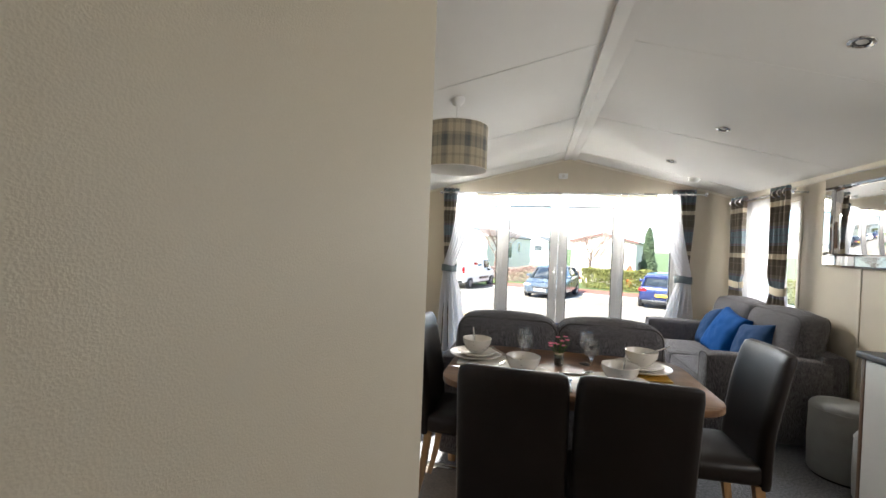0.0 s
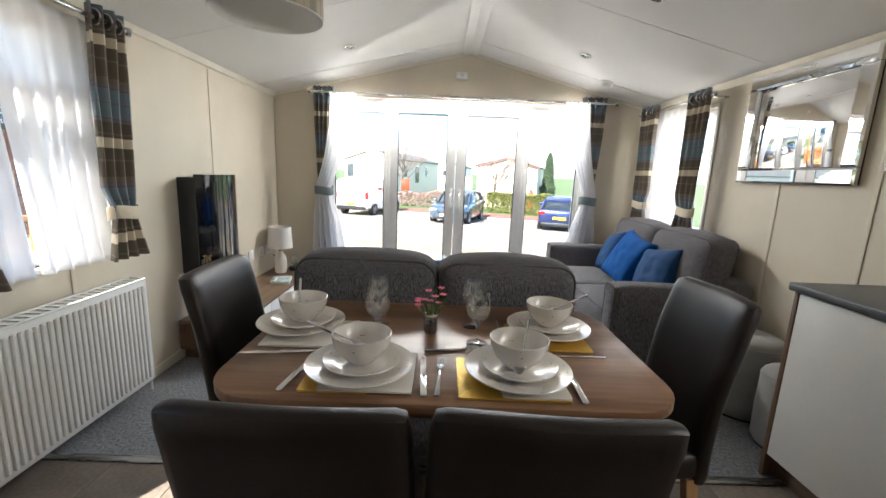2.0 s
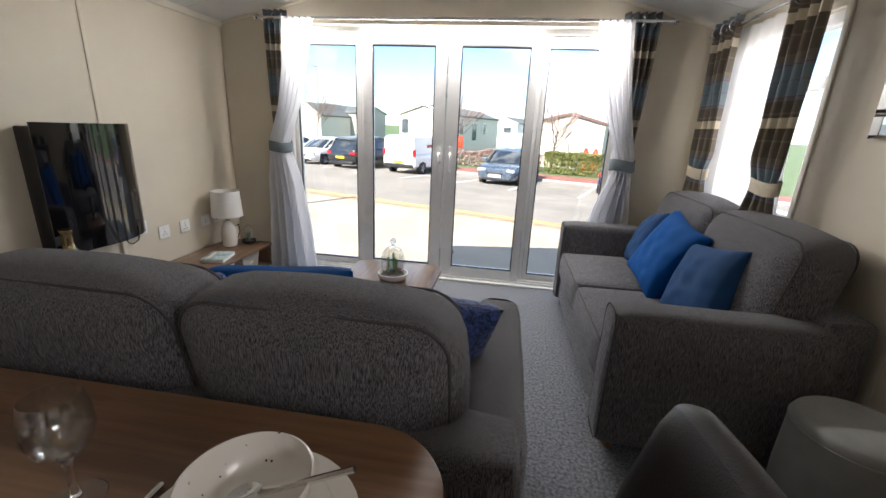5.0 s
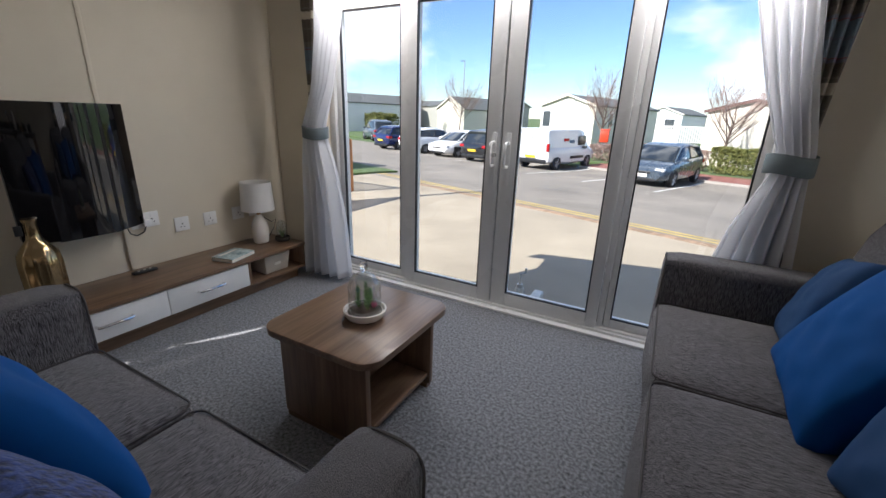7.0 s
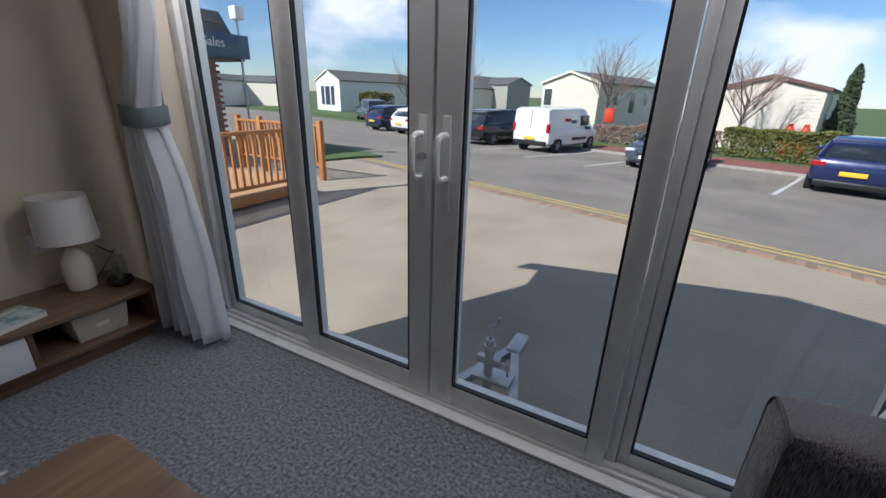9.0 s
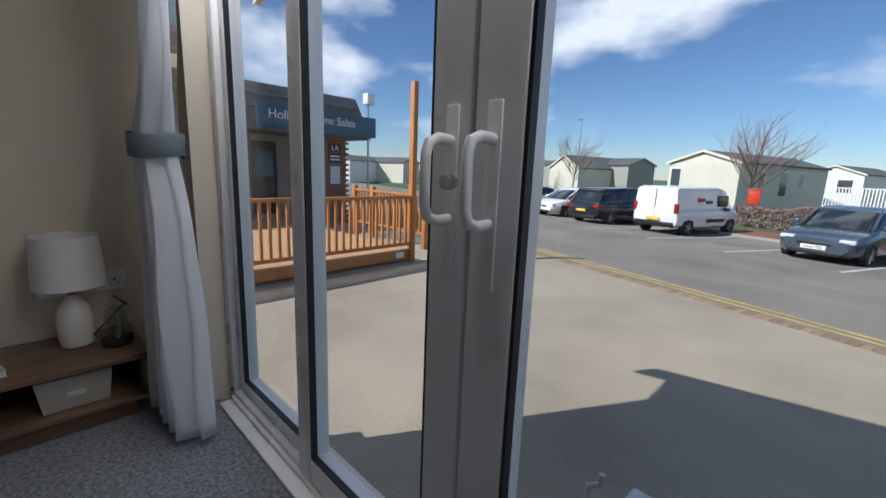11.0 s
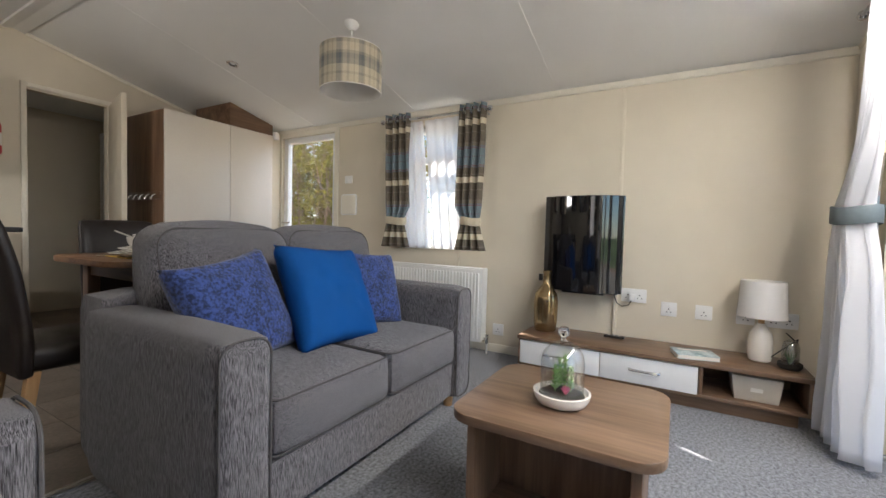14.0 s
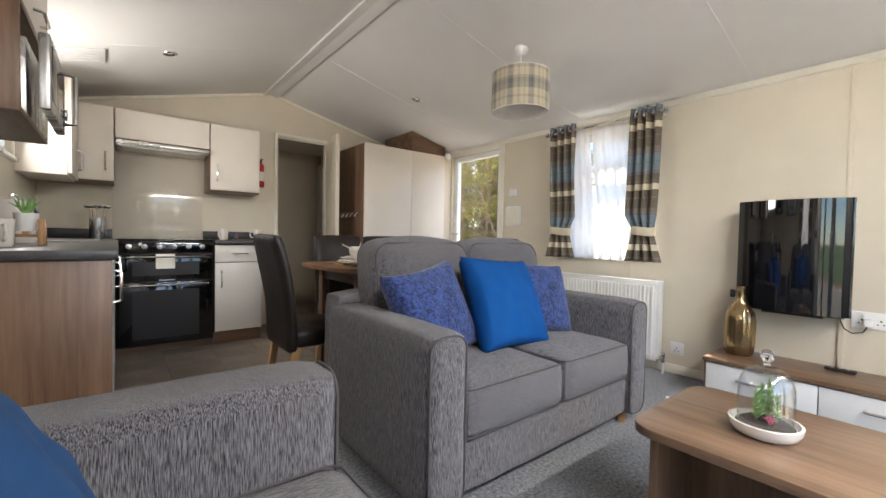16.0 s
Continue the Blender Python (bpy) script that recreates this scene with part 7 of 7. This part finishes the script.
text_ob("poster_text", "LA", 0.20, ko, pose(-9.475, 11.01, 1.50, 90, 0, 90), M_PAPER, 0.002)
for z, m in ((1.37, M_TAIL), (1.27, M_PAPER), (1.18, M_PAPER)):
    part("poster_bar", box_bm(-9.48, -9.475, 10.86, 11.16, z - 0.02, z + 0.02), m, ko)
part("poster", box_bm(-9.50, -9.48, 10.82, 11.20, 0.45, 1.04, 0.003), M_SIGN, ko, "blue framed notice")
part("poster_bar", box_bm(-9.48, -9.475, 10.86, 11.16, 0.50, 0.99), M_HEAD, ko)
part("speaker", box_bm(-9.2, -8.95, 11.75, 12.0, 2.75, 3.05, 0.02), M_UPVC, ko, "white box on a pole")
part("pole", cyl_bm((-9.1, 11.87, -0.65), 0.03, 3.45, "z", 10), M_METALG, ko)
brick_me = as_mesh("brick", box_bm(-0.008, 0.008, -0.104, 0.104, -0.0325, 0.0325, 0.002, 1), M_BRICK, False)
for r in range(32):
    for k in range(4):
        y = 10.72 + 0.215 * k + (0.107 if r % 2 else 0.0) * (k < 3)
        if r % 2 and k == 3:
            continue
        share("brick", brick_me, pl_, pose(-9.497, y, -0.60 + 0.075 * r))

# ---- neighbouring caravans ----
def caravan(label, u, v, width, length, z_eave, z_ridge, clad, roof, trim, windows=(), side=(), turn=0.0):
    """A static caravan seen gable-on; local x along the road, y away from it."""
    p = at_road(u, v)
    c = thing("static_caravan", label, "caravan", at=(p.x, p.y, -1.0), turn=ROAD_TURN + turn, group="neighbouring caravans")
    w, e, r = width / 2, z_eave + 1.0, z_ridge + 1.0
    part("wall", prism_bm([(-w, 0.0), (w, 0.0), (w, e), (0, r), (-w, e)], 0.0, length, "y"), clad, c)
    part("roof", prism_bm([(-w - 0.15, e - 0.04), (0, r + 0.02), (w + 0.15, e - 0.04), (w + 0.15, e + 0.06), (0, r + 0.13), (-w - 0.15, e + 0.06)], -0.12, length + 0.1, "y"), roof, c)
    for s in (-1, 1):
        part("bargeboard", prism_bm([(s * (w + 0.16), e - 0.08), (0, r + 0.0), (0, r + 0.15), (s * (w + 0.16), e + 0.07)], -0.16, -0.12, "y"), trim, c)
    n = int(e / 0.16)
    for k in range(n):
        part("cladding_board", box_bm(-w - 0.004, w + 0.004, -0.016, -0.001, 0.16 * k + 0.004, 0.16 * k + 0.15, 0.004, 1), clad, c)
    for x0, x1, z0, z1 in windows:
        wn_ = part("window", box_bm(x0, x1, -0.05, 0.0, z0 + 1.0, z1 + 1.0, 0.01), M_UPVC, c)
        part("pane", box_bm(x0 + 0.06, x1 - 0.06, -0.06, -0.05, z0 + 1.06, z1 + 0.94), M_WINDARK, wn_)
    for s, y0, y1, z0, z1 in side:
        wn_ = part("window", box_bm(*sorted((s * (w - 0.02), s * (w + 0.04))), y0, y1, z0 + 1.0, z1 + 1.0, 0.01), M_UPVC, c)
        part("pane", box_bm(*sorted((s * (w + 0.03), s * (w + 0.05))), y0 + 0.06, y1 - 0.06, z0 + 1.06, z1 + 0.94), M_WINDARK, wn_)
    return c


caravan("cream static caravan with a grey roof behind a bare tree", -14.9, 30.0, 4.1, 11, 2.05, 2.68, M_CLADC, M_ROOF, M_CLADC, [(-1.9, -1.2, 0.6, 1.75)], [(1, 2.0, 2.7, 0.7, 1.7), (1, 4.5, 5.5, 0.2, 1.7), (1, 7.0, 7.7, 0.7, 1.7)])
caravan("cream static caravan with a brown gable board", -4.1, 29.0, 4.0, 10, 1.80, 2.28, M_CLADC, M_ROOF, M_FASCIA, [])
caravan("sage grey static caravan standing along the road", -27.0, 41.0, 3.9, 11.5, 2.25, 2.85, M_CLADG, M_ROOF, M_CLADG, [], [(1, 1.5, 2.4, 0.6, 1.8), (1, 5.0, 5.9, 0.8, 1.8), (1, 8.0, 8.9, 0.8, 1.8)], turn=90)
caravan("cream static caravan with a dark roof by a lamp post", -30.8, 34.5, 3.9, 10, 1.75, 2.9, M_CLADC, M_ROOF, M_CLADC, [], [])
caravan("sage grey static caravan with a long low roof", -36.5, 43.0, 3.9, 12, 2.2, 2.8, M_CLADG, M_ROOF, M_CLADG, [], [(1, 2.0, 3.0, 0.6, 1.7), (1, 6.0, 7.0, 0.6, 1.7)], turn=90)
caravan("white static caravan with wide gable windows", -44.5, 29.0, 5.2, 11, 2.2, 3.2, M_CLADW, M_ROOF, M_CLADC, [(-1.5, -0.7, -0.4, 1.7), (-0.55, 0.55, -0.4, 1.7), (0.7, 1.5, -0.4, 1.7)])
caravan("white static caravan with a verandah", -16.2, 52.0, 4.0, 9, 2.0, 2.7, M_CLADW, M_ROOF, M_CLADC, [(-1.4, -0.5, 0.4, 1.6), (0.3, 1.4, 0.4, 1.6)])
caravan("white static caravan far off between the others", -10.6, 60.0, 4.0, 9, 2.0, 2.7, M_CLADW, M_ROOF, M_FASCIA, [(-1.4, -0.3, 0.4, 1.6), (0.2, 1.4, 0.4, 1.6)])
caravan("cream static caravan far off by the sales office", -75, 20.0, 4.0, 20, 2.0, 2.7, M_CLADC, M_ROOF, M_CLADC, [(-1.2, -0.2, 0.4, 1.6)], turn=-60)
caravan("white static caravan far off beyond the deck", -58, 19.0, 4.0, 10, 2.0, 2.7, M_CLADW, M_ROOF, M_CLADC, [(-1.2, -0.2, 0.4, 1.6), (0.2, 1.2, 0.4, 1.6)], turn=40)
vf = thing("veranda_fence", "white picket verandah fence", "fence", at=at_road(-13.0, 44.0), turn=ROAD_TURN)
part("rail", box_bm(-3.0, 3.0, -0.03, 0.03, 1.9, 1.98), M_CLADW, vf)
for k in range(34):
    part("picket", box_bm(-2.95 + 0.178 * k, -2.87 + 0.178 * k, -0.02, 0.02, 0.6, 1.9), M_CLADW, vf)


# ---- trees and shrubs ----
def bare_tree(label, u, v, height, spread, seed):
    """A leafless tree: tapering trunk, limbs and many fine twigs."""
    rnd_ = random.Random(seed)
    t = thing("bare_tree", label, "tree", at=at_road(u, v, 0.05), group="bare trees")
    trunk = [None]
    twigs = [None]

    def stem(p, d, length, r, depth):
        """A stem that bends upwards, with finer stems along it."""
        pts, dirn = [p], d.normalized()
        n = 4 if depth < 3 else 3
        for _ in range(n):
            dirn = (dirn + Vector((rnd_.uniform(-0.12, 0.12) + 0.03, rnd_.uniform(-0.12, 0.12), 0.05))).normalized()
            pts.append(pts[-1] + dirn * length / n)
        box = trunk if depth < 2 else twigs
        box[0] = tube_bm(pts, r, 6 if depth < 2 else 3, box[0], r * 0.45)
        if depth == 3:
            return
        for k in range((0, 9, 7)[depth]):
            f = rnd_.uniform(0.2, 1.0) * n
            a = min(int(f), n - 1)
            q = pts[a].lerp(pts[a + 1], min(1.0, f - a))
            w = rnd_.uniform(0, 6.28)
            side = Vector((math.cos(w), math.sin(w), 0.15))
            stem(q, dirn + side * rnd_.uniform(0.35, 0.8), length * rnd_.uniform(0.38, 0.62), r * 0.42, depth + 1)

    base = [Vector((0.04 * height * f * f, 0, height * 0.52 * f)) for f in (0, 0.25, 0.5, 0.75, 1.0)]
    trunk[0] = tube_bm(base, 0.085, 8, None, 0.035)
    for k in range(13):
        f = 0.50 + 0.50 * (k + rnd_.random()) / 13
        q = Vector((0.04 * height * f * f, 0, height * 0.52 * f))
        w = 2.4 * k + rnd_.uniform(-0.4, 0.4)
        out_ = Vector((math.cos(w), math.sin(w), 0)) * spread * (1.75 - 0.9 * f)
        stem(q, out_ + Vector((0, 0, 0.9)), height * rnd_.uniform(0.36, 0.48) * (1.15 - 0.25 * f), 0.027, 1)
    part("trunk", trunk[0], M_BARK, t)
    part("crown", twigs[0], M_TWIG, t, "crown of fine bare twigs")


bare_tree("bare young tree beside the van", -10.9, 27.0, 5.1, 0.75, 1)
bare_tree("bare young tree in front of a caravan", -4.45, 26.3, 4.4, 0.75, 2)
bare_tree("bare tree behind the parked cars", -28.0, 33.0, 5.6, 0.7, 3)
bare_tree("bare tree behind the parked cars", -33.0, 31.0, 5.0, 0.7, 4)


def leaves_bm(points, size, rnd_, stretch=1.0):
    """Many small folded leaves."""
    verts, faces = [], []
    for p in points:
        s = size * rnd_.uniform(0.6, 1.3)
        a = Vector((rnd_.gauss(0, 1), rnd_.gauss(0, 1), rnd_.gauss(0, 1))).normalized()
        b_ = a.orthogonal().normalized()
        n_ = a.cross(b_)
        i = len(verts)
        p = Vector(p)
        verts += [p - a * s * stretch, p + b_ * s * 0.5 + n_ * s * 0.2, p + a * s * stretch, p - b_ * s * 0.5 + n_ * s * 0.2]
        faces += [(i, i + 1, i + 2), (i, i + 2, i + 3)]
    me = bpy.data.meshes.new("leaves")
    me.from_pydata([tuple(v) for v in verts], [], faces)
    b = bmesh.new()
    b.from_mesh(me)
    bpy.data.meshes.remove(me)
    return b


def hedge(name, label, u0, u1, v0, v1, h, count, material, seed, size=0.055):
    rnd_ = random.Random(seed)
    t = thing(name, label, "hedge", at=at_road(u0, v0, 0.08), turn=ROAD_TURN)
    L, D = u1 - u0, v1 - v0
    pts, tw = [], None
    for k in range(count):
        x, y = rnd_.uniform(0, L), rnd_.uniform(0, D)
        top = h * (0.86 + 0.2 * noise.noise(Vector((x * 0.9, y, seed))))
        z = top * (1 - rnd_.random() ** 2.2 * 0.95)
        bulge = 0.10 * noise.noise(Vector((x * 1.3, z * 2, seed + 3)))
        if rnd_.random() < 0.55:
            y = bulge + rnd_.uniform(0, 0.12)
        pts.append((x, y, z))
    for k in range(int(L * 6)):
        x, y = rnd_.uniform(0, L), rnd_.uniform(0.1, D)
        tw = tube_bm([(x, y, 0), (x + rnd_.uniform(-0.15, 0.15), y + rnd_.uniform(-0.15, 0.15), h * 0.85)], 0.012, 3, tw, 0.004)
    part("stems", tw, M_TWIG, t)
    part("foliage", leaves_bm(pts, size, rnd_), material, t, smooth=False)


hedge("hedge", "clipped green hedge along the lawn", -4.6, 5.5, 25.0, 26.3, 1.30, 16000, M_HEDGE, 5, 0.07)
hedge("hedge", "low brown hedge beside a bare tree", -10.6, -4.8, 25.3, 26.4, 1.05, 5000, M_TWIG, 6, 0.06)
hedge("shrub", "yellow-green spiky shrub behind the cars", -39.0, -35.5, 29.5, 31.5, 2.3, 5000, M_HEDGE, 7, 0.14)


def conifer(label, u, v, h, seed):
    rnd_ = random.Random(seed)
    t = thing("conifer", label, "tree", at=at_road(u, v, 0.05))
    part("trunk", tube_bm([(0, 0, 0), (0.05, 0, h * 0.6), (0, 0.05, h * 0.95)], 0.10, 8, None, 0.02), M_BARK, t)
    pts = []
    for k in range(7000):
        z = h * (0.15 + 0.85 * rnd_.random())
        f = z / h
        r = 1.15 * (1 - f) ** 0.55 * (0.55 + 0.5 * abs(noise.noise(Vector((f * 7, math.sin(k), seed)))))
        a = rnd_.uniform(0, 6.28)
        r *= rnd_.random() ** 0.35 * (0.8 + 0.35 * noise.noise(Vector((a * 1.5, z * 1.6, seed))))
        pts.append((r * math.cos(a), r * math.sin(a), z))
    part("crown", leaves_bm(pts, 0.09, rnd_), M_PINE, t, smooth=False)


conifer("dark green conifer beside a caravan", -1.5, 31.5, 3.9, 8)


def side_shrub(x, y, h, r, seed):
    """An airy budding shrub close to the caravan's door."""
    rnd_ = random.Random(seed)
    t = thing("budding_shrub", "airy shrub of thin stems with young yellow leaves", "shrub", at=(x, y, -0.66), group="shrubs beside the caravan")
    st_, pts = None, []
    for k in range(46):
        a, lean = rnd_.uniform(0, 6.28), rnd_.uniform(0.15, 1.0)
        p = [Vector((0.25 * r * math.cos(a), 0.25 * r * math.sin(a), 0))]
        for j in range(6):
            p.append(p[-1] + Vector((lean * r / 6 * math.cos(a) + rnd_.uniform(-0.1, 0.1), lean * r / 6 * math.sin(a) + rnd_.uniform(-0.1, 0.1), h / 6 * rnd_.uniform(0.8, 1.1))))
        st_ = tube_bm(p, 0.016, 4, st_, 0.004)
        for j in range(2, 7):
            for _ in range(3):
                q = p[j] + Vector((rnd_.gauss(0, 0.22), rnd_.gauss(0, 0.22), rnd_.gauss(0, 0.2)))
                st_ = tube_bm([p[j], (p[j] + q) / 2 + Vector((0, 0, 0.03)), q], 0.006, 3, st_, 0.002)
                pts += [q + Vector((rnd_.gauss(0, 0.07), rnd_.gauss(0, 0.07), rnd_.gauss(0, 0.07))) for _ in range(14)]
    part("stems", st_, M_TWIG, t)
    part("leaves", leaves_bm(pts, 0.045, rnd_), M_LEAFY, t, smooth=False)


for x, y, h, r, k in ((-4.9, -2.7, 3.6, 1.5, 21), (-5.9, -4.0, 4.2, 1.7, 22), (-5.4, -1.3, 3.8, 1.6, 23), (-7.2, -3.2, 4.6, 1.8, 24), (-7.0, -5.2, 4.8, 1.8, 25), (-8.6, -4.2, 5.2, 2.0, 26)):
    side_shrub(x, y, h, r, k)
fe = thing("fence", "low brown boarded fence beside the caravan", "fence")
for k in range(26):
    part("board", box_bm(-3.9, -3.87, -4.0 + 0.20 * k, -3.81 + 0.20 * k, -0.65, 0.62, 0.004, 1), M_DECK, fe)
part("top_rail", box_bm(-3.93, -3.84, -4.0, 1.2, 0.62, 0.66, 0.004), M_DECK, fe)

# ---- street furniture ----
lp = thing("street_lamp", "tall thin grey street lamp", "street lamp", at=at_road(-30.5, 36.0))
part("column", tube_bm([(0, 0, 0), (0, 0, 3.0), (0, 0, 7.5)], 0.08, 10, None, 0.045), M_METALG, lp)
part("lantern", box_bm(-0.42, 0.05, -0.07, 0.07, 7.45, 7.52, 0.03), M_BLACK, lp)
fp = thing("fire_point", "signal red fire point box on a post", "fire point", at=at_road(-10.2, 26.2))
part("post", box_bm(-0.04, 0.04, -0.04, 0.04, 0.0, 1.6, 0.005), M_CLADW, fp)
part("box", box_bm(-0.22, 0.22, -0.14, 0.14, 1.05, 1.70, 0.03), M_ORANGE, fp)
part("lid", box_bm(-0.24, 0.24, -0.16, 0.16, 1.70, 1.76, 0.015), M_ORANGE, fp)
for k in range(2):
    g = thing("gas_bottle", "signal red gas bottle by a caravan", "gas bottle", at=at_road(-2.9 + 0.55 * k, 28.3), group="gas bottles")
    part("cylinder", lathe_bm([(0.0, 0.0), (0.16, 0.0), (0.18, 0.05), (0.18, 1.15), (0.13, 1.28), (0.0, 1.3)], seg=20), M_ORANGE, g)
    part("collar", lathe_bm([(0.10, 1.28), (0.10, 1.42), (0.09, 1.42), (0.09, 1.28)], seg=16), M_ORANGE, g)

# ---- paver edging ----
ed = thing("paver_edging", "band of buff brick pavers beside the yellow lines", "edging", kind="structure")
pv = as_mesh("paver", box_bm(-0.048, 0.048, -0.10, 0.10, -0.03, 0.006, 0.004, 1), M_BRICKP, False)
for k in range(150):
    share("paver", pv, ed, Matrix.Translation(at_road(-8.0 + 0.1 * k, 10.57, 0.0)) @ pose(0, 0, 0, 0, 0, ROAD_TURN))

# ---- floor tiles ----
floor = solid("floor", box_bm(XL, XR, -2.6, 2.66, -0.012, -0.003), M_GROUT, "grey-brown stone-effect vinyl floor", kind="structure", smooth=False)
tile_me = as_mesh("tile", box_bm(-0.151, 0.151, -0.151, 0.151, -0.003, 0.0, 0.001, 1), M_TILE, False)
for i in range(11):
    for j in range(17):
        x, y = XL + 0.157 + 0.305 * i, 2.50 - 0.305 * j
        if x < XR - 0.05 and (y > 0.1 or -0.4 < x < 0.9) and y > -1.1:
            share("tile", tile_me, floor, pose(x, y, 0))
